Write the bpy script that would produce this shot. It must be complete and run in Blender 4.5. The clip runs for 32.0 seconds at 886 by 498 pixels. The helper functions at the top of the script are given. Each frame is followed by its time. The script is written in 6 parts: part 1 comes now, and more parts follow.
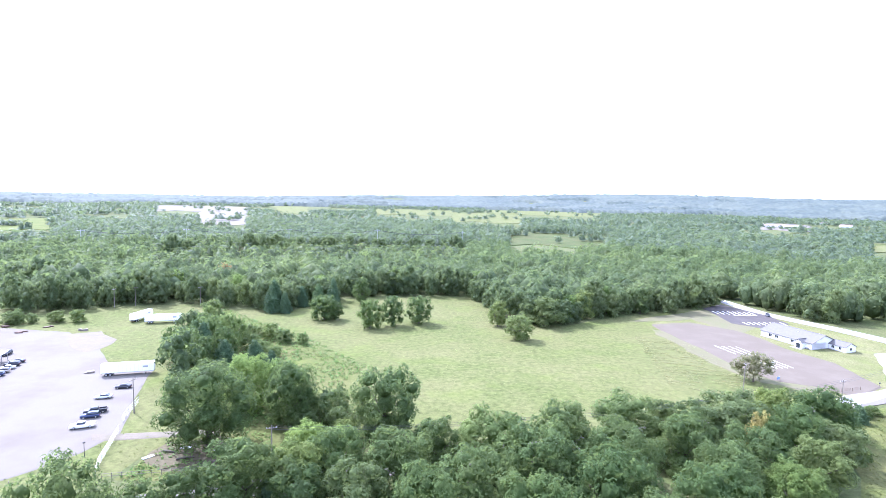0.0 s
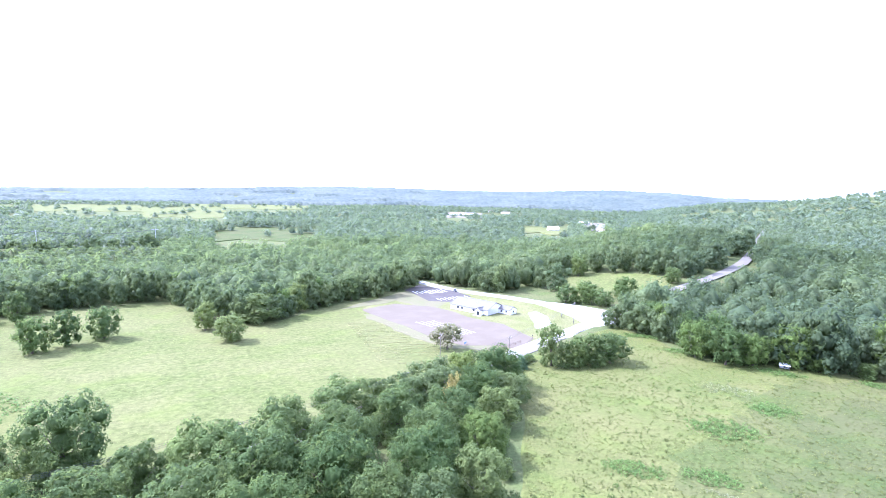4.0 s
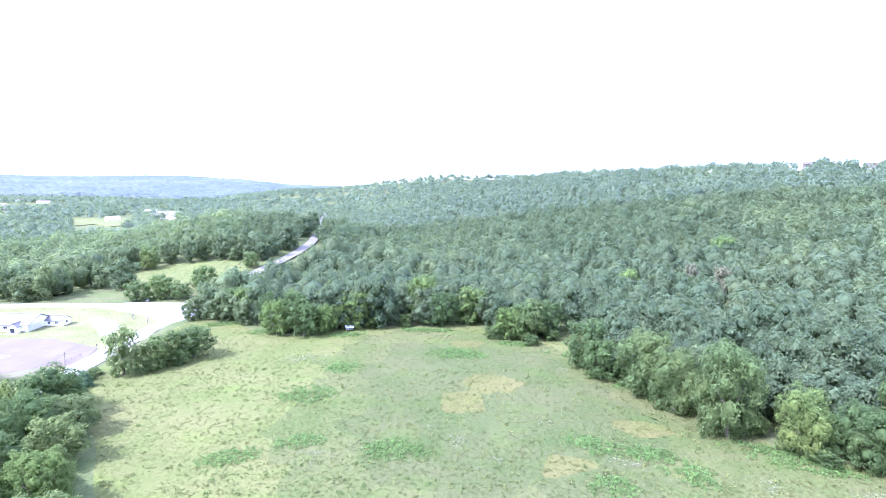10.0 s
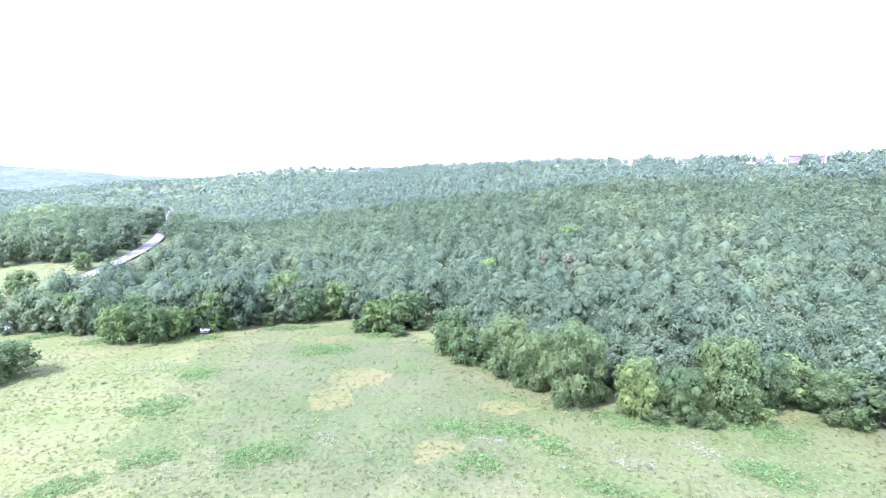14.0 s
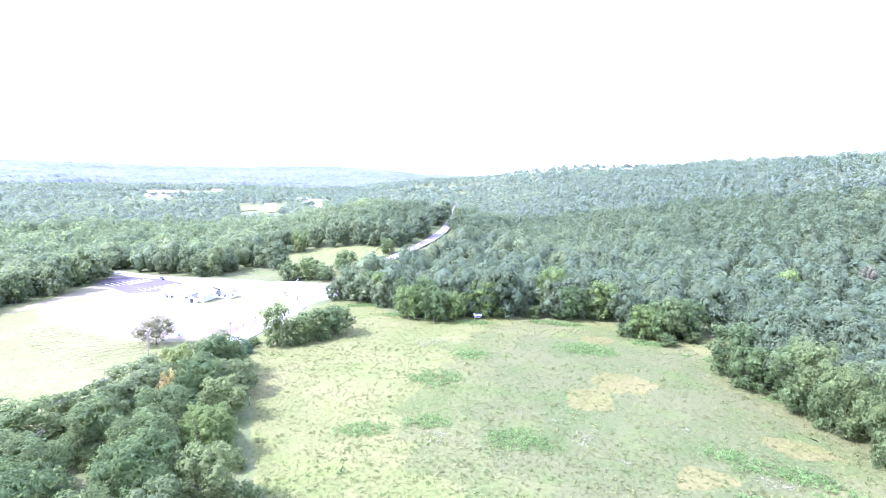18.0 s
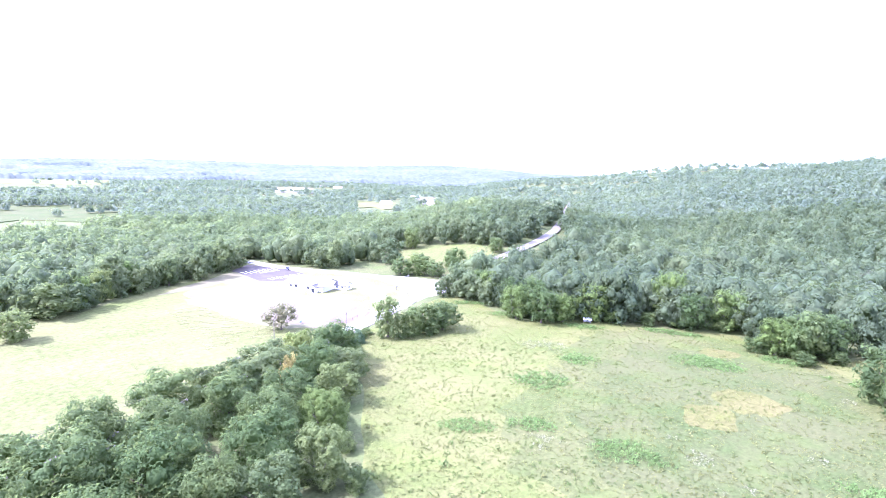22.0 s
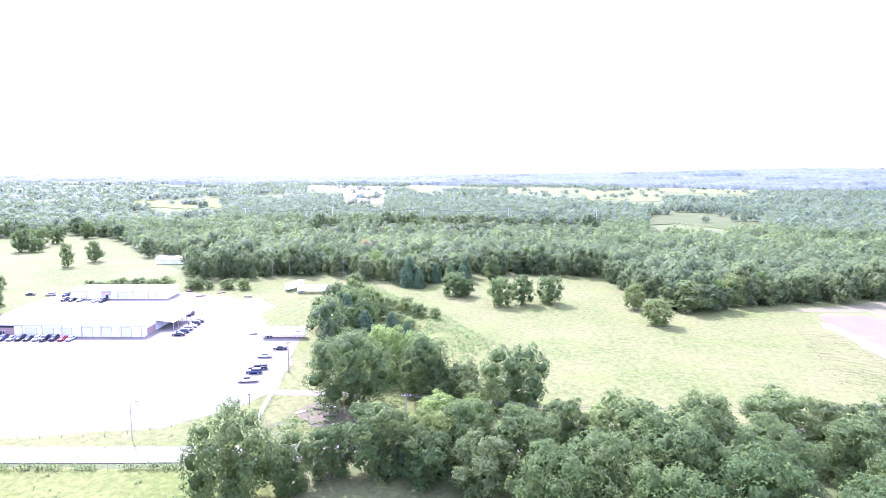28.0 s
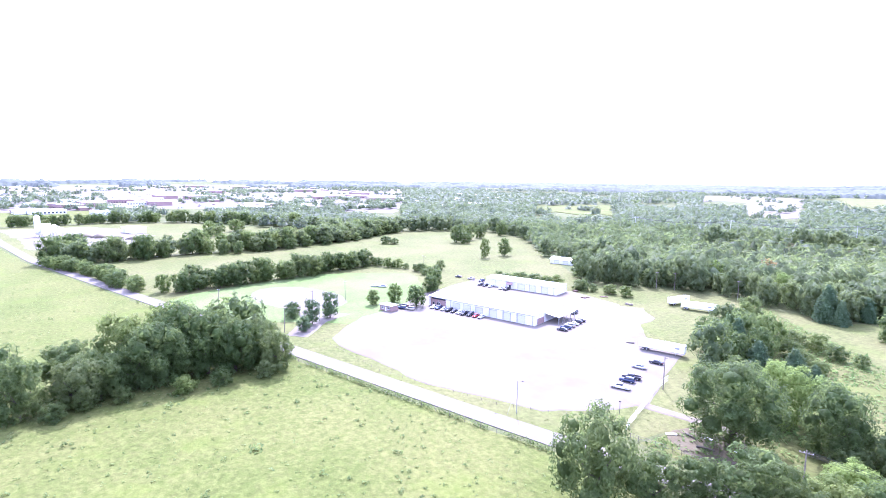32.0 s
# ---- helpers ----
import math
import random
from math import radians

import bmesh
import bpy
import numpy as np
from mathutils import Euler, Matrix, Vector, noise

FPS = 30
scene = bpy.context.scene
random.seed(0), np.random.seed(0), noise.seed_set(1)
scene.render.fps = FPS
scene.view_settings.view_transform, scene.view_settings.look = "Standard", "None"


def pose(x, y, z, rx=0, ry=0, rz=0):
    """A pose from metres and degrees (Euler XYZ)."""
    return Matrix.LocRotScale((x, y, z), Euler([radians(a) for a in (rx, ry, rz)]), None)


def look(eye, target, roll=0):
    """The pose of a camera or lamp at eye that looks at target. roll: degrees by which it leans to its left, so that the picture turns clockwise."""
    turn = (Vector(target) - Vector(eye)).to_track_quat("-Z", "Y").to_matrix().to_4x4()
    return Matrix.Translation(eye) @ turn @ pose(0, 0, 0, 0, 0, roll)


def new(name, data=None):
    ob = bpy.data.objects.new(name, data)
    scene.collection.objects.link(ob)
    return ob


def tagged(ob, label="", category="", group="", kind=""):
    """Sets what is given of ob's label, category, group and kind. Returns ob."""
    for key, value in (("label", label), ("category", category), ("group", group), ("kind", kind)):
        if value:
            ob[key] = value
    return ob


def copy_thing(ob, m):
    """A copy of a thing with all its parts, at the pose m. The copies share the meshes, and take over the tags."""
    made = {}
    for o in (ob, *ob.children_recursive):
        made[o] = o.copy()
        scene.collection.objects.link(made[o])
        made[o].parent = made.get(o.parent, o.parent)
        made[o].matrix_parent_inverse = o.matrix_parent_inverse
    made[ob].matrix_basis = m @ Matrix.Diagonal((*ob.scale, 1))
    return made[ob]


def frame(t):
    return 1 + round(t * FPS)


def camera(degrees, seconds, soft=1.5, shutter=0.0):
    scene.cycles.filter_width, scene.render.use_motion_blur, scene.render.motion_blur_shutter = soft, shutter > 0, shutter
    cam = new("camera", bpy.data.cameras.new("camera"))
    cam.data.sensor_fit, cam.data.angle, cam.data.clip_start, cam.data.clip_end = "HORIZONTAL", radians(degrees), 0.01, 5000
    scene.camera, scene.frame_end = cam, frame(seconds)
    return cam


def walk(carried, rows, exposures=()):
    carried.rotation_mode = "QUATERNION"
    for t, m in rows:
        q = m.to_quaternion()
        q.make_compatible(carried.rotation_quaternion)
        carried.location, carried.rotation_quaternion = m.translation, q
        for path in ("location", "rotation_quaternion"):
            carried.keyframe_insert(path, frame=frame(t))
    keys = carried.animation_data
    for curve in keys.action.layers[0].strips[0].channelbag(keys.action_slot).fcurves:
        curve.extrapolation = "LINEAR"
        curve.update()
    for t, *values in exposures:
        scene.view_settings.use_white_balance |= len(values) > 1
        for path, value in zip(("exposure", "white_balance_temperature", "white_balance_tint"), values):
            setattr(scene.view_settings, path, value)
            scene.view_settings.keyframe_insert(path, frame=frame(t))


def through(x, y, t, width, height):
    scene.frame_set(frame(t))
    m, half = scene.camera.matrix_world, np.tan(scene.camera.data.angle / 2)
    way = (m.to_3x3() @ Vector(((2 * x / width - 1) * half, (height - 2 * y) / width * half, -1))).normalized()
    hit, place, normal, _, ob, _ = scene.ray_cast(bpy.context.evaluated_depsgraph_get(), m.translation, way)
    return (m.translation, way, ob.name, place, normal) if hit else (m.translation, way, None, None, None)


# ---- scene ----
cam = camera(78.78, 32.0, soft=0.6)
# seconds, yaw (left positive), pitch, roll in degrees, all from one hovering place 64 m up
EYE = (0.0, 0.0, 64.0)
PATH = [
    (0.0, 0.00, -5.69, 1.37), (0.5, -4.10, -5.69, 1.33), (1.0, -7.69, -5.68, 1.33), (1.5, -10.92, -5.74, 1.32),
    (2.0, -14.60, -5.74, 1.29), (2.5, -18.37, -5.75, 1.25), (3.0, -22.50, -5.75, 1.24), (3.5, -26.15, -5.77, 1.26),
    (5.5, -43.07, -5.85, 1.10), (6.0, -46.74, -5.92, 1.03), (6.5, -50.63, -5.97, 1.09), (7.0, -54.54, -6.02, 1.14),
    (7.5, -57.91, -6.07, 1.17), (8.0, -61.75, -6.09, 1.19), (8.5, -65.51, -6.12, 1.30), (9.0, -68.36, -6.16, 1.28),
    (9.5, -70.65, -6.21, 1.27), (10.0, -73.23, -6.27, 1.28), (10.5, -77.50, -6.31, 1.27), (11.0, -82.15, -6.33, 1.20),
    (11.5, -86.00, -6.36, 1.18), (12.0, -87.30, -6.43, 1.22), (12.5, -87.91, -6.49, 1.22), (13.0, -88.41, -6.59, 1.30),
    (13.5, -88.71, -6.67, 1.35), (14.0, -87.57, -6.74, 1.33), (14.5, -84.28, -6.87, 1.37), (15.0, -79.90, -6.99, 1.39),
    (15.5, -73.88, -7.13, 1.38), (17.5, -60.05, -7.53, 1.45), (18.0, -59.44, -7.63, 1.35), (18.5, -58.51, -7.67, 1.33),
    (19.0, -57.47, -7.70, 1.38), (19.5, -56.06, -7.71, 1.45), (20.0, -54.61, -7.77, 1.55), (20.5, -53.14, -7.85, 1.60),
    (21.0, -51.63, -7.90, 1.63), (21.5, -49.48, -7.97, 1.64), (22.0, -47.81, -8.02, 1.57), (22.5, -45.97, -8.05, 1.49),
    (23.0, -42.93, -8.11, 1.42), (23.5, -38.22, -8.16, 1.42), (24.0, -32.18, -8.25, 1.42), (24.5, -25.18, -8.37, 1.34),
    (25.0, -18.19, -8.41, 1.24), (25.5, -13.53, -8.41, 1.11), (27.5, 7.77, -8.29, 0.44), (28.0, 13.87, -8.20, 0.49),
    (28.5, 19.13, -8.14, 0.47), (29.0, 23.89, -8.10, 0.58), (29.5, 28.82, -8.04, 0.52), (30.0, 33.30, -7.95, 0.57),
    (30.5, 37.99, -7.85, 0.56), (31.0, 42.94, -7.78, 0.52), (31.5, 48.18, -7.73, 0.55), (32.0, 53.61, -7.69, 0.63),
]


def aim(yaw, pitch, roll):
    return Matrix.Translation(EYE) @ pose(0, 0, 0, 0, 0, yaw) @ pose(0, 0, 0, 90 + pitch) @ pose(0, 0, 0, 0, 0, roll)


EXPOSURES = [(0, 2.15, 5150, 23), (3, 2.4, 5070, 25), (6, 2.26, 4930, 26), (9, 2.46, 4880, 30), (11, 2.54, 4850, 32), (13, 2.65, 4850, 35), (19, 2.8, 4950, 42), (23, 2.8, 5050, 42), (25, 2.82, 5050, 43), (28, 2.57, 5110, 41), (32, 2.4, 5110, 39)]
walk(cam, [(t, aim(y, p, r)) for t, y, p, r in PATH], EXPOSURES)

# ---- world and sun ----
SUN_AZ, SUN_EL = radians(50), radians(48)
world = bpy.data.worlds.new("hazy_summer_sky")
scene.world = world
world.use_nodes = True
wn = world.node_tree
sky = wn.nodes.new("ShaderNodeTexSky")
sky.sky_type, sky.sun_disc = "NISHITA", False
sky.sun_elevation, sky.sun_rotation = SUN_EL, -SUN_AZ
sky.air_density, sky.dust_density, sky.ozone_density = 1.0, 5.0, 1.0
# thin high haze whitens the whole dome evenly
veil = wn.nodes.new("ShaderNodeMix")
veil.data_type = "RGBA"
veil.inputs["Factor"].default_value = 0.5
veil.inputs["B"].default_value = (8.2, 8.9, 10.2, 1)
wn.links.new(sky.outputs[0], veil.inputs["A"])
wn.links.new(veil.outputs["Result"], wn.nodes["Background"].inputs["Color"])
wn.nodes["Background"].inputs["Strength"].default_value = 0.15
sun = new("sun", bpy.data.lights.new("sun", "SUN"))
sun.data.energy, sun.data.angle, sun.data.color = 3.5, radians(0.6), (1.0, 0.96, 0.9)
sun.matrix_world = look((-math.sin(SUN_AZ) * 900, math.cos(SUN_AZ) * 900, math.tan(SUN_EL) * 900), (0, 0, 0))

# ---- materials ----
def material(name, rough=0.8, metal=0.0):
    m = bpy.data.materials.new(name)
    m.use_nodes = True
    b = m.node_tree.nodes["Principled BSDF"]
    b.inputs["Roughness"].default_value, b.inputs["Metallic"].default_value = rough, metal
    b.inputs["Specular IOR Level"].default_value = 0.25
    return m, m.node_tree, b


def noise_tex(nt, scale, detail=4.0, rough=0.6, coords=None):
    n = nt.nodes.new("ShaderNodeTexNoise")
    n.inputs["Scale"].default_value, n.inputs["Detail"].default_value, n.inputs["Roughness"].default_value = scale, detail, rough
    if coords is None:
        coords = nt.nodes.new("ShaderNodeNewGeometry").outputs["Position"]
    nt.links.new(coords, n.inputs["Vector"])
    return n.outputs["Fac"]


def ramp(nt, fac, stops):
    r = nt.nodes.new("ShaderNodeValToRGB")
    e = r.color_ramp.elements
    while len(e) < len(stops):
        e.new(0.5)
    for k, (p, c) in zip(e, stops):
        k.position, k.color = p, (*c, 1)
    nt.links.new(fac, r.inputs["Fac"])
    return r.outputs["Color"]


def blend(nt, fac, a, b, mode="MIX"):
    m = nt.nodes.new("ShaderNodeMix")
    m.data_type, m.blend_type = "RGBA", mode
    for key, v in (("Factor", fac), ("A", a), ("B", b)):
        if isinstance(v, (int, float)):
            m.inputs[key].default_value = v
        elif isinstance(v, tuple):
            m.inputs[key].default_value = (*v, 1)
        else:
            nt.links.new(v, m.inputs[key])
    return m.outputs["Result"]


def relief(nt, b, height, strength, distance):
    n = nt.nodes.new("ShaderNodeBump")
    n.inputs["Strength"].default_value, n.inputs["Distance"].default_value = strength, distance
    nt.links.new(height, n.inputs["Height"])
    nt.links.new(n.outputs["Normal"], b.inputs["Normal"])


def two_scale(name, fine, coarse, colours, stain, stain_amount=0.5, rough=0.85, bump=0.3, depth=0.05, metal=0.0, local=False):
    """A surface with fine grain between two colours and broad stains of a third."""
    m, nt, b = material(name, rough, metal)
    b.inputs["Specular IOR Level"].default_value = 0.1
    co = nt.nodes.new("ShaderNodeTexCoord").outputs["Object"] if local else None
    f = noise_tex(nt, fine, 5, 0.65, co)
    base = ramp(nt, f, [(0.3, colours[0]), (0.7, colours[1])])
    c = noise_tex(nt, coarse, 4, 0.6, co)
    mask = ramp(nt, c, [(0.45, (0, 0, 0)), (0.68, (stain_amount,) * 3)])
    nt.links.new(blend(nt, mask, base, stain), b.inputs["Base Color"])
    relief(nt, b, f, bump, depth)
    return m


def field(name, grass, dry, bare, fine=0.9, patch=0.03, bare_at=0.66, bump=0.6, clump=0.6):
    """Grassland: tussock grain, broad dry and green areas, darker weedy clumps, a few bare patches."""
    m, nt, b = material(name, 0.95)
    b.inputs["Specular IOR Level"].default_value = 0.05
    g = noise_tex(nt, fine, 6, 0.75)
    p = noise_tex(nt, patch, 5, 0.62)
    q = noise_tex(nt, patch * 4.3, 5, 0.65)
    lo = tuple(c * 0.52 for c in grass)
    a = ramp(nt, g, [(0.36, lo), (0.6, grass)])
    d = ramp(nt, g, [(0.36, tuple(c * 0.62 for c in dry)), (0.62, dry)])
    col = blend(nt, ramp(nt, p, [(0.42, (0, 0, 0)), (0.6, (1, 1, 1))]), a, d)
    col = blend(nt, ramp(nt, q, [(0.44, (0, 0, 0)), (0.66, (0.65,) * 3)]), col, d)
    col = blend(nt, ramp(nt, q, [(bare_at, (0, 0, 0)), (bare_at + 0.09, (0.8,) * 3)]), col, bare)
    w = noise_tex(nt, patch * 22, 5, 0.75)
    col = blend(nt, ramp(nt, w, [(0.46, (0, 0, 0)), (0.62, (clump,) * 3)]), col, (grass[0] * 0.6, grass[1] * 0.68, grass[2] * 0.55))
    z = noise_tex(nt, patch * 2.1, 3, 0.6)
    col = blend(nt, ramp(nt, z, [(0.54, (0, 0, 0)), (0.68, (0.35,) * 3)]), col, (grass[0] * 0.97, grass[1] * 1.08, grass[2] * 0.75))
    nt.links.new(col, b.inputs["Base Color"])
    relief(nt, b, g, bump, 0.3)
    return m


def foliage(name, colour, spread=0.35, warm=(0.115, 0.135, 0.042), through=0.45, woods=False, kinds=True, sheen=0.07):
    """Leaves: each tree and each clump differs, light comes through a little. In woods the tree's own number is stored with it."""
    m, nt, b = material(name, 0.6)
    b.inputs["Specular IOR Level"].default_value = sheen
    geo = nt.nodes.new("ShaderNodeNewGeometry")
    info = nt.nodes.new("ShaderNodeObjectInfo")
    tree = noise_tex(nt, 0.055, 2, 0.7, geo.outputs["Position"])
    dark, light = tuple(c * (1 - spread) for c in colour), tuple(min(1, c * (1 + spread)) for c in colour)
    col = ramp(nt, geo.outputs["Random Per Island"], [(0.0, dark), (0.55, colour), (1.0, light)])
    col = blend(nt, ramp(nt, tree, [(0.45, (0, 0, 0)), (0.7, (0.6,) * 3)]), col, warm)
    own = info.outputs["Random"]
    if woods:
        own = nt.nodes.new("ShaderNodeAttribute")
        own.attribute_name = "tint"
        own = own.outputs["Fac"]
    kin = [(0.0, (0.68, 0.74, 0.76)), (0.3, (0.86, 0.9, 0.9)), (0.6, (1.0, 1.0, 1.0)), (0.8, (1.22, 1.2, 1.06)), (0.96, (1.42, 1.36, 1.08)), (1.0, (1.35, 1.14, 0.95) if woods else (1.3, 1.25, 0.95))]
    # shade of the gaps between leaf clumps, put into the colour by noise
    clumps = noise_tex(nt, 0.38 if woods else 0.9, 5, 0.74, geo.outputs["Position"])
    if not woods:
        col = blend(nt, 1.0, col, ramp(nt, clumps, [(0.34, (0.6, 0.63, 0.6)), (0.5, (1, 1, 1)), (0.66, (1.3, 1.28, 1.15))]), "MULTIPLY")
        relief(nt, b, clumps, 0.7, 0.8)
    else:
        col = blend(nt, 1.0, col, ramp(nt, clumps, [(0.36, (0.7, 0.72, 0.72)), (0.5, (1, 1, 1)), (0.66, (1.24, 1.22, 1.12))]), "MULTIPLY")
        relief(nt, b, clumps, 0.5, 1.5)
    if kinds:
        col = blend(nt, 1.0, col, ramp(nt, own, kin), "MULTIPLY")
    nt.links.new(col, b.inputs["Base Color"])
    t = nt.nodes.new("ShaderNodeBsdfTranslucent")
    nt.links.new(blend(nt, 0.5, col, (0.24, 0.31, 0.095)), t.inputs["Color"])
    mix = nt.nodes.new("ShaderNodeMixShader")
    mix.inputs[0].default_value = through
    nt.links.new(b.outputs[0], mix.inputs[1])
    nt.links.new(t.outputs[0], mix.inputs[2])
    nt.links.new(mix.outputs[0], nt.nodes["Material Output"].inputs["Surface"])
    return m


def plain(name, colour, rough=0.5, metal=0.0, wear=0.12, scale=1.5):
    """Paint or moulded stuff with slight fading and dirt."""
    m, nt, b = material(name, rough, metal)
    f = noise_tex(nt, scale, 5, 0.65, nt.nodes.new("ShaderNodeTexCoord").outputs["Object"])
    nt.links.new(ramp(nt, f, [(0.3, tuple(c * (1 - wear) for c in colour)), (0.7, colour)]), b.inputs["Base Color"])
    return m


LEAF = foliage("oak_leaves", (0.077, 0.108, 0.038))
LEAF_DARK = foliage("dark_leaves", (0.06, 0.09, 0.03), warm=(0.076, 0.106, 0.034))
LEAF_LIME = foliage("lime_leaves", (0.125, 0.178, 0.05), 0.25, (0.145, 0.19, 0.055))
LEAF_GREY = foliage("silvery_leaves", (0.092, 0.118, 0.046), 0.25, (0.108, 0.13, 0.05))
LEAF_BROWN = foliage("browned_leaves", (0.17, 0.15, 0.085), 0.25, (0.18, 0.155, 0.09))
LEAF_GOLD = foliage("golden_leaves", (0.24, 0.195, 0.075), 0.25, (0.22, 0.19, 0.08))
LEAF_RUST = foliage("rusty_leaves", (0.2, 0.12, 0.07), 0.25, (0.18, 0.13, 0.075))
LEAF_DEAD = foliage("withered_leaves", (0.1, 0.097, 0.075), 0.2, (0.1, 0.102, 0.072))
NEEDLE = foliage("cedar_needles", (0.064, 0.1, 0.05), 0.3, (0.085, 0.12, 0.055), 0.3)
# bluff leaves darker than valley leaves: cloud shade put into the colour
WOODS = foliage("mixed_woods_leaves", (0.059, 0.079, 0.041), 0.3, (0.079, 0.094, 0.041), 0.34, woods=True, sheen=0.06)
WOODS_VALLEY = foliage("sunlit_woods_leaves", (0.084, 0.11, 0.052), 0.3, (0.115, 0.132, 0.055), 0.42, woods=True, sheen=0.06)
# distant leaves paler and bluer than the bluff's: some haze in the colour
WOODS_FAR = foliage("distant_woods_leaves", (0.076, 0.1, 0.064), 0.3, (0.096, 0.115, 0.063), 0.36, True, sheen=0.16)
WEED = foliage("weed_leaves", (0.1, 0.162, 0.045), 0.25, (0.115, 0.17, 0.05), kinds=False)
WEED_DULL = foliage("dull_weed_leaves", (0.085, 0.118, 0.036), 0.3, (0.105, 0.125, 0.045), kinds=False)
TUFT = foliage("tuft_grass", (0.125, 0.132, 0.045), 0.3, (0.15, 0.142, 0.055), kinds=False)
TUFT_GREEN = foliage("green_tuft_grass", (0.11, 0.15, 0.055), 0.25, (0.14, 0.16, 0.07), kinds=False)
# one sheet of treetops: crown self-shade and greyish haze are in its colour
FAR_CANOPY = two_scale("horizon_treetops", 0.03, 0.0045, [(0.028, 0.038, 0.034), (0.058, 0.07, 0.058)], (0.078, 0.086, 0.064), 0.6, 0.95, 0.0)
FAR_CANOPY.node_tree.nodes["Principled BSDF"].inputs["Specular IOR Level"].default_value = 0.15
BLOSSOM = foliage("white_wildflowers", (0.24, 0.235, 0.15), 0.25, (0.19, 0.2, 0.11), kinds=False)
STRAW = foliage("cut_straw", (0.26, 0.235, 0.12), 0.2, (0.24, 0.22, 0.11), kinds=False)
BARK = two_scale("bark", 6, 0.8, [(0.05, 0.04, 0.03), (0.14, 0.11, 0.085)], (0.09, 0.095, 0.08), bump=0.6, depth=0.04)
GROUND = field("rough_ground", (0.07, 0.086, 0.032), (0.095, 0.098, 0.042), (0.115, 0.104, 0.062), clump=0.25)
HAY = field("hayfield_grass", (0.09, 0.102, 0.033), (0.113, 0.112, 0.045), (0.14, 0.125, 0.066), 0.5, 0.022, 0.69, 0.4, 0.2)
MEADOW = field("meadow_grass", (0.083, 0.097, 0.028), (0.108, 0.106, 0.039), (0.128, 0.11, 0.052), 0.9, 0.032, 0.7, 0.4, 0.18)
MEADOW_WEEDY = field("weedy_meadow_grass", (0.064, 0.08, 0.024), (0.086, 0.087, 0.034), (0.112, 0.095, 0.046), 0.9, 0.032, 0.7, 0.4, 0.2)
MEADOW_DEEP = field("rank_meadow_grass", (0.054, 0.071, 0.022), (0.074, 0.077, 0.031), (0.102, 0.086, 0.043), 0.9, 0.032, 0.7, 0.4, 0.2)
PASTURE = field("pasture_grass", (0.084, 0.1, 0.026), (0.111, 0.115, 0.037), (0.125, 0.117, 0.048), 0.6, 0.025, 0.7, 0.8)
LAWN = field("mown_lawn", (0.112, 0.116, 0.044), (0.145, 0.135, 0.066), (0.165, 0.148, 0.09), 1.3, 0.05, 0.7, 0.3)
LAWN_GREEN = field("green_lawn", (0.098, 0.142, 0.042), (0.125, 0.152, 0.058), (0.16, 0.155, 0.09), 1.0, 0.03, 0.72, 0.3, 0.3)
DIRT = two_scale("bare_dirt", 2.5, 0.2, [(0.1, 0.082, 0.06), (0.13, 0.11, 0.084)], (0.085, 0.08, 0.05), 0.6)
DIRT_DULL = two_scale("grassy_dirt", 2.0, 0.12, [(0.09, 0.081, 0.044), (0.108, 0.096, 0.056)], (0.086, 0.09, 0.038), 0.7)
LITTER = two_scale("leaf_litter", 4, 0.5, [(0.05, 0.04, 0.021), (0.092, 0.076, 0.042)], (0.115, 0.104, 0.066), 0.4)
GRAVEL = two_scale("pale_gravel", 5, 0.05, [(0.106, 0.094, 0.08), (0.13, 0.116, 0.1)], (0.098, 0.082, 0.064), 0.85, 0.95, 0.2)
ASPHALT = two_scale("worn_asphalt", 6, 0.1, [(0.084, 0.067, 0.049), (0.096, 0.079, 0.06)], (0.11, 0.092, 0.07), 0.6, 0.9, 0.15)
ASPHALT_NEW = two_scale("dark_asphalt", 6, 0.15, [(0.047, 0.04, 0.038), (0.062, 0.054, 0.05)], (0.077, 0.068, 0.062), 0.5, 0.85, 0.15)
ROAD = two_scale("pale_chipseal", 5, 0.12, [(0.108, 0.096, 0.082), (0.13, 0.117, 0.102)], (0.094, 0.083, 0.07), 0.5, 0.9, 0.15)
CONCRETE = two_scale("concrete", 4, 0.3, [(0.21, 0.2, 0.19), (0.26, 0.248, 0.238)], (0.175, 0.165, 0.155), 0.5, 0.85, 0.1)
PAINT_LINE = plain("worn_white_line", (0.75, 0.75, 0.73), 0.7, wear=0.3)
SIDING = plain("white_metal_siding", (0.6, 0.59, 0.585), 0.45, 0.0, 0.14, 0.4)
SIDING_TRIM = plain("grey_trim", (0.28, 0.275, 0.28), 0.5)
ROOF_WHITE = plain("white_metal_roof", (0.76, 0.76, 0.75), 0.4, 0.0, 0.1, 0.25)
ROOF_BLUE = plain("blue_grey_shingle_roof", (0.105, 0.097, 0.092), 0.8, 0.0, 0.18, 0.8)
VINYL = plain("white_vinyl_siding", (0.7, 0.68, 0.66), 0.55, 0.0, 0.08, 0.5)
BRICK = plain("red_brick_facing", (0.28, 0.19, 0.17), 0.85, 0.0, 0.3, 2.0)
DOOR_WHITE = plain("white_roller_door", (0.48, 0.475, 0.47), 0.5)
STEEL = plain("galvanised_steel", (0.45, 0.46, 0.47), 0.4, 0.8)
TIMBER = plain("weathered_timber", (0.2, 0.17, 0.14), 0.9, wear=0.35)
RUBBER = plain("black_rubber", (0.025, 0.025, 0.025), 0.8)
RIM = plain("alloy_rim", (0.5, 0.5, 0.5), 0.35, 0.8)
PLASTIC_DARK = plain("dark_plastic", (0.03, 0.03, 0.035), 0.6)
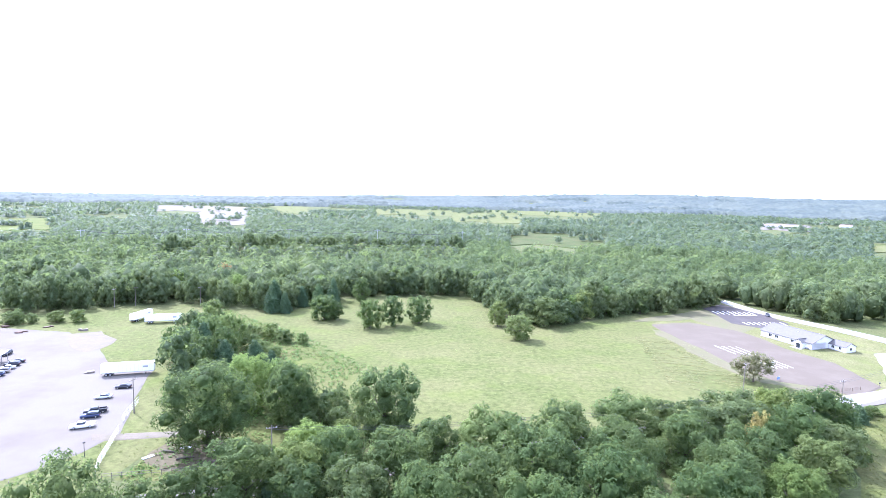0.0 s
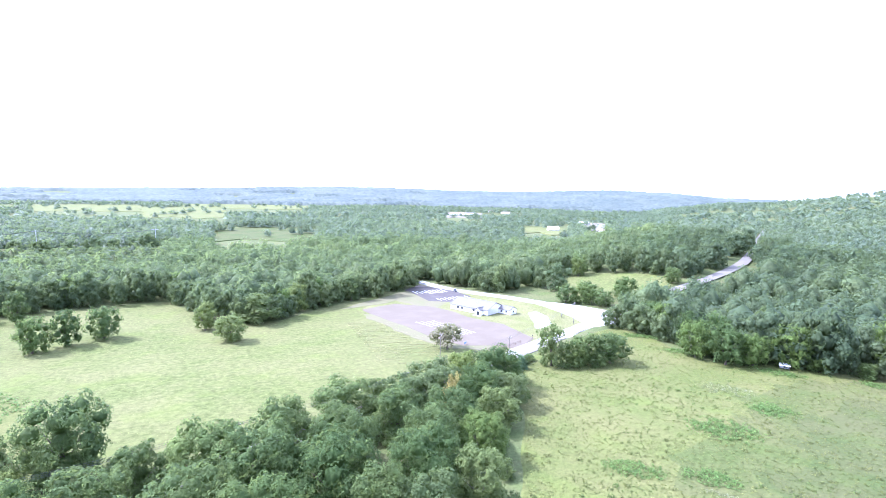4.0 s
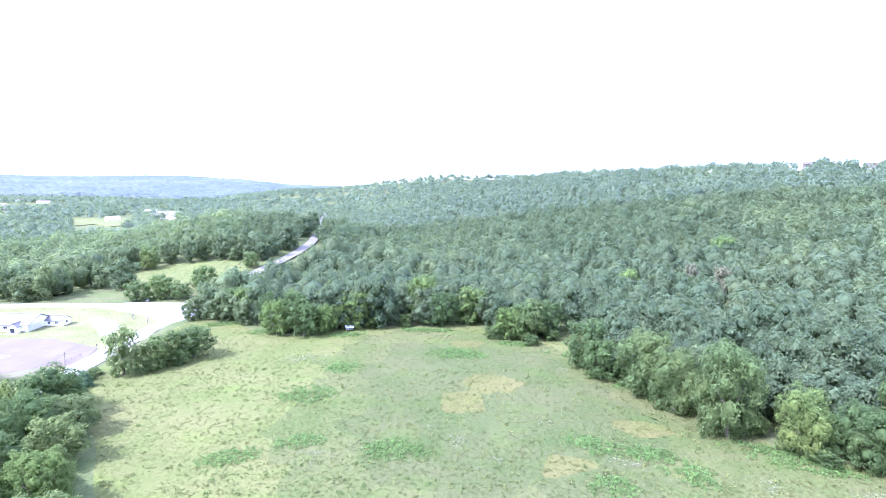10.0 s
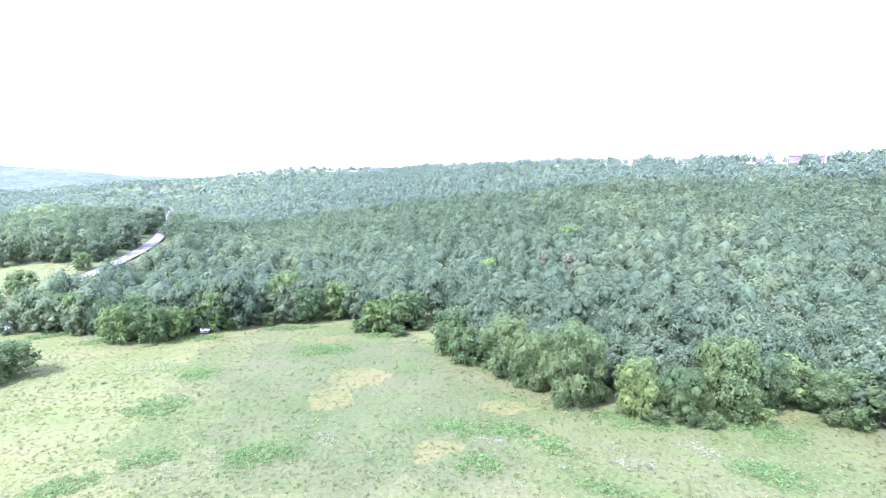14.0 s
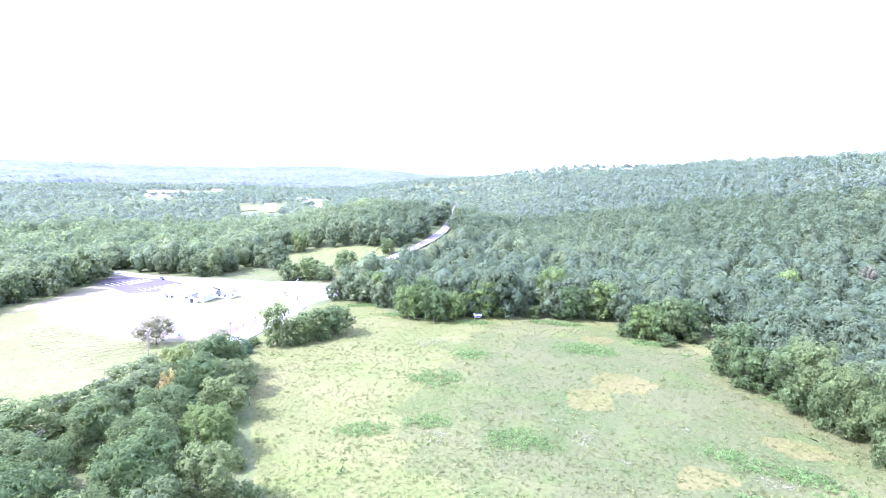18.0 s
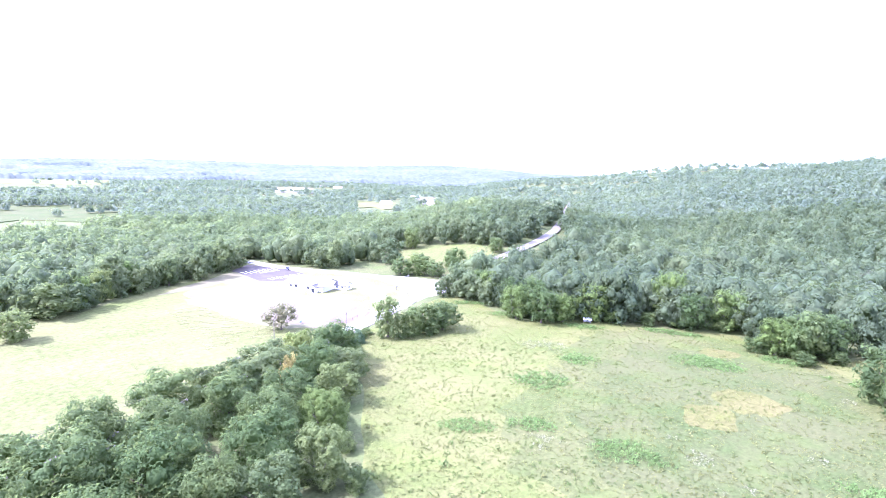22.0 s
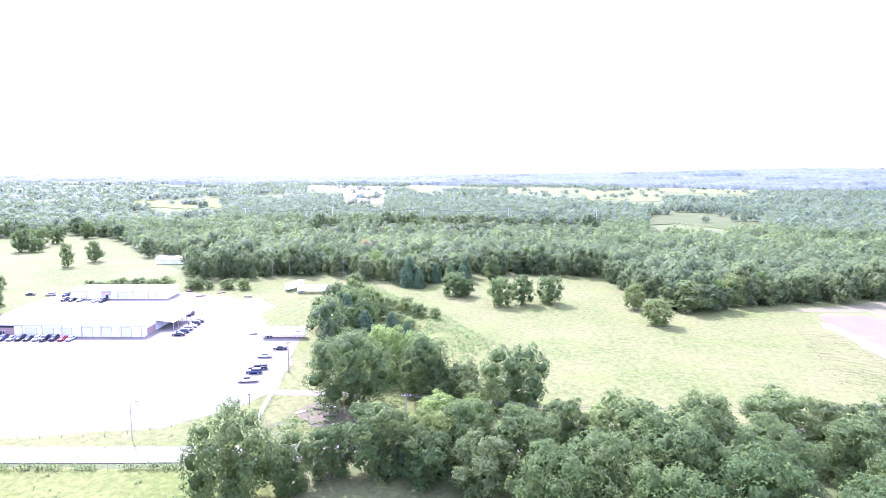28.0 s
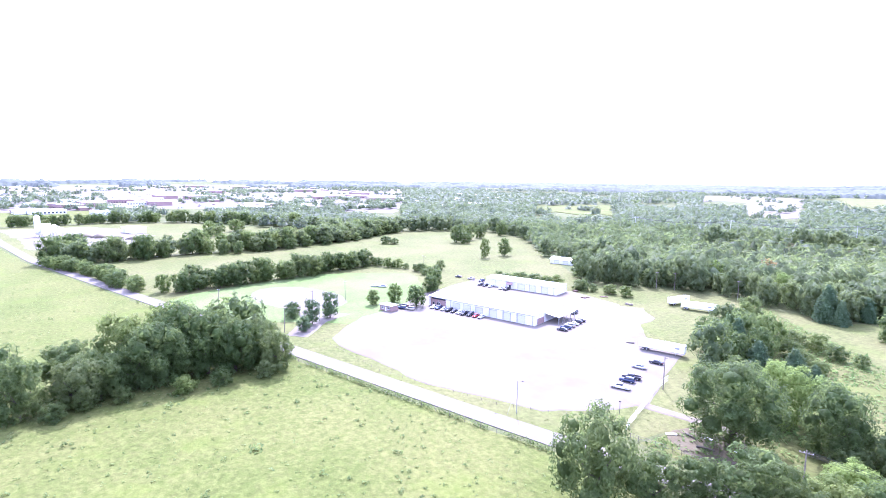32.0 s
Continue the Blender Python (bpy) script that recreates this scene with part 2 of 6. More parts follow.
RUST = plain("rusty_steel", (0.1, 0.062, 0.046), 0.85, wear=0.4)
LAMP_GLASS = plain("clear_lamp_lens", (0.75, 0.75, 0.72), 0.15)
TAIL_RED = plain("red_lamp_lens", (0.45, 0.03, 0.03), 0.2)
GLASS, gnt, gb = material("dark_window_glass", 0.06)
gb.inputs["Base Color"].default_value, gb.inputs["Specular IOR Level"].default_value = (0.02, 0.024, 0.03, 1), 0.6
CAR_PAINTS = [plain("car_" + n, c, 0.28, 0.1, 0.05) for n, c in (("white", (0.75, 0.75, 0.75)), ("black", (0.03, 0.03, 0.035)), ("navy", (0.035, 0.045, 0.09)), ("silver", (0.42, 0.43, 0.45)), ("red", (0.35, 0.03, 0.035)), ("tan", (0.34, 0.3, 0.25)))]

# ---- mesh helpers ----
def np_mesh(name, verts, tris, mat, smooth=False):
    """A mesh of triangles from two arrays."""
    me = bpy.data.meshes.new(name)
    verts, tris = np.ascontiguousarray(verts, np.float32), np.ascontiguousarray(tris, np.int32)
    me.vertices.add(len(verts))
    me.vertices.foreach_set("co", verts.ravel())
    me.loops.add(tris.size)
    me.loops.foreach_set("vertex_index", tris.ravel())
    me.polygons.add(len(tris))
    me.polygons.foreach_set("loop_start", np.arange(0, tris.size, 3, dtype=np.int32))
    if smooth:
        me.polygons.foreach_set("use_smooth", np.ones(len(tris), bool))
    me.update(calc_edges=True)
    me.materials.append(mat)
    return me


def bm_mesh(name, bm, mat, smooth=False):
    me = bpy.data.meshes.new(name)
    bmesh.ops.recalc_face_normals(bm, faces=bm.faces)
    bm.to_mesh(me)
    bm.free()
    if smooth:
        for p in me.polygons:
            p.use_smooth = True
    me.materials.append(mat)
    return me


def part(name, data, mat, parent, label="", smooth=False):
    """One mesh object under a thing or a part; data is a bmesh or a ready mesh."""
    me = data if isinstance(data, bpy.types.Mesh) else bm_mesh(name, data, mat, smooth)
    ob = new(name, me)
    ob.parent = parent
    return tagged(ob, label)


def thing(name, m, label, category, group="", kind=""):
    """An Empty at a thing's base."""
    ob = new(name)
    ob.matrix_world = m
    return tagged(ob, label, category, group, kind)


def box(x0, x1, y0, y1, z0, z1, bm=None, bevel=0.0):
    one = bmesh.new()
    vs = bmesh.ops.create_cube(one, size=1)["verts"]
    for v in vs:
        v.co = ((x0 + x1) / 2 + v.co.x * (x1 - x0), (y0 + y1) / 2 + v.co.y * (y1 - y0), (z0 + z1) / 2 + v.co.z * (z1 - z0))
    if bevel:
        bmesh.ops.bevel(one, geom=one.edges[:], offset=bevel, segments=2, affect="EDGES", profile=0.6)
    if bm is None:
        return one
    return join(bm, one)


def join(bm, one):
    made = {v: bm.verts.new(v.co) for v in one.verts}
    for f in one.faces:
        bm.faces.new([made[v] for v in f.verts])
    one.free()
    return bm


def tube(points, radii, sides=8, bm=None):
    """A tapering round bar along points."""
    bm = bm or bmesh.new()
    rings = []
    for k, (p, r) in enumerate(zip(points, radii)):
        p = Vector(p)
        d = (Vector(points[min(k + 1, len(points) - 1)]) - Vector(points[max(k - 1, 0)])).normalized()
        a = d.orthogonal().normalized()
        b = d.cross(a)
        rings.append([bm.verts.new(p + (a * math.cos(2 * math.pi * s / sides) + b * math.sin(2 * math.pi * s / sides)) * r) for s in range(sides)])
    for q, w in zip(rings, rings[1:]):
        for s in range(sides):
            bm.faces.new((q[s], q[(s + 1) % sides], w[(s + 1) % sides], w[s]))
    bm.faces.new(rings[0][::-1])
    bm.faces.new(rings[-1])
    return bm


def prism(profile, y0, y1, bm=None):
    """A side profile of (x, z) drawn out from y0 to y1."""
    bm = bm or bmesh.new()
    a = [bm.verts.new((x, y0, z)) for x, z in profile]
    b = [bm.verts.new((x, y1, z)) for x, z in profile]
    bm.faces.new(a)
    bm.faces.new(b[::-1])
    for k in range(len(a)):
        n = (k + 1) % len(a)
        bm.faces.new((a[n], a[k], b[k], b[n]))
    return bm


def inside(poly, x, y):
    """Which of the points lie in a polygon."""
    hit = np.zeros(np.shape(x), bool)
    for (ax, ay), (bx, by) in zip(poly, poly[1:] + poly[:1]):
        cross = (ay > y) != (by > y)
        hit ^= cross & (x < (bx - ax) * (y - ay) / ((by - ay) or 1e-9) + ax)
    return hit


def near_line(line, x, y, far):
    """Which of the points lie within far of a broken line."""
    hit = np.zeros(np.shape(x), bool)
    for (ax, ay), (bx, by) in zip(line, line[1:]):
        dx, dy = bx - ax, by - ay
        s = np.clip(((x - ax) * dx + (y - ay) * dy) / (dx * dx + dy * dy), 0, 1)
        hit |= np.hypot(x - ax - s * dx, y - ay - s * dy) < far
    return hit


def vnoise(x, y, size, seed=0):
    """Smooth value noise, 0 to 1, over arrays."""
    x, y = np.asarray(x) / size, np.asarray(y) / size
    i, j = np.floor(x), np.floor(y)
    u, v = x - i, y - j
    u, v = u * u * (3 - 2 * u), v * v * (3 - 2 * v)

    def h(a, b):
        n = np.sin(a * 127.1 + b * 311.7 + seed * 74.7) * 43758.5453
        return n - np.floor(n)

    return (h(i, j) * (1 - u) + h(i + 1, j) * u) * (1 - v) + (h(i, j + 1) * (1 - u) + h(i + 1, j + 1) * u) * v


# ---- the lie of the land ----
RIDGE_AZ = [-180, -172, -150, -128, -121, -111, -101, -87, -79, -73, -67.5, -62, -57, -50, 180]
RIDGE_TOP = [0, 0, 80, 104, 100, 100, 99, 93, 88, 90, 77, 53, 45, 0, 0]
RIDGE_FAR = [760, 760, 760, 760, 780, 800, 850, 1000, 1150, 1300, 1500, 1800, 2000, 2200, 2200]
HILLS_AZ = [-68, -62, -57, -53, -47, -40, -30, -23, -16, -8, 0, 9, 20, 180]
HILLS_TOP = [0, 60, 70, 95, 105, 90, 85, 90, 78, 60, 45, 32, 0, 0]


def bearing(x, y):
    return np.degrees(np.arctan2(-np.asarray(x, float), np.asarray(y, float)))


def land(x, y):
    """Height of the ground: flat valley, a wooded bluff on one side, low hills far off."""
    x, y = np.asarray(x, float), np.asarray(y, float)
    r, az = np.hypot(x, y), bearing(x, y)
    far = np.interp(az, RIDGE_AZ, RIDGE_FAR)
    s = np.clip((r - 0.34 * far) / (0.66 * far), 0, 1)
    bluff = np.interp(az, RIDGE_AZ, RIDGE_TOP) * s ** 1.12 * (1 - 0.35 * np.clip((r - far) / 1500, 0, 1))
    bluff = bluff * (1 + 0.12 * (vnoise(x, y, 160, 3) - 0.5) * np.sin(np.pi * s))
    k = np.clip((r - 2500) / 1800, 0, 1)
    hills = np.interp(az, [-180] + HILLS_AZ, [0] + HILLS_TOP) * k * k * (3 - 2 * k) * (0.85 + 0.3 * vnoise(x, y, 900, 5))
    u, v = -(x - 425) * 0.61 + (y - 325) * 0.79, (x - 425) * 0.79 + (y - 325) * 0.61
    knoll = 27 * np.exp(-(v**2) / (2 * 95.0**2) - u**2 / (2 * np.where(u > 0, 56.0, 95.0) ** 2))
    return np.maximum(np.maximum(bluff, hills), knoll * np.clip((r - 300) / 60, 0, 1))


def zland(x, y):
    return float(land(x, y))

# ---- ground ----
ROAD_LINE = [(-900, -75), (-626, -35.5), (-486, -10.5), (-279, 45), (-180, 71), (-86, 96), (-57, 105), (0, 124), (60, 144), (128, 167), (160, 179), (190, 191), (225, 204), (258, 213), (284, 217), (304, 220), (326, 221), (367, 227), (399, 235), (464, 264), (560, 318), (741, 422), (900, 500)]
CHURCH_DRIVE = [(181, 345), (185, 305), (200, 276), (211, 247), (219, 222), (220, 205)]
HAYFIELD = [(-26, 139), (-22, 162), (-30, 195), (-48, 214), (-66, 240), (-95, 262), (-117, 288), (-83, 284), (-71, 303), (-50, 330), (17, 338), (26, 307), (34, 270), (62, 266), (95, 289), (164, 318), (109, 276), (121, 209), (128, 182), (133, 172), (60, 150), (7, 134)]
MEADOW_EDGE = [(62, 60), (71, 85), (82, 99), (100, 121), (118, 148), (133, 162), (170, 176), (209, 184), (206, 160), (195, 131), (206, 117), (218, 111), (232, 82), (245, 55), (229, 41), (229, 27), (240, 17), (251, 10), (223, 1), (191, -5), (179, -22), (168, -33), (152, -45), (146, -60), (151, -81), (165, -108), (151, -110), (138, -113), (120, -128), (90, -140), (40, -120), (20, -40), (30, 30)]
SMALL_FIELD = [(239, 249), (250, 287), (270, 296), (291, 298), (308, 268), (325, 240), (320, 229), (307, 225), (276, 228), (249, 231)]
CHURCH_LAWN = [(133, 171), (128, 182), (121, 209), (109, 276), (158, 314), (178, 343), (184, 303), (199, 274), (210, 246), (219, 215), (222, 200), (190, 194), (160, 182)]
CHURCH_LOT = [(109, 273), (131, 280), (146, 265), (151, 252), (152, 234), (159, 213), (156, 186), (140, 175), (134, 183), (122, 189), (115.5, 203), (114, 230), (109, 259)]
CHURCH_STALLS = [(153.5, 280), (157, 318.5), (174, 332), (184, 303), (184.5, 281.5), (164, 271)]
GRAVEL_LOT = [(-192, 88), (-206, 102), (-214, 113), (-222, 138), (-240, 166), (-256, 214), (-236, 226), (-196, 236), (-164, 232), (-140, 214), (-122, 192), (-118, 184), (-101, 184), (-96, 165), (-83, 135), (-87, 124), (-98, 107), (-131, 92), (-183, 86)]
LEFT_OPEN = [(-86, 99), (-72, 115), (-70, 140), (-84, 165), (-100, 200), (-108, 240), (-120, 296), (-135, 299), (-175, 286), (-208, 264), (-240, 285), (-264, 302), (-300, 322), (-400, 400), (-479, 416), (-530, 330), (-473, 234), (-463, 156), (-463, 92), (-450, 33), (-456, 0), (-279, 49), (-180, 75)]
PASTURE_EDGE = [(-900, -82), (-626, -42), (-486, -17), (-279, 39), (-180, 65), (-86, 90), (-62, 96), (-48, 84), (-36, 60), (-20, 10), (-60, -120), (-400, -330), (-900, -330)]
BACK_LAWN = [(-206, 104), (-215, 116), (-224, 140), (-238, 163), (-283, 189), (-300, 190), (-326, 140), (-316, 88), (-306, 58), (-296, 46), (-240, 62)]
PLANT_YARD = [(-560, -15), (-640, -20), (-760, -45), (-760, 40), (-690, 75), (-620, 90), (-560, 60), (-520, 20)]
SCHOOL_FIELD = [(-800, -80), (-820, 60), (-900, 75), (-1080, 60), (-1080, -140)]
# open fields and yards far off: bearings, distances, and what covers them
FAR_FIELDS = [(20, 24.5, 1080, 2250, 0), (14, 17.5, 1650, 2450, 1), (23, 28, 1750, 2300, 0), (-1, 7.2, 1680, 2250, 1), (-8.3, -0.9, 1330, 2000, 1), (-16.2, -4.2, 1960, 2520, 1), (-17, -7, 720, 960, 3), (-34.2, -30.4, 1500, 1950, 0), (36, 39.5, 990, 1300, 2), (37.5, 44, 990, 1230, 2), (-43.2, -38.5, 940, 1130, 1), (-47, -45, 1050, 1380, 0)]


def far_field_at(a, d, front=0.77):
    """Which of the points lie in a far field, or so close before one that trees would hide it."""
    hit = np.zeros(np.shape(a), bool)
    for a0, a1, d0, d1, _ in FAR_FIELDS:
        hit |= (a > a0) & (a < a1) & (d > d0 * front) & (d < d1)
    return hit


ROUGH_STRIP = [(-26, 134), (-16, 160), (-26, 195), (-44, 214), (-62, 240), (-92, 262), (-117, 291), (-124, 292), (-106, 235), (-98, 200), (-82, 165), (-68, 140), (-70, 112), (-50, 113)]
FIELD_GAP = [(240, 212), (255, 230), (280, 229), (322, 228), (345, 232), (350, 214), (326, 208), (290, 202), (262, 200)]
PLANT_BACK = [(-470, -5), (-470, 160), (-500, 235), (-600, 245), (-760, 140), (-800, 60), (-790, -70), (-600, -30)]
TOWN_GROUND = [(-d * math.sin(radians(a)), d * math.cos(radians(a))) for a, d in ((59, 930), (68, 960), (80, 1100), (97, 1100), (97, 3000), (80, 3400), (66, 3300), (58, 2600), (56, 1700), (57, 1200))]
FIELD_HOLLOW = [(214, 214), (216, 272), (240, 286), (240, 249), (262, 232), (262, 204)]
# the strip kept clear under the high-voltage line
POWER_CUT = [(-d * math.sin(radians(a)), d * math.cos(radians(a))) for a, d in ((29, 432), (21, 440), (15, 452), (9, 470), (3, 478), (-3, 488), (-3, 612), (3, 628), (11, 628), (17, 606), (21, 592), (29, 585))]
SHED_YARD = [(-288, 288), (-240, 284), (-238, 320), (-286, 326)]
OPEN = [SHED_YARD, POWER_CUT, PLANT_BACK, FIELD_HOLLOW, FIELD_GAP, ROUGH_STRIP, HAYFIELD, MEADOW_EDGE, SMALL_FIELD, CHURCH_LAWN, LEFT_OPEN, PASTURE_EDGE, PLANT_YARD, SCHOOL_FIELD]


def sheet(name, poly, z, mat, label, category="ground", step=5.0, wander=1.2, seed=1):
    """A thin layer of ground with an uneven edge, as one filled outline."""
    edge = []
    for (ax, ay), (bx, by) in zip(poly, poly[1:] + poly[:1]):
        n = max(1, int(math.hypot(bx - ax, by - ay) / step))
        edge += [(ax + (bx - ax) * k / n, ay + (by - ay) * k / n) for k in range(n)]
    ex, ey = np.array(edge).T
    ex, ey = ex + wander * 2 * (vnoise(ex, ey, 7, seed) - 0.5), ey + wander * 2 * (vnoise(ex, ey, 7, seed + 9) - 0.5)
    bm = bmesh.new()
    top = [bm.verts.new((x, y, z + zland(x, y))) for x, y in zip(ex, ey)]
    f = bm.faces.new(top)
    f.normal_update()
    out = 1.0 if f.normal.z > 0 else -1.0
    if f.normal.z < 0:
        f.normal_flip()
    # a sloping verge down into the ground round the edge
    tx, ty = np.roll(ex, -1) - np.roll(ex, 1), np.roll(ey, -1) - np.roll(ey, 1)
    tl = np.hypot(tx, ty) + 1e-9
    lx, ly = ex + out * ty / tl * 0.9, ey - out * tx / tl * 0.9
    low = [bm.verts.new((x, y, zland(x, y) - 0.03)) for x, y in zip(lx, ly)]
    for k in range(len(top)):
        n = (k + 1) % len(top)
        q = bm.faces.new((top[k], low[k], low[n], top[n]))
        q.normal_update()
        if q.normal.z < 0:
            q.normal_flip()
    bmesh.ops.triangulate(bm, faces=[f])
    me = bpy.data.meshes.new(name)
    bm.to_mesh(me)
    bm.free()
    me.materials.append(mat)
    return tagged(new(name, me), label, category, kind="structure")


def ribbon(name, line, width, z, mat, label, category="road", crown=0.06):
    """A road: a slightly cambered strip with thick edges along a broken line."""
    pts = []
    for (ax, ay), (bx, by) in zip(line, line[1:]):
        n = max(1, int(math.hypot(bx - ax, by - ay) / 8))
        pts += [(ax + (bx - ax) * k / n, ay + (by - ay) * k / n) for k in range(n)]
    pts.append(line[-1])
    for _ in range(3):
        pts = [pts[0]] + [((a[0] + 2 * b[0] + c[0]) / 4, (a[1] + 2 * b[1] + c[1]) / 4) for a, b, c in zip(pts, pts[1:], pts[2:])] + [pts[-1]]
    bm = bmesh.new()
    rows = []
    for k, (x, y) in enumerate(pts):
        a, b = pts[max(0, k - 1)], pts[min(len(pts) - 1, k + 1)]
        d = Vector((b[0] - a[0], b[1] - a[1])).normalized()
        row = []
        for s, dz in ((-0.5, -0.25), (-0.5, 0), (0, crown), (0.5, 0), (0.5, -0.25)):
            px, py = x - d.y * s * width, y + d.x * s * width
            lie = zland(px, py)
            row.append(bm.verts.new((px, py, lie + z + dz + 0.9 * min(1.0, lie / 3))))
        rows.append(row)
    for q, w in zip(rows, rows[1:]):
        for s in range(4):
            bm.faces.new((q[s], w[s], w[s + 1], q[s + 1]))
    return tagged(new(name, bm_mesh(name, bm, mat)), label, category, kind="structure")


rings = np.concatenate([[2], np.geomspace(25, 4950, 165)])
angles = np.radians(np.arange(0, 360, 1.25))
gx, gy = np.outer(rings, -np.sin(angles)), np.outer(rings, np.cos(angles))
gv = np.stack([gx, gy, land(gx, gy)], -1).reshape(-1, 3)
na, nr = len(angles), len(rings)
ii, jj = np.meshgrid(np.arange(nr - 1), np.arange(na), indexing="ij")
q0, q1, q2, q3 = ii * na + jj, (ii + 1) * na + jj, (ii + 1) * na + (jj + 1) % na, ii * na + (jj + 1) % na
gt = np.concatenate([np.stack([q0, q1, q2], -1).reshape(-1, 3), np.stack([q0, q2, q3], -1).reshape(-1, 3), np.stack([np.zeros(na - 2, int), np.arange(1, na - 1), np.arange(2, na)], -1)])
tagged(new("ground", np_mesh("ground", gv, gt, GROUND, True)), "rough grassy valley floor rising to wooded hills", "ground", kind="structure")

sheet("hayfield", HAYFIELD, 0.06, HAY, "pale green mown hayfield with dry patches", seed=2)
sheet("rough_strip", ROUGH_STRIP, 0.03, MEADOW, "rough grass strip under scattered trees", seed=22)
sheet("meadow", MEADOW_EDGE, 0.06, MEADOW, "weedy green and tan meadow below the woods", seed=3)
sheet("weedy_meadow", [(98, 70), (120, 84), (150, 88), (186, 100), (214, 100), (236, 70), (228, 44), (226, 24), (210, 2), (184, -8), (166, -32), (147, -46), (141, -62), (146, -86), (150, -104), (118, -118), (80, -80), (72, 0)], 0.075, MEADOW_WEEDY, "darker weedy part of the meadow", wander=7, seed=31)
sheet("weedy_hollow", [(112, 60), (140, 66), (176, 78), (206, 76), (218, 48), (212, 18), (180, 2), (158, -20), (120, -16), (100, 20)], 0.09, MEADOW_DEEP, "rank dull green growth in the middle of the meadow", wander=7, seed=32)
cx0, cy0 = np.meshgrid(np.arange(235, 330, 2.5), np.arange(220, 302, 2.5))
cin = inside(SMALL_FIELD, cx0 + 3 * vnoise(cx0, cy0, 9, 1), cy0)
cells = np.argwhere(cin[:-1, :-1])
nx = cx0.shape[1]
k0 = cells[:, 0] * nx + cells[:, 1]
tagged(new("small_field", np_mesh("small_field", np.stack([cx0, cy0, land(cx0, cy0) + 0.25], -1).reshape(-1, 3), np.concatenate([np.stack([k0, k0 + 1, k0 + nx + 1], -1), np.stack([k0, k0 + nx + 1, k0 + nx], -1)]), HAY, True)), "small mown field enclosed by trees", "ground", kind="structure")
sheet("church_lawn", CHURCH_LAWN, 0.03, LAWN, "mown lawn round the white meeting house", seed=5)
sheet("left_fields", LEFT_OPEN, 0.06, HAY, "open grass fields round the warehouses", seed=6)
sheet("pasture", PASTURE_EDGE, 0.06, PASTURE, "lush green pasture beside the road", seed=7)
sheet("back_lawn", BACK_LAWN, 0.1, LAWN_GREEN, "bright green lawn beside the warehouses", seed=8)
sheet("gravel_lot", GRAVEL_LOT, 0.16, GRAVEL, "wide pale gravel yard with worn edges", "yard", wander=0.9, seed=9)
sheet("gravel_pad", [(-268 + 31 * math.cos(a * 0.35) , 103 + 20 * math.sin(a * 0.35) + 4 * math.cos(a * 0.35)) for a in range(18)], 0.16, GRAVEL, "round pale gravel pad on the lawn", "yard", seed=10)
sheet("gravel_drive", [(-240, 97), (-222, 110), (-216, 96), (-199, 80), (-206, 74), (-222, 88), (-240, 92)], 0.17, GRAVEL, "gravel drive from the road to the yard", "drive", wander=0.6, seed=11)
sheet("church_parking", CHURCH_LOT, 0.26, ASPHALT, "worn grey-pink asphalt car park", "car park", wander=0.5, seed=12)
sheet("church_stalls", CHURCH_STALLS, 0.28, ASPHALT_NEW, "darker asphalt parking bays", "car park", wander=0.2, seed=13)
sheet("church_apron", [(128, 170), (137, 176), (152, 181), (172, 190), (160, 181), (144, 172), (130, 166)], 0.28, CONCRETE, "pale concrete entrance apron", "drive", wander=0.3, seed=14)
sheet("worn_dirt", [(105, 280), (132, 287), (158, 306), (164, 316), (148, 309), (118, 292)], 0.24, DIRT_DULL, "bare reddish dirt beside the car park", seed=15)
sheet("tan_lawn", [(99, 280), (150, 312), (160, 318), (165, 300), (168, 286), (158, 268), (146, 257), (136, 290), (112, 283)], 0.22, DIRT_DULL, "thin tan turf between car park and bays", wander=2.0, seed=33)
sheet("house_track", [(187, 228), (194, 229), (192, 218), (182, 205), (171, 197), (169, 199), (178, 214)], 0.24, CONCRETE, "pale worn track across the lawn", wander=1.5, seed=27)
sheet("drive_mouth", [(150, 176), (169, 180), (198, 190), (216, 191), (234, 208), (228, 226), (217, 246), (208, 248), (206, 226), (204, 212), (200, 199), (188, 193), (177, 190), (168, 187)], 0.28, CONCRETE, "wide pale junction of drive and road", "drive", wander=1.0, seed=28)
sheet("lot_margin", [(104, 262), (109, 259), (114, 230), (115.5, 203), (122, 189), (134, 183), (130, 178), (116, 188), (109, 204), (106, 230)], 0.2, DIRT_DULL, "pale trampled margin of the car park", wander=1.8, seed=29)
sheet("lot_dirt", [(-162, 230), (-153, 233), (-137, 222), (-133, 209), (-137, 203), (-148, 209)], 0.19, DIRT, "reddish bare dirt at the yard's edge", wander=2.5, seed=16)
sheet("plant_fields", PLANT_BACK, 0.06, HAY, "rough grass behind the tree belt", wander=3, seed=24)
sheet("plant_yard", PLANT_YARD, 0.12, GRAVEL, "white dusty yard of the concrete plant", "yard", wander=3, seed=17)
sheet("school_field", SCHOOL_FIELD, 0.12, PASTURE, "flat green field before the town", seed=18)
sheet("shaded_litter", [(-69, 121), (-68, 131), (-58, 134), (-50, 133), (-46, 126), (-52, 120), (-62, 118)], 0.1, LITTER, "brown leaf litter under the big oak", wander=1.6, seed=20)
sheet("dirt_track", [(-90, 134), (-70, 137), (-58, 139), (-58, 136.5), (-70, 134.5), (-88, 131)], 0.18, DIRT, "dirt track through the fence gap", wander=0.4, seed=21)
sheet("town_ground", TOWN_GROUND, 0.4, GRAVEL, "pale streets and lots of the town", "ground", 60, 25, 23)
ribbon("road", ROAD_LINE, 7.0, 0.2, ROAD, "pale two-lane country road")
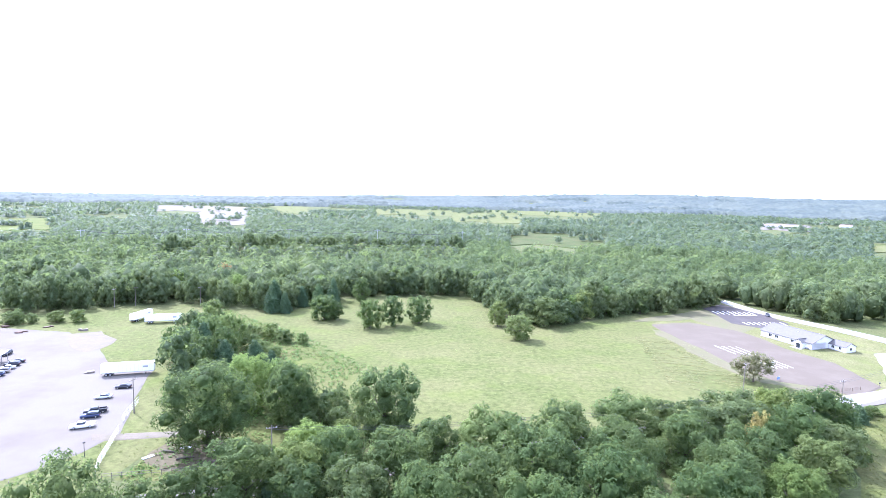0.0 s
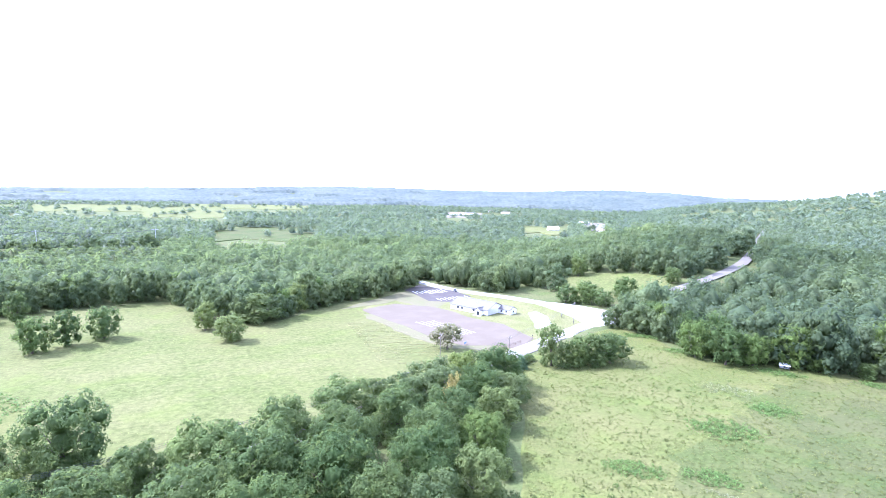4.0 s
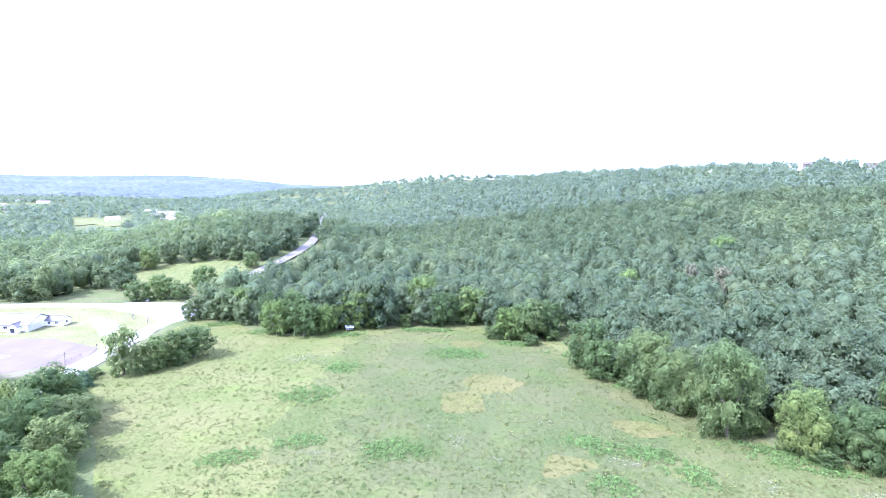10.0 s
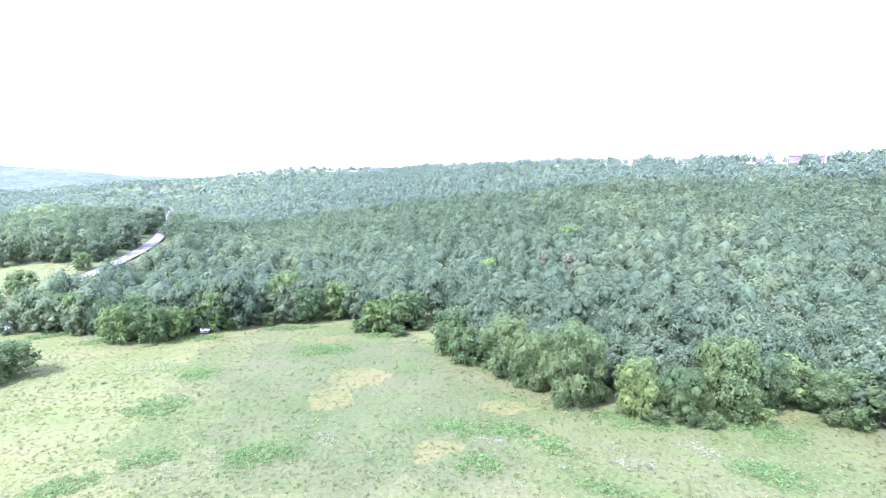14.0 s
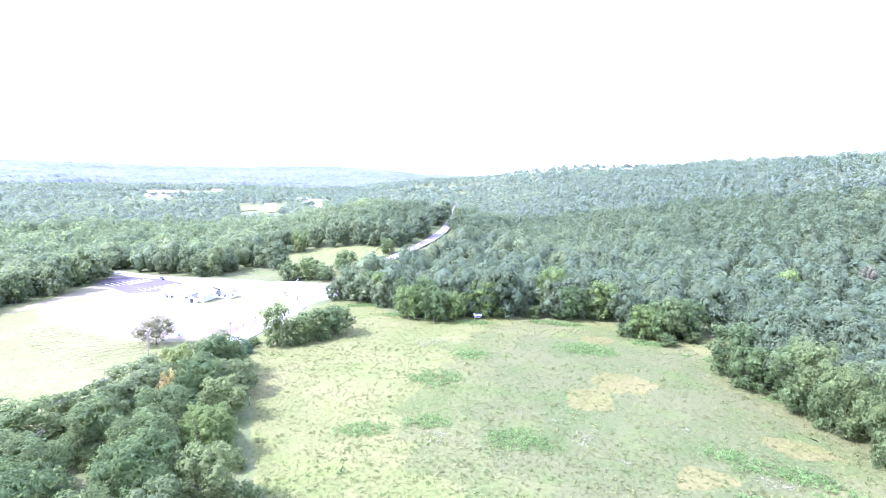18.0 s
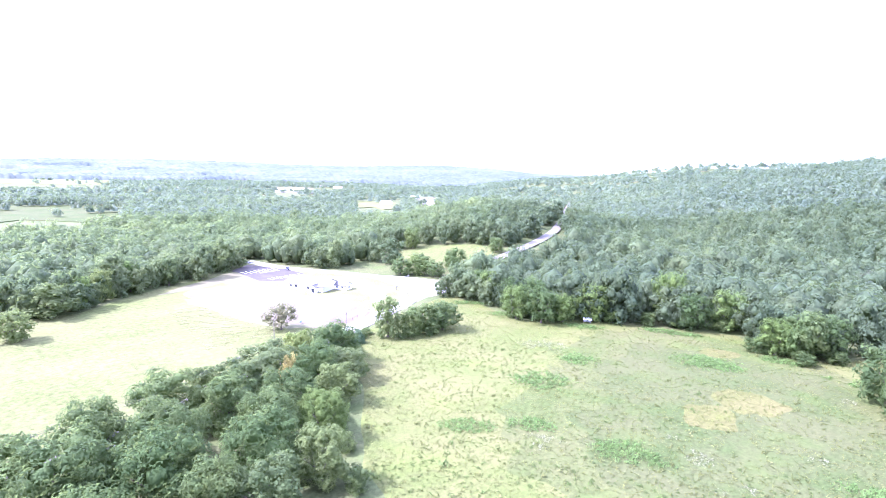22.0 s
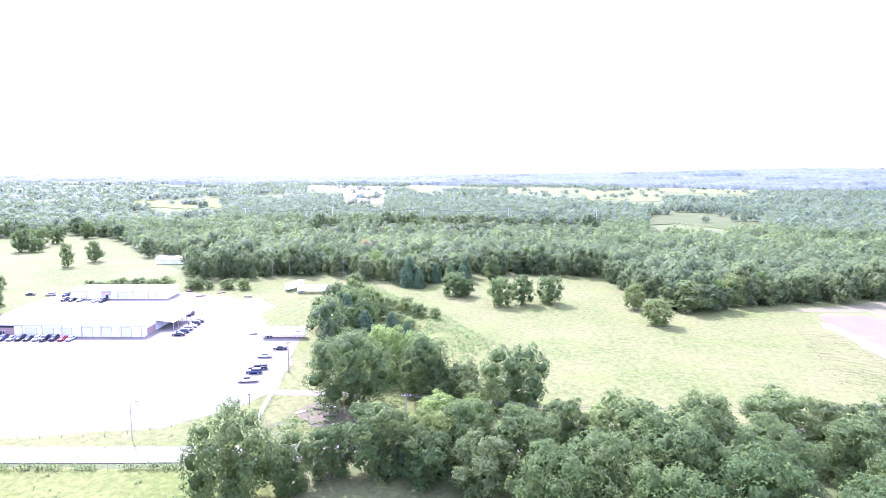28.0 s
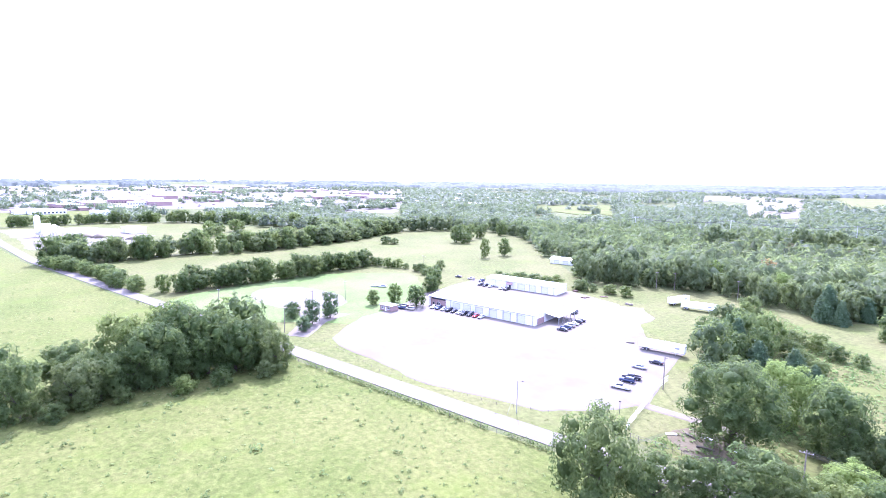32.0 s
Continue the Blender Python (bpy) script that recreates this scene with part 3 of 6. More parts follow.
ribbon("church_drive", CHURCH_DRIVE, 8.5, 0.2, CONCRETE, "pale concrete drive along the woods")
for k, (a0, a1, d0, d1, what) in enumerate(FAR_FIELDS):
    ring = [(a0, d0), ((2 * a0 + a1) / 3, d0 * 0.97), ((a0 + 2 * a1) / 3, d0 * 1.03), (a1, d0 * 0.98), (a1 - 0.2, (d0 + d1) / 2), (a1, d1), ((a0 + a1) / 2, d1 * 1.02), (a0, d1 * 0.98), (a0 + 0.2, (d0 + d1) / 2)]
    sheet("distant_field", [(-d * math.sin(radians(a)), d * math.cos(radians(a))) for a, d in ring], 0.6 + 0.06 * k, (GRAVEL, HAY, PASTURE, MEADOW_DEEP)[what], ("pale gravel yard far off among woods", "pale mown field far off among woods", "green pasture far off among woods", "dull marshy clearing in the woods")[what], "field", 40, 12, 30 + k)

# ---- trees ----
rng = np.random.default_rng(7)
_ico = bmesh.new()
bmesh.ops.create_icosphere(_ico, subdivisions=1, radius=1)
ICO1 = (np.array([v.co[:] for v in _ico.verts]), np.array([[v.index for v in f.verts] for f in _ico.faces]))
_ico.free()
OCTA = (np.array([[1, 0, 0], [-1, 0, 0], [0, 1, 0], [0, -1, 0], [0, 0, 1], [0, 0, -1]], float), np.array([[0, 2, 4], [2, 1, 4], [1, 3, 4], [3, 0, 4], [2, 0, 5], [1, 2, 5], [3, 1, 5], [0, 3, 5]]))
_ico = bmesh.new()
bmesh.ops.create_icosphere(_ico, subdivisions=2, radius=1)
ICO2 = (np.array([v.co[:] for v in _ico.verts]), np.array([[v.index for v in f.verts] for f in _ico.faces]))
_ico.free()


def unit(n, g):
    v = g.normal(size=(n, 3))
    return v / np.linalg.norm(v, axis=1, keepdims=True)


def leaf_cards(at, normal, size, g):
    """Leaf sprays of two blades at points, turned about their normals."""
    n = len(at)
    side = np.cross(normal, unit(n, g))
    side /= np.linalg.norm(side, axis=1, keepdims=True) + 1e-9
    along = np.cross(normal, side)
    size = np.asarray(size)[:, None] if np.ndim(size) else np.full((n, 1), size)
    rim = []
    for base in (-0.55, 0.55, 2.6, 3.7):
        w = base + g.uniform(-0.35, 0.35, (n, 1))
        rim.append(at + (along * np.cos(w) + side * np.sin(w)) * size * g.uniform(0.75, 1.5, (n, 1)) - normal * size * g.uniform(-0.1, 0.45, (n, 1)))
    v = np.stack([at, *rim], 1)
    k = np.arange(n)[:, None] * 5
    return v.reshape(-1, 3), np.concatenate([k + [0, 1, 2], k + [0, 3, 4]])


def merge(pieces):
    vs, ts, base = [], [], 0
    for v, t in pieces:
        vs.append(v)
        ts.append(t + base)
        base += len(v)
    return np.concatenate(vs), np.concatenate(ts)


def broad_crown(seed, lobes=17, cards=2600, leaf=0.03, width=1.0, low=0.02, ico=ICO2, ragged=0.5, skirt=0.01, core=(0.4, 0.66)):
    """A broadleaf crown of unit height and width: many overlapping masses down to the ground, shaggy with leaf sprays."""
    g = np.random.default_rng(seed)
    z = low + 0.1 + (0.8 - low) * (np.arange(lobes) + g.uniform(0.1, 0.9, lobes)) / lobes
    prof = np.where(z > 0.42, np.sqrt(np.clip(1 - ((z - 0.42) / 0.62) ** 2, 0, 1)), 0.66 + 0.34 * (z - low) / (0.42 - low)) * 0.5 * width
    r = g.uniform(0.12, 0.21, lobes) * (0.45 + 0.55 * width)
    a = np.arange(lobes) * 2.4 + g.uniform(-0.5, 0.5, lobes)
    rad = np.clip(prof - r * g.uniform(0.55, 1.0, lobes), 0, 9)
    c = np.column_stack([np.cos(a) * rad, np.sin(a) * rad, z])
    fill = np.array([[0, 0, 0.48], [0, 0, low + 0.2], [0.03, -0.02, 0.72], [-0.04, 0.03, 0.84]])[: 4 if lobes > 7 else 2 if lobes > 3 else 1]
    c, r = np.vstack([c, fill]), np.append(r, np.array([0.3, 0.25, 0.24, 0.15])[: len(fill)] * width)
    pieces = []
    for p, q in zip(c, r):
        v, t = ico
        pieces.append((v * q * g.uniform(*core, (len(v), 1)) + p, t))
    # leaf sprays gather in clumps over each mass, with darker gaps between them
    twigs = 20
    pick = g.choice(len(r), cards * 5, p=r**2 / (r**2).sum())
    twig = unit(len(r) * twigs, g).reshape(len(r), twigs, 3)
    out = twig[pick, g.integers(twigs, size=len(pick))]
    way = unit(len(pick), g)
    way = np.where((way * out).sum(1, keepdims=True) < -0.2, -way, way)
    small = r[pick][:, None] * g.uniform(0.2, 0.36 + ragged * 0.1, (len(pick), 1))
    at = c[pick] + out * r[pick][:, None] * 0.88 + way * small
    # a third of the sprays fills in between the clumps
    thin = g.uniform(0, 1, len(pick)) < 0.42
    at[thin] = c[pick[thin]] + way[thin] * r[pick[thin]][:, None] * g.uniform(0.72, 0.95, (thin.sum(), 1))
    out = np.where(thin[:, None], way, out)
    gap = np.linalg.norm(at[:, None] - c[None], axis=2) / r[None]
    gap[np.arange(len(at)), pick] = 9
    keep = np.where((gap.min(1) > 0.9) & (at[:, 2] > skirt))[0][:cards]
    at, way = at[keep], way[keep] * 0.75 + out[keep] * 0.35
    face = way + unit(len(at), g) * ragged * 0.8 + [0, 0, 0.2]
    face /= np.linalg.norm(face, axis=1, keepdims=True)
    pieces.append(leaf_cards(at, face, leaf * g.uniform(0.6, 1.4, len(at)), g))
    return merge(pieces)


def cone_crown(seed, cards=1500, leaf=0.05, width=0.36, tiers=9, low=0.04):
    """A cedar or young pine: ragged tiers round a spire."""
    g = np.random.default_rng(seed)
    pieces = []
    v, t = ICO2
    core = v * [1, 1, 1]
    zz = low + (core[:, 2] + 1) / 2 * (0.97 - low)
    wide = width * 0.8 * np.clip(1 - zz, 0.03, 1) ** 0.6 * np.clip((zz - low + 0.05) * 6, 0, 1)
    flat = np.linalg.norm(core[:, :2], axis=1, keepdims=True) + 1e-6
    pieces.append((np.column_stack([core[:, :2] / np.maximum(flat, 0.3) * wide[:, None] * g.uniform(0.8, 1.1, (len(v), 1)), zz]), t))
    z = low + (1 - low) * (1 - np.sqrt(g.uniform(0, 1, cards)))
    a = g.uniform(0, 2 * np.pi, cards)
    bulge = 0.82 + 0.3 * np.sin(z * tiers * 6.3 + 2 * np.sin(a * 3 + seed)) * 0.5 + 0.12 * np.sin(a * 5 + z * 9)
    rad = width * np.clip(1 - z, 0, 1) ** 0.6 * bulge * g.uniform(0.85, 1.12, cards) + 0.01
    at = np.column_stack([np.cos(a) * rad, np.sin(a) * rad, z])
    face = np.column_stack([np.cos(a), np.sin(a), np.full(cards, 0.5)]) + unit(cards, g) * 0.6
    face /= np.linalg.norm(face, axis=1, keepdims=True)
    pieces.append(leaf_cards(at, face, leaf * g.uniform(0.7, 1.3, cards), g))
    return merge(pieces)


def trunk_mesh(seed, low=0.25, thick=0.022, limbs=5):
    g = np.random.default_rng(seed)
    bm = tube([(0, 0, -0.02), (0, 0, 0.02), (0.004, 0.003, low * 0.6), (0.01, -0.004, low + 0.1), (0.0, 0.0, 0.7)], [thick * 1.7, thick * 1.2, thick, thick * 0.8, thick * 0.2], 8)
    for k in range(limbs):
        a, z = k * 2.4 + g.uniform(-0.4, 0.4), low * g.uniform(0.75, 1.3)
        e = g.uniform(0.2, 0.33)
        tube([(0, 0, z), (math.cos(a) * e * 0.5, math.sin(a) * e * 0.5, z + e * 0.5), (math.cos(a) * e, math.sin(a) * e, z + e * 1.1)], [thick * 0.55, thick * 0.35, thick * 0.1], 5, bm)
    return bm_mesh("trunk", bm, BARK, True)


def crown_set(name, arrays, mat):
    return [np_mesh(name, v, t, mat) for v, t in arrays]


BROAD = [broad_crown(100 + k, 15 + 2 * (k % 4), 3600, 0.027, 1.0 + 0.06 * (k % 3 - 1), 0.02, ICO1) for k in range(5)]
TALL = [broad_crown(130 + k, 14, 3000, 0.028, 0.8, 0.02, ICO1) for k in range(3)]
SHRUB = [broad_crown(150 + k, 9, 700, 0.05, 1.0, 0.0, ICO1, 0.7) for k in range(3)]
OPEN_CROWN = [broad_crown(170, 16, 1500, 0.03, 1.1, 0.2, ICO1, 1.3)]
BROAD_FAR = [broad_crown(200 + k, 13 + 2 * (k % 3), 760, 0.048, 1.0 + 0.06 * (k % 3 - 1), 0.02, ICO1) for k in range(5)]
TALL_FAR = [broad_crown(230 + k, 11, 700, 0.047, 0.8, 0.02, ICO1) for k in range(3)]
CONE = [cone_crown(190 + k, 1100, 0.05) for k in range(3)]
TRUNKS = [trunk_mesh(60 + k, 0.22, 0.026) for k in range(3)]
TRUNK_THIN = trunk_mesh(70, 0.1, 0.018, 3)


def crown_pair(near, far, mat):
    return crown_set("crown", near, mat), crown_set("crown", far, mat)


KINDS = {
    "oak": (crown_pair(BROAD, BROAD_FAR, LEAF), "broad-crowned green oak with dense leaves", "oak tree"),
    "dark": (crown_pair(BROAD[:3], BROAD_FAR[:3], LEAF_DARK), "dark green broadleaf tree with a dense crown", "broadleaf tree"),
    "tall": (crown_pair(TALL, TALL_FAR, LEAF), "tall oval green broadleaf tree", "broadleaf tree"),
    "grey": (crown_pair(TALL[:2] + BROAD[:1], TALL_FAR[:2] + BROAD_FAR[:1], LEAF_GREY), "silvery grey-green broadleaf tree", "broadleaf tree"),
    "lime": (crown_pair(BROAD[2:4] + SHRUB[:1], BROAD_FAR[2:4], LEAF_LIME), "bright yellow-green leafy tree", "broadleaf tree"),
    "bigoak": (crown_pair([broad_crown(180, 24, 7000, 0.018, 1.0, 0.16, ICO1)], BROAD_FAR[:1], LEAF), "huge spreading oak with a dark trunk", "oak tree"),
    "gold": (crown_pair(SHRUB[:1], SHRUB[:1], LEAF_GOLD), "small golden-leaved tree among green ones", "broadleaf tree"),
    "brown": (crown_pair(OPEN_CROWN, OPEN_CROWN, LEAF_BROWN), "lone browned tree with an open crown", "broadleaf tree"),
    "rust": (crown_pair(BROAD_FAR[:1], BROAD_FAR[:1], LEAF_RUST), "rust-brown tree dying among green woods", "broadleaf tree"),
    "dead": (crown_pair(TALL_FAR[:2], TALL_FAR[:2], LEAF_DEAD), "greyish pink half-dead tree in the woods", "broadleaf tree"),
    "cedar": (crown_pair(CONE, CONE, NEEDLE), "conical dark green cedar", "cedar tree"),
    "pine": (crown_pair(TALL[:2], TALL_FAR[:2], NEEDLE), "young dark green pine with a rounded top", "pine tree"),
    "shrub": (crown_pair(SHRUB, SHRUB, LEAF), "rounded leafy green shrub", "shrub"),
    "shrub_grey": (crown_pair(SHRUB[:2], SHRUB[:2], LEAF_GREY), "rounded shrub with grey-green leaves", "shrub"),
}


def tree(kind, x, y, height, width, group="", turn=None):
    """One tree with its trunk and crown; height and width in metres."""
    sets, label, category = KINDS[kind]
    crowns = sets[math.hypot(x, y) > 190]
    k = int(rng.integers(len(crowns)))
    name = "shrub" if "shrub" in kind else "tree"
    wide = {"cedar": 0.72, "tall": 0.8, "pine": 0.8, "grey": 0.85}.get(kind, 1.0)
    s = width / wide
    m = Matrix.LocRotScale((x, y, zland(x, y)), Euler((0, 0, rng.uniform(0, 6.28) if turn is None else turn)), (s, s, height))
    root = tagged(new(name), label, category, group)
    root.matrix_world = m
    part("trunk", TRUNK_THIN if name == "shrub" or kind == "cedar" else TRUNKS[k % 3], BARK, root)
    part("crown", crowns[k], None, root)
    return root


def trees(kind, rows, group):
    for x, y, h, w in rows:
        tree(kind, x, y, h, w, group)


# trees standing in the hayfield
trees("dark", [(-34, 252, 14.2, 12), (-24, 258, 14.8, 12.5), (-11, 264, 14, 13)], "trees in the hayfield")
trees("cedar", [(-89, 283, 18, 12), (-83, 281, 12, 8), (-78, 298, 12, 9), (-70, 302, 13, 9), (-62, 304, 16, 9)], "cedars at the field edge")
trees("dark", [(-59, 267, 12.7, 14), (-54, 269, 9, 10)], "trees in the hayfield")
trees("tall", [(-47, 309, 16, 11)], "trees in the hayfield")
trees("grey", [(52, 266, 14.9, 20), (35, 238, 12, 12), (28, 262, 13, 11)], "trees in the hayfield")
tree("brown", 112.3, 188, 10.4, 12.5)
# the clump between the yard and the hayfield
trees("dark", [(-92, 190, 14, 12), (-99, 197, 13, 11), (-85, 188, 12, 11), (-81, 198, 13, 11), (-90, 205, 15.5, 12), (-97, 213, 14, 11), (-85, 215, 14, 11)], "dark clump beside the yard")
trees("cedar", [(-78, 190, 11, 10), (-68, 193, 10, 9), (-60, 187, 8, 7), (-88, 196, 16, 10), (-94, 202, 15, 9)], "dark clump beside the yard")
trees("tall", [(-103, 236, 13, 9), (-106, 247, 14, 11), (-101, 226, 12, 9), (-93, 222, 12, 9)], "dark clump beside the yard")
trees("shrub", [(-74, 230, 7, 9), (-66, 224, 6, 8), (-80, 226, 7, 9), (-86, 229, 7, 8), (-58, 222, 5, 5), (-70, 206, 6, 8), (-64, 203, 5, 7), (-76, 212, 7, 9)], "shrubs beside the yard")
# big trees by the road
tree("bigoak", -57, 128, 21.5, 23)
trees("oak", [(-41, 143, 17.5, 15), (-14, 138, 18.2, 18)], "big trees by the road")
trees("lime", [(-56, 152, 16.5, 15), (-47, 158, 14, 12), (-31, 122, 9.5, 12), (-24, 127, 7, 9), (-44, 118, 5, 7), (-38, 150, 8, 7)], "bright young trees by the road")
trees("shrub_grey", [(-32, 146, 10, 11), (-27, 140, 7, 8), (-24, 134, 6, 7), (-36, 138, 7, 8), (-20, 146, 5, 6), (-29, 152, 8, 7), (-66, 165, 5, 8), (-72, 160, 4, 7), (-76, 172, 4, 6), (-82, 180, 4, 6), (-66, 173, 5, 7)], "shrubs by the road")
trees("oak", [(-61, 82, 20, 16), (-54, 90, 12, 11)], "tree at the pasture corner")
trees("tall", [(-39, 102, 16, 15), (-48, 97, 11, 10), (-29, 106, 13, 12)], "big trees by the road")
tree("cedar", -33, 103, 9, 7)
# the grove between road and meadow
trees("oak", [(48, 133, 14, 19), (30, 124, 15, 17), (12, 117, 16, 18), (-8, 109, 15, 16), (22, 108, 16, 18), (40, 114, 15, 17), (58, 123, 14, 16), (8, 98, 16, 17), (60, 106, 14, 15), (72, 118, 13, 15)], "roadside grove")
trees("dark", [(-22, 112, 13, 13), (88, 128, 14, 16), (34, 99, 16, 17), (52, 95, 15, 16), (-2, 92, 15, 15), (18, 90, 15, 16), (103, 141, 14, 17), (72, 103, 12, 13)], "roadside grove")
trees("grey", [(78, 138, 14, 18), (66, 134, 13, 14), (86, 116, 12, 13), (-16, 99, 13, 13), (46, 82, 14, 14), (98, 127, 11, 12), (60, 86, 13, 12)], "roadside grove")
trees("tall", [(92, 143, 14, 13), (38, 88, 14, 13), (0, 122, 12, 12), (62, 145, 9, 9), (110, 146, 10, 10), (-28, 100, 12, 12)], "roadside grove")
tree("gold", 79, 129, 13, 6)
trees("shrub", [(114, 142, 4, 6), (106, 130, 4, 6), (80, 107, 4, 6), (72, 94, 4, 6), (64, 80, 5, 7), (20, 133, 5, 7), (36, 140, 5, 8), (-4, 130, 6, 8)], "undergrowth of the grove")
# round the meeting house
trees("grey", [(137, 152, 16.8, 12)], "trees by the meadow drive")
trees("oak", [(160, 144, 12.2, 16), (152, 148, 12, 13), (145, 147, 11, 11)], "trees by the meadow drive")
trees("shrub", [(168, 152, 6, 8), (176, 158, 5, 7), (141, 147, 6, 8), (152, 143, 5, 8), (129, 158, 3, 5), (133, 160, 3, 5), (183, 164, 4, 6)], "shrubs by the meadow drive")
tree("cedar", 124, 154, 5.6, 6)
trees("dark", [(261, 226, 14, 14), (254, 222, 11, 11)], "trees of the small field")
trees("oak", [(234, 233, 12.5, 16), (244, 240, 11, 13), (226, 240, 11, 13), (238, 222, 10, 13), (285, 291, 17, 13), (312, 231, 11, 11)], "trees of the small field")
# edge of the woods along the meadow
trees("oak", [(155, -34, 26, 19), (152, -76, 24, 20), (180, -15, 20, 21), (150, -108, 16, 19), (165, -100, 15, 20), (232, 30, 18, 18), (200, 4, 19, 18), (168, -22, 18, 16), (134, -120, 18, 18)], "edge of the woods")
trees("oak", [(150, -50, 17, 14), (148, -62, 15, 14), (158, -90, 16, 15)], "edge of the woods")
trees("dark", [(240, 24, 16, 16), (228, 38, 14, 14), (250, 60, 18, 17), (240, 72, 16, 15), (220, 108, 17, 15), (205, 130, 19, 15), (214, 160, 17, 16), (190, -1, 14, 14)], "edge of the woods")
trees("dark", [(200, 122, 16, 15), (208, 116, 13, 12), (198, 134, 15, 13), (251, 85, 22, 17), (212, 148, 15, 13), (228, 32, 14, 12), (220, 175, 14, 13)], "edge of the woods")
trees("shrub", [(224, 100, 6, 9), (232, 88, 6, 9), (238, 78, 6, 8), (246, 62, 6, 9), (226, 44, 6, 9), (222, 28, 5, 8), (233, 20, 5, 8), (214, 3, 6, 9), (186, -10, 6, 9), (174, -30, 6, 9), (160, -42, 5, 8), (146, -54, 5, 9), (144, -68, 5, 8), (147, -84, 5, 8), (158, -104, 5, 8)], "bushes at the wood's foot")
trees("dead", [(332, -64, 19, 15), (348, -50, 18, 12), (364, 22, 17, 12)], "half-dead trees on the bluff")
trees("lime", [(403, -76, 20, 16), (336, -14, 18, 15)], "pale trees on the bluff")
tree("rust", -139, 343, 18, 12)
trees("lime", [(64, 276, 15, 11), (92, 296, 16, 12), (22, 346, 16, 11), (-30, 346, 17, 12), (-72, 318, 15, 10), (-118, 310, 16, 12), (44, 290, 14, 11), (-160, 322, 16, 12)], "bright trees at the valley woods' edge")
trees("grey", [(76, 284, 16, 12), (2, 350, 17, 12), (-52, 340, 16, 11), (-96, 306, 15, 11), (112, 300, 15, 12)], "pale trees at the valley woods' edge")
# yard, lawn and fields on the far side
trees("pine", [(-215, 89, 11.5, 8), (-221, 100, 12.5, 8.5), (-229, 85, 8, 7), (-207, 82, 7, 6)], "young pines by the lawn")
trees("dark", [(-231, 140, 10, 8), (-217, 144, 11, 10), (-246, 176, 12, 10), (-241, 169, 10, 9)], "trees by the warehouse")
trees("tall", [(-232, 128, 8, 7), (-233, 88, 6, 6), (-258, 184, 12, 8), (-321, 278, 16, 8), (-322, 300, 15, 11)], "young trees in the lawn")
trees("oak", [(-411, 319, 18, 13), (-423, 344, 17, 16), (-429, 364, 15, 14), (-402, 322, 12, 14), (-436, 400, 17, 14)], "trees in the far field")
trees("shrub", [(-439, 256, 8, 12), (-433, 262, 6, 9), (-296, 216, 7, 7), (-300, 204, 5, 7), (-286, 196, 4, 7), (-278, 198, 4, 6)], "bushes in the far field")


def row_of_trees(line, gap, kinds, h, w, group, spread=3.0):
    """Trees along a broken line, unevenly spaced and sized."""
    for (ax, ay), (bx, by) in zip(line, line[1:]):
        n = max(1, int(math.hypot(bx - ax, by - ay) / gap))
        for k in range(n):
            s = (k + rng.uniform(0.1, 0.9)) / n
            f = rng.uniform(0.72, 1.2)
            tree(kinds[int(rng.integers(len(kinds)))], ax + (bx - ax) * s + rng.uniform(-spread, spread), ay + (by - ay) * s + rng.uniform(-spread, spread), h * f, w * f * rng.uniform(0.85, 1.15), group)


row_of_trees([(-173, -14), (-175, 10), (-178, 44), (-170, 62)], 8, ["oak", "grey", "dark", "tall"], 18, 16, "hedgerow in the pasture", 3)
row_of_trees([(-182, -14), (-188, 10), (-190, 44), (-180, 62)], 9, ["oak", "dark", "tall"], 19, 16, "hedgerow in the pasture", 4)
row_of_trees([(-166, -12), (-168, 10), (-167, 44), (-163, 60)], 9, ["shrub", "shrub_grey"], 5, 7, "hedgerow bushes", 2)
row_of_trees([(-452, -4), (-440, 2), (-388, 24), (-352, 30), (-330, 38)], 4.5, ["oak", "dark", "shrub"], 8, 9, "hedge along the road", 3)
row_of_trees([(-316, 48), (-318, 86), (-327, 139), (-338, 185)], 4.0, ["oak", "dark", "tall"], 12.5, 12, "hedge round the far field", 3.5)
row_of_trees([(-338, 185), (-318, 194), (-290, 202)], 5, ["shrub", "dark"], 6, 7, "hedge round the far field", 2)
row_of_trees([(-456, 2), (-452, 33), (-463, 92), (-463, 156), (-488, 232), (-530, 310)], 7.5, ["oak", "dark", "grey", "oak"], 16, 15, "tree belt behind the fields", 6)
row_of_trees([(-452, 100), (-449, 160), (-474, 236), (-516, 314)], 11, ["tall", "grey", "oak", "shrub"], 11, 11, "tree belt behind the fields", 5)
row_of_trees([(-456, 2), (-500, 8), (-530, 20)], 10, ["oak", "dark"], 17, 15, "tree belt behind the fields", 4)
row_of_trees([(-790, -40), (-802, 60), (-765, 150), (-690, 215), (-620, 262), (-560, 300)], 9, ["oak", "dark", "oak"], 15, 15, "tree line behind the plant", 5)
row_of_trees([(-560, 110), (-600, 150), (-640, 180)], 14, ["oak", "grey"], 13, 13, "trees behind the plant", 8)
row_of_trees([(-250, 222), (-200, 243), (-172, 252)], 6, ["shrub", "shrub_grey", "tall"], 6, 8, "bushes behind the warehouses", 3)

# ---- woods ----
HILLTOP = [(-106.5, 822), (-111.0, 805), (-119.7, 786), (-122.6, 780), (-117.2, 790)]

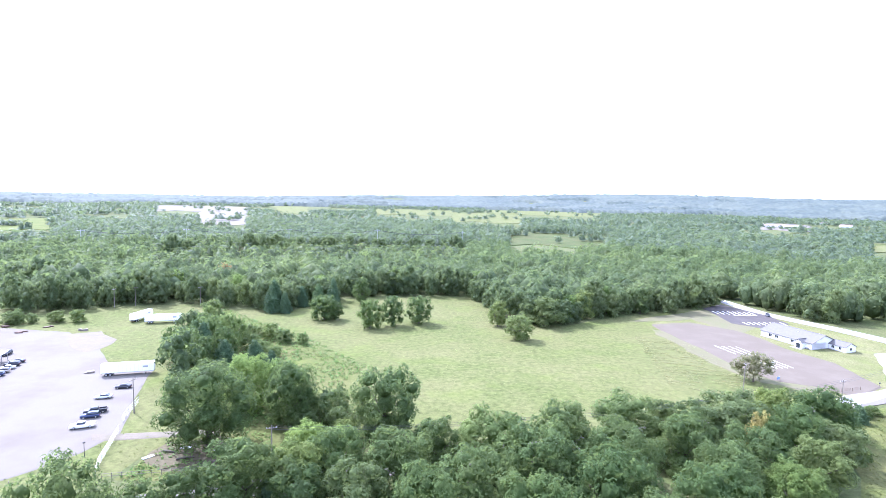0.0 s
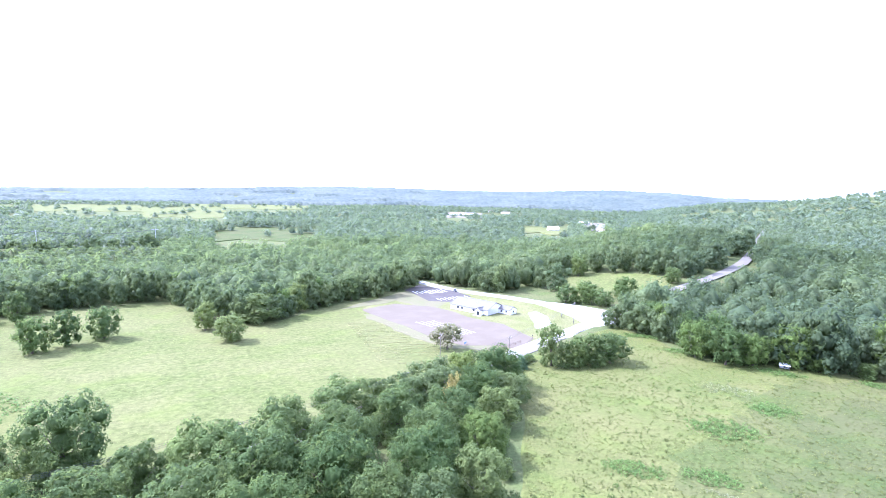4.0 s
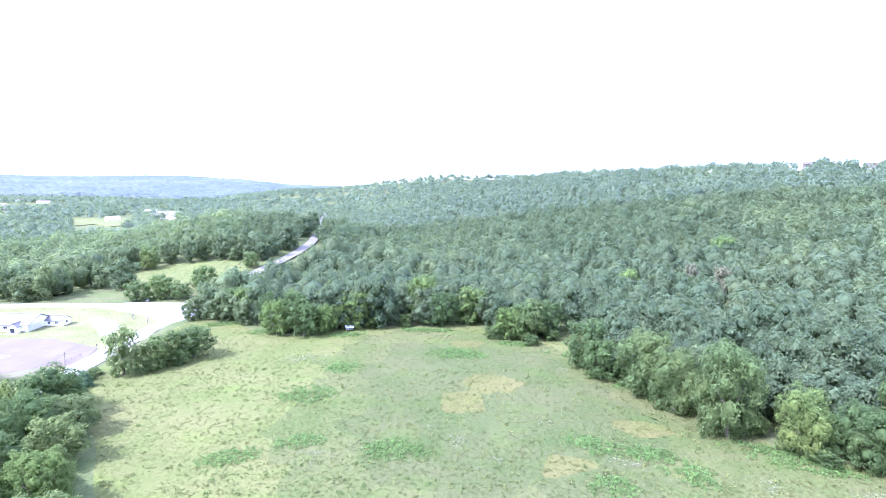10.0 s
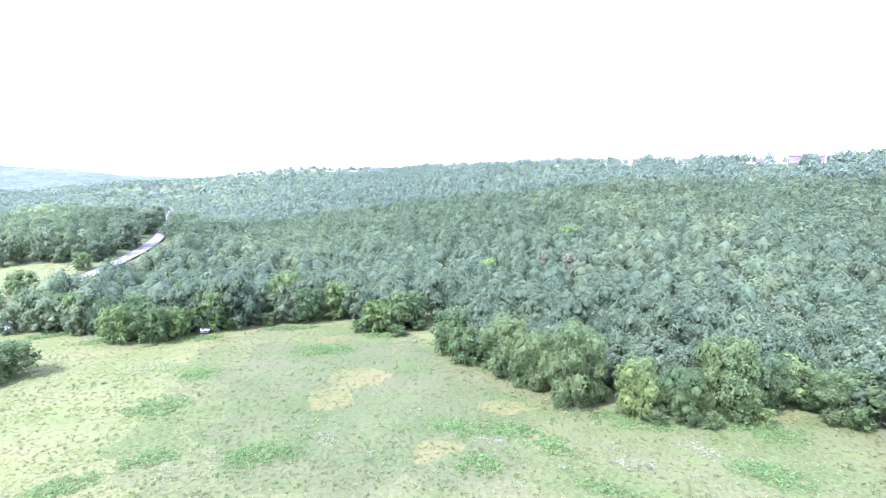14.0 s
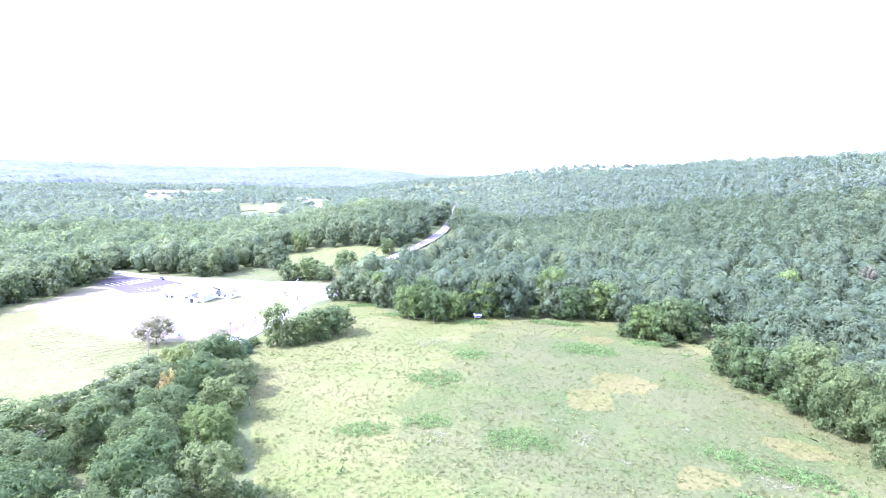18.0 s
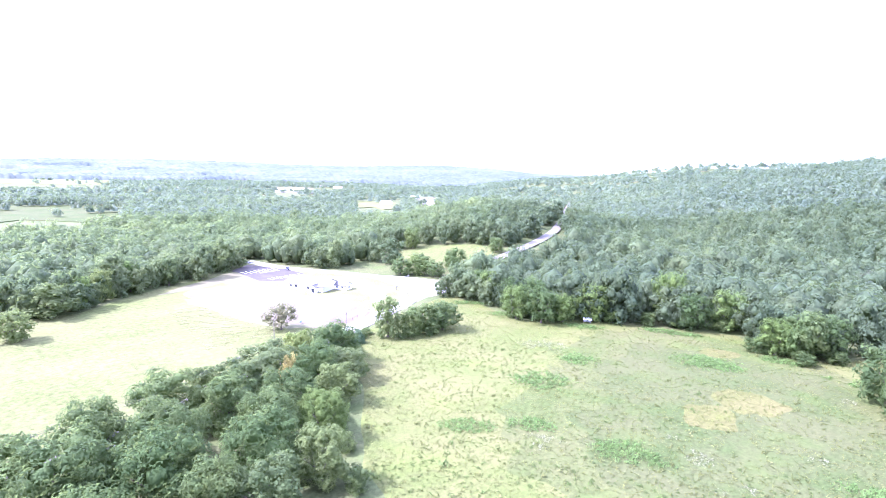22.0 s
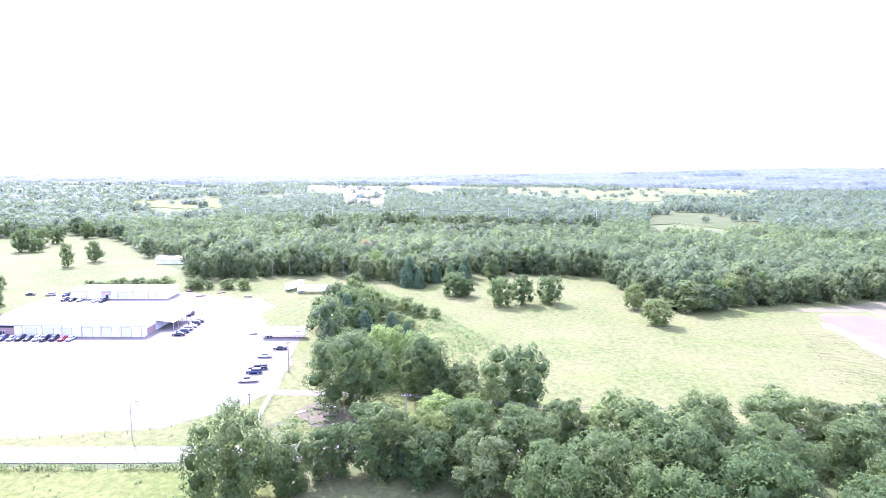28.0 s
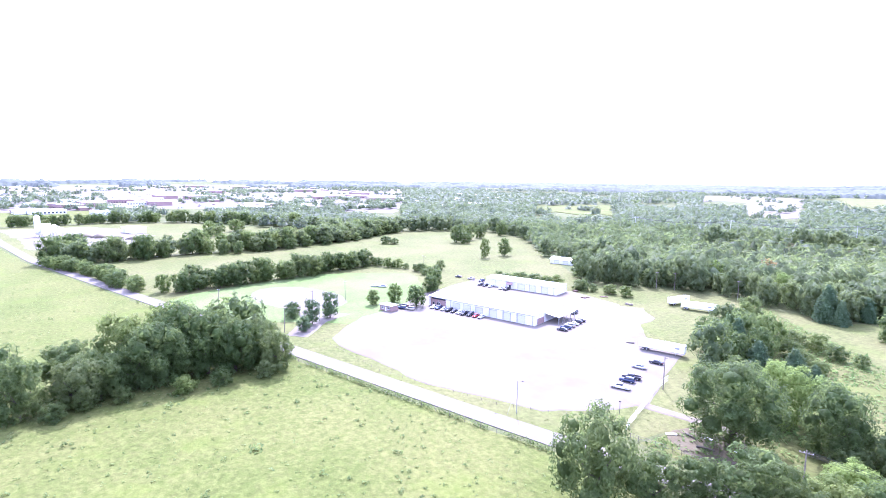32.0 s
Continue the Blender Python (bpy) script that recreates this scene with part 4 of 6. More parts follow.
def dome_crown(seed, lobes, cards, leaf, ball=ICO1, inner=0.84):
    """A tree seen from afar: a lobed dome of leaf masses, clothed in sprays that follow each mass."""
    g = np.random.default_rng(seed)
    mid = np.array([0, 0, 0.5])
    way = unit(lobes * 3, g)
    way = way[way[:, 2] > -0.25][:lobes]
    r = g.uniform(0.11, 0.2, len(way))
    c = way * [0.34, 0.34, 0.38] * g.uniform(0.7, 1.12, (len(way), 1))

    def reach(d):
        dc = d @ c.T
        disc = dc**2 - (c**2).sum(1) + r**2
        far = np.where(disc > 0, dc + np.sqrt(np.maximum(disc, 0)), 0.0)
        return np.maximum(far.max(1), 0.24), np.argmax(far, 1), far.max(1) > 0.24

    v, t = ball
    d = v + g.normal(0, 0.05, v.shape)
    d /= np.linalg.norm(d, axis=1, keepdims=True)
    at = d * (reach(d)[0] * g.uniform(0.9, 1.06, len(d)) * inner)[:, None] * [1, 1, 0.96] + mid
    under = d[:, 2] < 0
    at[under, 2] = 0.5 + d[under, 2] * 0.8
    t = t[(d[t][:, :, 2] > -0.5).any(1)]
    if len(v) == 6:
        # the smallest core: a skirted cap with no foot
        low = np.abs(d[:, 2]) < 0.5
        at[low, 2] = 0.2
        at[d[:, 2] > 0.5, 2] = 0.78
        t = t[d[t][:, :, 2].mean(1) > 0]
    at[:, 2] = np.maximum(at[:, 2], 0.02)
    pieces = [(at, t)]
    d = unit(cards * 3, g)
    d = d[d[:, 2] > -0.62][:cards]
    far, lobe, hit = reach(d)
    q = d * (far * g.uniform(0.9, 1.05, len(d)))[:, None]
    face = np.where(hit[:, None], (q - c[lobe]) / r[lobe][:, None], d) * 0.7 + d * 0.7 + unit(len(d), g) * 0.3 + [0, 0, 0.1]
    face /= np.linalg.norm(face, axis=1, keepdims=True)
    pieces.append(leaf_cards(q + mid, face, leaf * g.uniform(0.6, 1.4, len(d)), g))
    return merge(pieces)


LOD = {
    0: [broad_crown(310 + k, 8 + k % 3, 520, 0.046, 0.95 - 0.05 * (k % 2), 0.03, OCTA, 0.4, 0.01, (0.6, 0.85)) for k in range(8)],
    1: [broad_crown(300 + k, 9 + k % 3, 380, 0.056, 0.95 - 0.05 * (k % 2), 0.03, OCTA, 0.5, 0.01, (0.6, 0.85)) for k in range(8)],
    2: [dome_crown(330 + k, 20, 140, 0.074) for k in range(9)],
    3: [dome_crown(340 + k, 16, 76, 0.09, OCTA, 0.9) for k in range(9)],
    4: [dome_crown(360 + k, 11, 34, 0.12, OCTA, 0.95) for k in range(9)],
    5: [dome_crown(380 + k, 8, 13, 0.16, OCTA, 1.08) for k in range(6)],
}


def scatter_woods(name, r0, r1, gap, lod, mat, label, size, az=(-134, 97)):
    """Every tree of the woods between two distances, as one mass."""
    g = np.random.default_rng(int(r0))
    n = int(2 * r1 / gap)
    x, y = np.meshgrid(np.arange(n) * gap - r1, np.arange(n) * gap - r1)
    x, y = (x + g.uniform(-0.42, 0.42, x.shape) * gap).ravel(), (y + g.uniform(-0.42, 0.42, x.shape) * gap).ravel()
    r, a = np.hypot(x, y), bearing(x, y)
    keep = (r >= r0) & (r < r1) & (a > az[0]) & (a < az[1]) & (r < np.interp(a, RIDGE_AZ, RIDGE_FAR) + np.where(a < -66, 25, 9e9))
    for poly in OPEN:
        keep &= ~inside(poly, x, y)
    keep &= ~near_line(ROAD_LINE[:19], x, y, 8) & ~near_line(ROAD_LINE[18:], x, y, 4.5) & ~near_line(ROAD_LINE[13:19], x, y, 9) & ~near_line(ROAD_LINE[14:17], x, y, 12) & ~near_line([(rx * 0.95, ry * 0.95) for rx, ry in ROAD_LINE[14:19]], x, y, 15) & ~near_line(CHURCH_DRIVE, x, y, 9)
    keep &= ~inside([(-80, 60), (-60, 120), (0, 135), (115, 168), (122, 150), (70, 60)], x, y)
    keep &= ~((a > 58) & (r > 900) & (vnoise(x, y, 60, 4) * 0.5 + vnoise(x, y, 210, 9) * 0.5 < 0.58)) & ~((a > 58) & (r > 600) & (r <= 900) & (vnoise(x, y, 80, 4) < 0.42))
    for ha, hd in HILLTOP:
        keep &= ~((np.abs(a - ha) < (1.4 if ha == -119.7 else 0.75)) & (r > hd - 42) & (r < hd + 14))
    keep &= ~((a > 30) & (a < 46) & (r > 900) & (vnoise(x, y, 120, 8) > 0.7))
    keep &= ~((r > 480) & (a > -50) & (vnoise(x, y, 70, 6) > 0.86))
    keep &= ~((r > 1075) & (a < 57) & (vnoise(x, y, 190, 12) * 0.6 + vnoise(x, y, 480, 13) * 0.4 > 0.66))
    keep &= ~(far_field_at(a, r) & (vnoise(x, y, 42, 22) < 0.82))
    x, y = x[keep], y[keep]
    protos = LOD[lod]
    pick = g.integers(len(protos), size=len(x))
    if lod == 1:
        protos = LOD[0]
        pick = g.integers(len(protos), size=len(x))
    if lod in (2, 3):
        # trees that stand at the open edge show from crown to foot
        r = np.hypot(x, y)
        edge = r < (200 if lod == 2 else 0)
        for step in (9, 18):
            nx, ny = x * (1 - step / r), y * (1 - step / r)
            for poly in OPEN:
                edge |= inside(poly, nx, ny)
            edge |= near_line(ROAD_LINE, nx, ny, 9)
        protos = LOD[1] + LOD[lod]
        pick = np.where(edge, g.integers(len(LOD[1]), size=len(x)), len(LOD[1]) + pick)
    pieces, tints = [], []
    own = np.clip(0.5 * g.uniform(0, 1, len(x)) + 0.4 * vnoise(x, y, 38, 15) + 0.4 * vnoise(x, y, 130, 16) - 0.14, 0, 1)
    for k, (v, t) in enumerate(protos):
        i = np.where(pick == k)[0]
        if not len(i):
            continue
        big = g.lognormal(0, 0.29, len(i)).clip(0.45, 1.7)
        h, w = size[0] * np.sqrt(big) * (0.66 + 0.25 * vnoise(x[i], y[i], 40, 2) + g.uniform(0, 0.42, len(i))), size[1] * big**0.85
        c, s = np.cos(t0 := g.uniform(0, 6.28, len(i))), np.sin(t0)
        q = np.stack([(v[None, :, 0] * c[:, None] - v[None, :, 1] * s[:, None]) * w[:, None] + x[i][:, None], (v[None, :, 0] * s[:, None] + v[None, :, 1] * c[:, None]) * w[:, None] + y[i][:, None], v[None, :, 2] * h[:, None] + land(x[i], y[i])[:, None]], -1)
        tints.append(np.repeat(own[i], len(v)))
        pieces.append((q.reshape(-1, 3), (t[None] + (np.arange(len(i)) * len(v))[:, None, None]).reshape(-1, 3)))
    v, t = merge(pieces)
    me = np_mesh(name, v, t, mat)
    me.attributes.new("tint", "FLOAT", "POINT").data.foreach_set("value", np.concatenate(tints).astype(np.float32))
    return tagged(new(name, me), label, "woods", kind="stuff")


# the road divides sunlit-toned valley woods from bluff woods coloured dark for cloud shade
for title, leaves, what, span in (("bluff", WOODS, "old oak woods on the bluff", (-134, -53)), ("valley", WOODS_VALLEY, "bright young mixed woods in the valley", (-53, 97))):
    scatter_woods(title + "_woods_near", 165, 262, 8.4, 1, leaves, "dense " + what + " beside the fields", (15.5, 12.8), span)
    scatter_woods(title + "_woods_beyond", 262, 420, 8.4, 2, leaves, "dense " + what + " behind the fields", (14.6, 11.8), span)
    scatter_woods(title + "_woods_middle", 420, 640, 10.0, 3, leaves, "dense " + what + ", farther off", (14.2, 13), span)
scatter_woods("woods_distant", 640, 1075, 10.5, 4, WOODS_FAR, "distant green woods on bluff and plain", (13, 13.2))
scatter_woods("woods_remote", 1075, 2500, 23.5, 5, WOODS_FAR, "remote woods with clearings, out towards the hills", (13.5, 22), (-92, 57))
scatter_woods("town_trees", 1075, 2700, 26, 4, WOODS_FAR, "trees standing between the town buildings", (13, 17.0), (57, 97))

# scrub in the cleared strip
sg = np.random.default_rng(17)
scrub = []
for _ in range(420):
    ua, ud = sg.uniform(-3, 29), sg.uniform(0, 1)
    ud = 450 + 140 * ud
    v, t = LOD[5][int(sg.integers(6))]
    sx, sy = -ud * math.sin(radians(ua)), ud * math.cos(radians(ua))
    scrub.append((v * [sg.uniform(3, 7)] * 3 * np.array([1, 1, 0.8]) + [sx, sy, zland(sx, sy)], t))
v, t = merge(scrub)
me = np_mesh("power_line_scrub", v, t, WOODS)
me.attributes.new("tint", "FLOAT", "POINT").data.foreach_set("value", np.repeat(sg.uniform(0.5, 1, len(scrub)), [len(p) for p, _ in scrub]).astype(np.float32))
tagged(new("power_line_scrub", me), "low bright scrub under the power line", "scrub", kind="stuff")

# far canopy: one lumpy mass of treetops out to the horizon
caz, cr = np.arange(-92, 98, 0.2), 2440 * 1.0135 ** np.arange(53)
ca, cd = np.meshgrid(np.radians(caz), cr, indexing="ij")
cg = np.random.default_rng(12)
cd = cd * (1 + cg.uniform(-0.004, 0.004, cd.shape))
cx, cy = -cd * np.sin(ca), cd * np.cos(ca)
lump = 5 + 5 * vnoise(cx, cy, 31, 2) + 6 * vnoise(cx, cy, 120, 3) + 9 * cg.uniform(0, 1, cd.shape) ** 1.5
adeg = np.degrees(ca)
clear = (vnoise(cx, cy, 170, 4) * 0.6 + vnoise(cx, cy, 420, 7) * 0.4) > np.where(adeg > 57, 0.36, np.where(adeg > 4, 0.62, 0.74))
clear &= adeg > -48
clear |= far_field_at(adeg, cd) & (vnoise(cx, cy, 55, 21) < 0.8)
clear |= (adeg > 56) & (cd < 2700)
lump[:, 0] = -4
cz = land(cx, cy) + np.where(clear, -6, lump)
cv = np.stack([cx, cy, cz], -1).reshape(-1, 3)
m1, m2 = ca.shape
ii, jj = np.meshgrid(np.arange(m1 - 1), np.arange(m2 - 1), indexing="ij")
q0, q1, q2, q3 = ii * m2 + jj, (ii + 1) * m2 + jj, (ii + 1) * m2 + jj + 1, ii * m2 + jj + 1
behind = (cd > np.interp(adeg, RIDGE_AZ, RIDGE_FAR) + np.where(adeg < -66, 40, 9e9)).ravel()
open_q = (clear.ravel()[q0] & clear.ravel()[q2] & clear.ravel()[q1] & clear.ravel()[q3]).ravel() | behind[q0].ravel()
ct = np.stack([np.stack([q0, q3, q2], -1).reshape(-1, 3), np.stack([q0, q2, q1], -1).reshape(-1, 3)], 1)[~open_q].reshape(-1, 3)
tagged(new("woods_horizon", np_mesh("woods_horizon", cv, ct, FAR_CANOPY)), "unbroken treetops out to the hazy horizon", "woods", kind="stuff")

# ---- buildings ----
def at_corner(x, y, degrees, z=0.0):
    return pose(x, y, z, 0, 0, degrees)


def slab(a, b, c, d, thick, bm=None):
    """A flat plate with four corners, given thickness straight down."""
    bm = bm or bmesh.new()
    top = [bm.verts.new(p) for p in (a, b, c, d)]
    low = [bm.verts.new((p[0], p[1], p[2] - thick)) for p in (a, b, c, d)]
    bm.faces.new(top)
    bm.faces.new(low[::-1])
    for k in range(4):
        n = (k + 1) % 4
        bm.faces.new((top[k], low[k], low[n], top[n]))
    return bm


def gable_roof(root, x0, x1, y0, y1, eaves, ridge, mat, over=0.4, thick=0.18, along="x"):
    """Two roof planes with overhang and a ridge cap, ridge along x or y."""
    if along == "x":
        ym = (y0 + y1) / 2
        drop = (ridge - eaves) / (ym - y0) * over
        for ya, s in ((y0 - over, 1), (y1 + over, -1)):
            part("roof_slope", slab((x0 - over, ya, eaves - drop + thick), (x1 + over, ya, eaves - drop + thick), (x1 + over, ym, ridge + thick), (x0 - over, ym, ridge + thick), thick), mat, root)
        part("ridge_cap", box(x0 - over, x1 + over, ym - 0.15, ym + 0.15, ridge + thick - 0.04, ridge + thick + 0.06), mat, root)
    else:
        xm = (x0 + x1) / 2
        drop = (ridge - eaves) / (xm - x0) * over
        for xa in (x0 - over, x1 + over):
            part("roof_slope", slab((xa, y0 - over, eaves - drop + thick), (xa, y1 + over, eaves - drop + thick), (xm, y1 + over, ridge + thick), (xm, y0 - over, ridge + thick), thick), mat, root)
        part("ridge_cap", box(xm - 0.15, xm + 0.15, y0 - over, y1 + over, ridge + thick - 0.04, ridge + thick + 0.06), mat, root)


def gable_wall(root, plane, a0, a1, eaves, ridge, mat, axis="x", thick=0.2):
    """An end wall with its pointed top; plane is its place along axis."""
    prof = [(a0, 0), (a1, 0), (a1, eaves), ((a0 + a1) / 2, ridge), (a0, eaves)]
    bm = bmesh.new()
    for k in (0, 1):
        p = plane + k * thick
        vs = [bm.verts.new((p, a, z) if axis == "x" else (a, p, z)) for a, z in prof]
        bm.faces.new(vs if k else vs[::-1])
    bm.verts.ensure_lookup_table()
    for k in range(5):
        n = (k + 1) % 5
        bm.faces.new((bm.verts[k], bm.verts[n], bm.verts[n + 5], bm.verts[k + 5]))
    part("end_wall", bm, mat, root)


def window_on(root, x, y, z, w, h, facing="front", frame_mat=VINYL, name="window"):
    """A framed window with two panes and a sill, proud of a wall that faces -y (front), +x (end) or -x (side)."""
    win = new(name)
    win.parent = root
    win.matrix_local = pose(x, y, z, 0, 0, {"front": 0, "end": 90, "side": -90, "back": 180}[facing])
    bm = box(-w / 2 - 0.08, w / 2 + 0.08, -0.06, 0.02, h, h + 0.1)
    box(-w / 2 - 0.08, -w / 2, -0.06, 0.02, 0, h, bm)
    box(w / 2, w / 2 + 0.08, -0.06, 0.02, 0, h, bm)
    box(-0.03, 0.03, -0.06, 0.02, 0, h, bm)
    part("window_frame", bm, frame_mat, win)
    part("sill", box(-w / 2 - 0.14, w / 2 + 0.14, -0.14, 0.02, -0.08, 0), frame_mat, win)
    for s in (-1, 1):
        part("pane", box(min(0.03 * s, s * w / 2), max(0.03 * s, s * w / 2), -0.03, 0.01, 0, h), GLASS, win)
    return win


def door_on(root, x, y, w, h, mat, facing="front", handle=True):
    d = new("door")
    d.parent = root
    d.matrix_local = pose(x, y, 0, 0, 0, {"front": 0, "end": 90, "side": -90, "back": 180}[facing])
    part("door_leaf", box(-w / 2, w / 2, -0.05, 0.02, 0.03, h), mat, d)
    bm = box(-w / 2 - 0.1, -w / 2, -0.08, 0.02, 0, h + 0.1)
    box(w / 2, w / 2 + 0.1, -0.08, 0.02, 0, h + 0.1, bm)
    box(-w / 2 - 0.1, w / 2 + 0.1, -0.08, 0.02, h, h + 0.12, bm)
    part("door_frame", bm, SIDING_TRIM, d)
    if handle:
        part("handle", box(w / 2 - 0.16, w / 2 - 0.08, -0.11, -0.05, 0.95, 1.1), STEEL, d)
    return d


def roller_door(root, x, y, w, h, facing="front"):
    d = new("roller_door")
    d.parent = root
    d.matrix_local = pose(x, y, 0, 0, 0, {"front": 0, "end": 90}[facing])
    n = 9
    for k in range(n):
        part("slat", box(-w / 2, w / 2, -0.07 + 0.02 * (k % 2), 0.02, h * k / n + 0.01, h * (k + 1) / n - 0.015), DOOR_WHITE, d)
    bm = box(-w / 2 - 0.12, -w / 2, -0.1, 0.02, 0, h + 0.12)
    box(w / 2, w / 2 + 0.12, -0.1, 0.02, 0, h + 0.12, bm)
    box(-w / 2 - 0.12, w / 2 + 0.12, -0.1, 0.02, h, h + 0.14, bm)
    part("door_frame", bm, SIDING_TRIM, d)


def shell(root, x0, x1, y0, y1, h, mat, ribs=0.0, t=0.2):
    """Four walls with upright ribs, if any."""
    for n, b in (("front_wall", (x0, x1, y0, y0 + t)), ("back_wall", (x0, x1, y1 - t, y1)), ("side_wall", (x0, x0 + t, y0 + t, y1 - t)), ("side_wall", (x1 - t, x1, y0 + t, y1 - t))):
        w = part(n, box(*b, 0, h), mat, root)
        if ribs:
            bm = bmesh.new()
            if n in ("front_wall", "back_wall"):
                yy = y0 - 0.03 if n == "front_wall" else y1 - 0.01
                for k in range(int((x1 - x0) / ribs)):
                    box(x0 + k * ribs, x0 + k * ribs + 0.08, yy, yy + 0.04, 0.02, h - 0.02, bm)
            else:
                xx = x0 - 0.03 if b[0] == x0 else x1 - 0.01
                for k in range(int((y1 - y0) / ribs)):
                    box(xx, xx + 0.04, y0 + k * ribs, y0 + k * ribs + 0.08, 0.02, h - 0.02, bm)
            part("wall_ribs", bm, mat, w)


def meeting_house():
    """Long white single-storey house of worship with a shingled gable roof, side porch and annexe."""
    root = thing("meeting_house", at_corner(154.4, 255.5, -70.2, 0.1), "long white meeting house with a blue-grey gable roof", "building")
    L, D, E, R = 25.2, 15.5, 3.0, 6.0
    part("foundation", box(-0.1, L + 0.1, -0.1, D + 0.1, -0.05, 0.25), CONCRETE, root)
    part("front_wall", box(0, L, 0, 0.2, 0.25, E), VINYL, root)
    part("back_wall", box(0, L, D - 0.2, D, 0.25, E), VINYL, root)
    gable_wall(root, 0.0, 0.2, D - 0.2, E, R - 0.07, VINYL)
    gable_wall(root, L - 2.8, 0.2, D - 0.2, E, R - 0.07, VINYL)
    gable_roof(root, 0, L, 0, D, E, R, ROOF_BLUE, 0.5)
    # open corner porch under the end of the roof
    part("porch_wall", box(L - 2.6, L, 0.2, 8.6, 0.25, E), VINYL, root)
    gable_wall(root, L - 0.2, 0.2, D - 0.2, E, R - 0.07, VINYL)
    for y in (10.2, 12.6, 15.1):
        part("porch_post", box(L - 0.25, L - 0.05, y - 0.1, y + 0.1, 0.25, E), VINYL, root)
    for x in (5.0, 8.2, 16.0):
        window_on(root, x, -0.02, 1.1, 1.5, 1.3)
    part("skirting", box(0.05, L, -0.05, 0.0, 0.25, 0.6), SIDING_TRIM, root)
    # entrance with its own small gable
    gate = new("entrance_porch")
    gate.parent = root
    gate.matrix_local = pose(20.6, 0, 0)
    gable_wall(gate, -2.4, -1.7, 1.7, 2.7, 3.9, VINYL, "y")
    part("porch_side", box(-1.7, -1.5, -2.2, 0, 0.0, 2.7), VINYL, gate)
    part("porch_side", box(1.5, 1.7, -2.2, 0, 0.0, 2.7), VINYL, gate)
    gable_roof(gate, -1.7, 1.7, -2.4, 2.5, 2.75, 4.05, ROOF_BLUE, 0.3, 0.14, "y")
    part("porch_door", box(-0.9, 0.9, -2.47, -2.4, 0.0, 2.2), GLASS, gate, "dark glazed double entrance door")
    part("porch_step", box(-2.4, 2.4, -4.2, -2.45, -0.1, 0.08), CONCRETE, gate)
    # annexe behind the gable end
    ann = new("annexe")
    ann.parent = root
    ann.matrix_local = pose(L + 0.02, 10.2, 0)
    shell(ann, 0, 7.4, 0, 6.4, 2.5, VINYL)
    gable_wall(ann, 7.41, 0.0, 6.4, 2.5, 3.9, VINYL, "x", 0.1)
    gable_roof(ann, 0, 7.4, 0, 6.4, 2.5, 4.0, ROOF_BLUE, 0.35)
    part("roof_vent", tube([(14.5, 5.2, 4.6), (14.5, 5.2, 5.5)], [0.2, 0.2], 8), STEEL, root)
    part("roof_vent", tube([(21.5, 9.0, 5.0), (21.5, 9.0, 6.0)], [0.18, 0.18], 8), STEEL, root)
    for x in (2.0, 5.2):
        window_on(ann, x, -0.02, 1.0, 1.1, 1.1, "front")
    window_on(ann, 7.53, 3.2, 1.0, 1.2, 1.1, "end")
    part("annexe_skirting", box(0.05, 7.4, -0.05, 0.0, 0.0, 0.4), SIDING_TRIM, ann)


def warehouse(name, m, L, D, H, ridge, doors, label, brick=None, step=None):
    root = thing(name, m, label, "warehouse")
    part("floor_slab", box(-0.3, L + 0.3, -0.3, D + 0.3, -0.1, 0.08), CONCRETE, root)
    shell(root, 0, L, 0, D, H, SIDING, 1.5)
    for x in (0.0, L - 0.2):
        prof = [(0.2, H), (D - 0.2, H), (D / 2, ridge)]
        bm = bmesh.new()
        a = [bm.verts.new((x, y, z)) for y, z in prof]
        b = [bm.verts.new((x + 0.2, y, z)) for y, z in prof]
        bm.faces.new(a)
        bm.faces.new(b[::-1])
        for k in range(3):
            bm.faces.new((a[k], a[(k + 1) % 3], b[(k + 1) % 3], b[k]))
        part("gable_panel", bm, SIDING, root)
    gable_roof(root, 0, L, 0, D, H + 0.03, ridge + 0.03, ROOF_WHITE, 0.35, 0.12)
    bm = bmesh.new()
    for k in range(int(L / 3)):
        for s in (0, 1):
            y0, y1 = (0.0, D / 2) if s == 0 else (D, D / 2)
            x = 0.5 + k * 3
            slab((x, y0, H + 0.22), (x + 0.07, y0, H + 0.22), (x + 0.07, y1, ridge + 0.22), (x, y1, ridge + 0.22), 0.07, bm)
    part("roof_seams", bm, ROOF_WHITE, root)
    part("gutter", box(-0.35, L + 0.35, -0.5, -0.36, H - 0.25, H - 0.05), SIDING_TRIM, root)
    for x in np.arange(6, L, 7.5):
        part("downpipe", box(x, x + 0.14, -0.2, -0.06, 0.05, H - 0.1), SIDING_TRIM, root)
    for x, w, h in doors:
        roller_door(root, x, -0.03, w, h)
    if brick:
        part("brick_facing", box(brick[0], brick[1], -0.14, -0.02, 0, H - 0.5), BRICK, root, "red brick entrance facing")
        part("dark_fascia", box(brick[0] + 1.0, brick[1] - 0.2, -0.3, -0.15, H - 1.1, H - 0.4), PLASTIC_DARK, root)
        door_on(root, brick[0] + 2.0, -0.15, 1.0, 2.1, GLASS)
        window_on(root, brick[0] + 5.0, -0.15, 1.0, 2.0, 1.2)
    return root


meeting_house()
big = warehouse("warehouse", at_corner(-216.4, 151.4, 14.9, 0.1), 59.5, 26, 4.7, 6.2, [(17, 4.0, 3.4), (23.2, 4.2, 3.4), (30.2, 4.0, 3.4), (38, 4.2, 3.6), (45.2, 4.2, 3.6), (52.6, 4.2, 3.6)], "long white metal warehouse with roller doors and brick entrance", (1.0, 10.5))
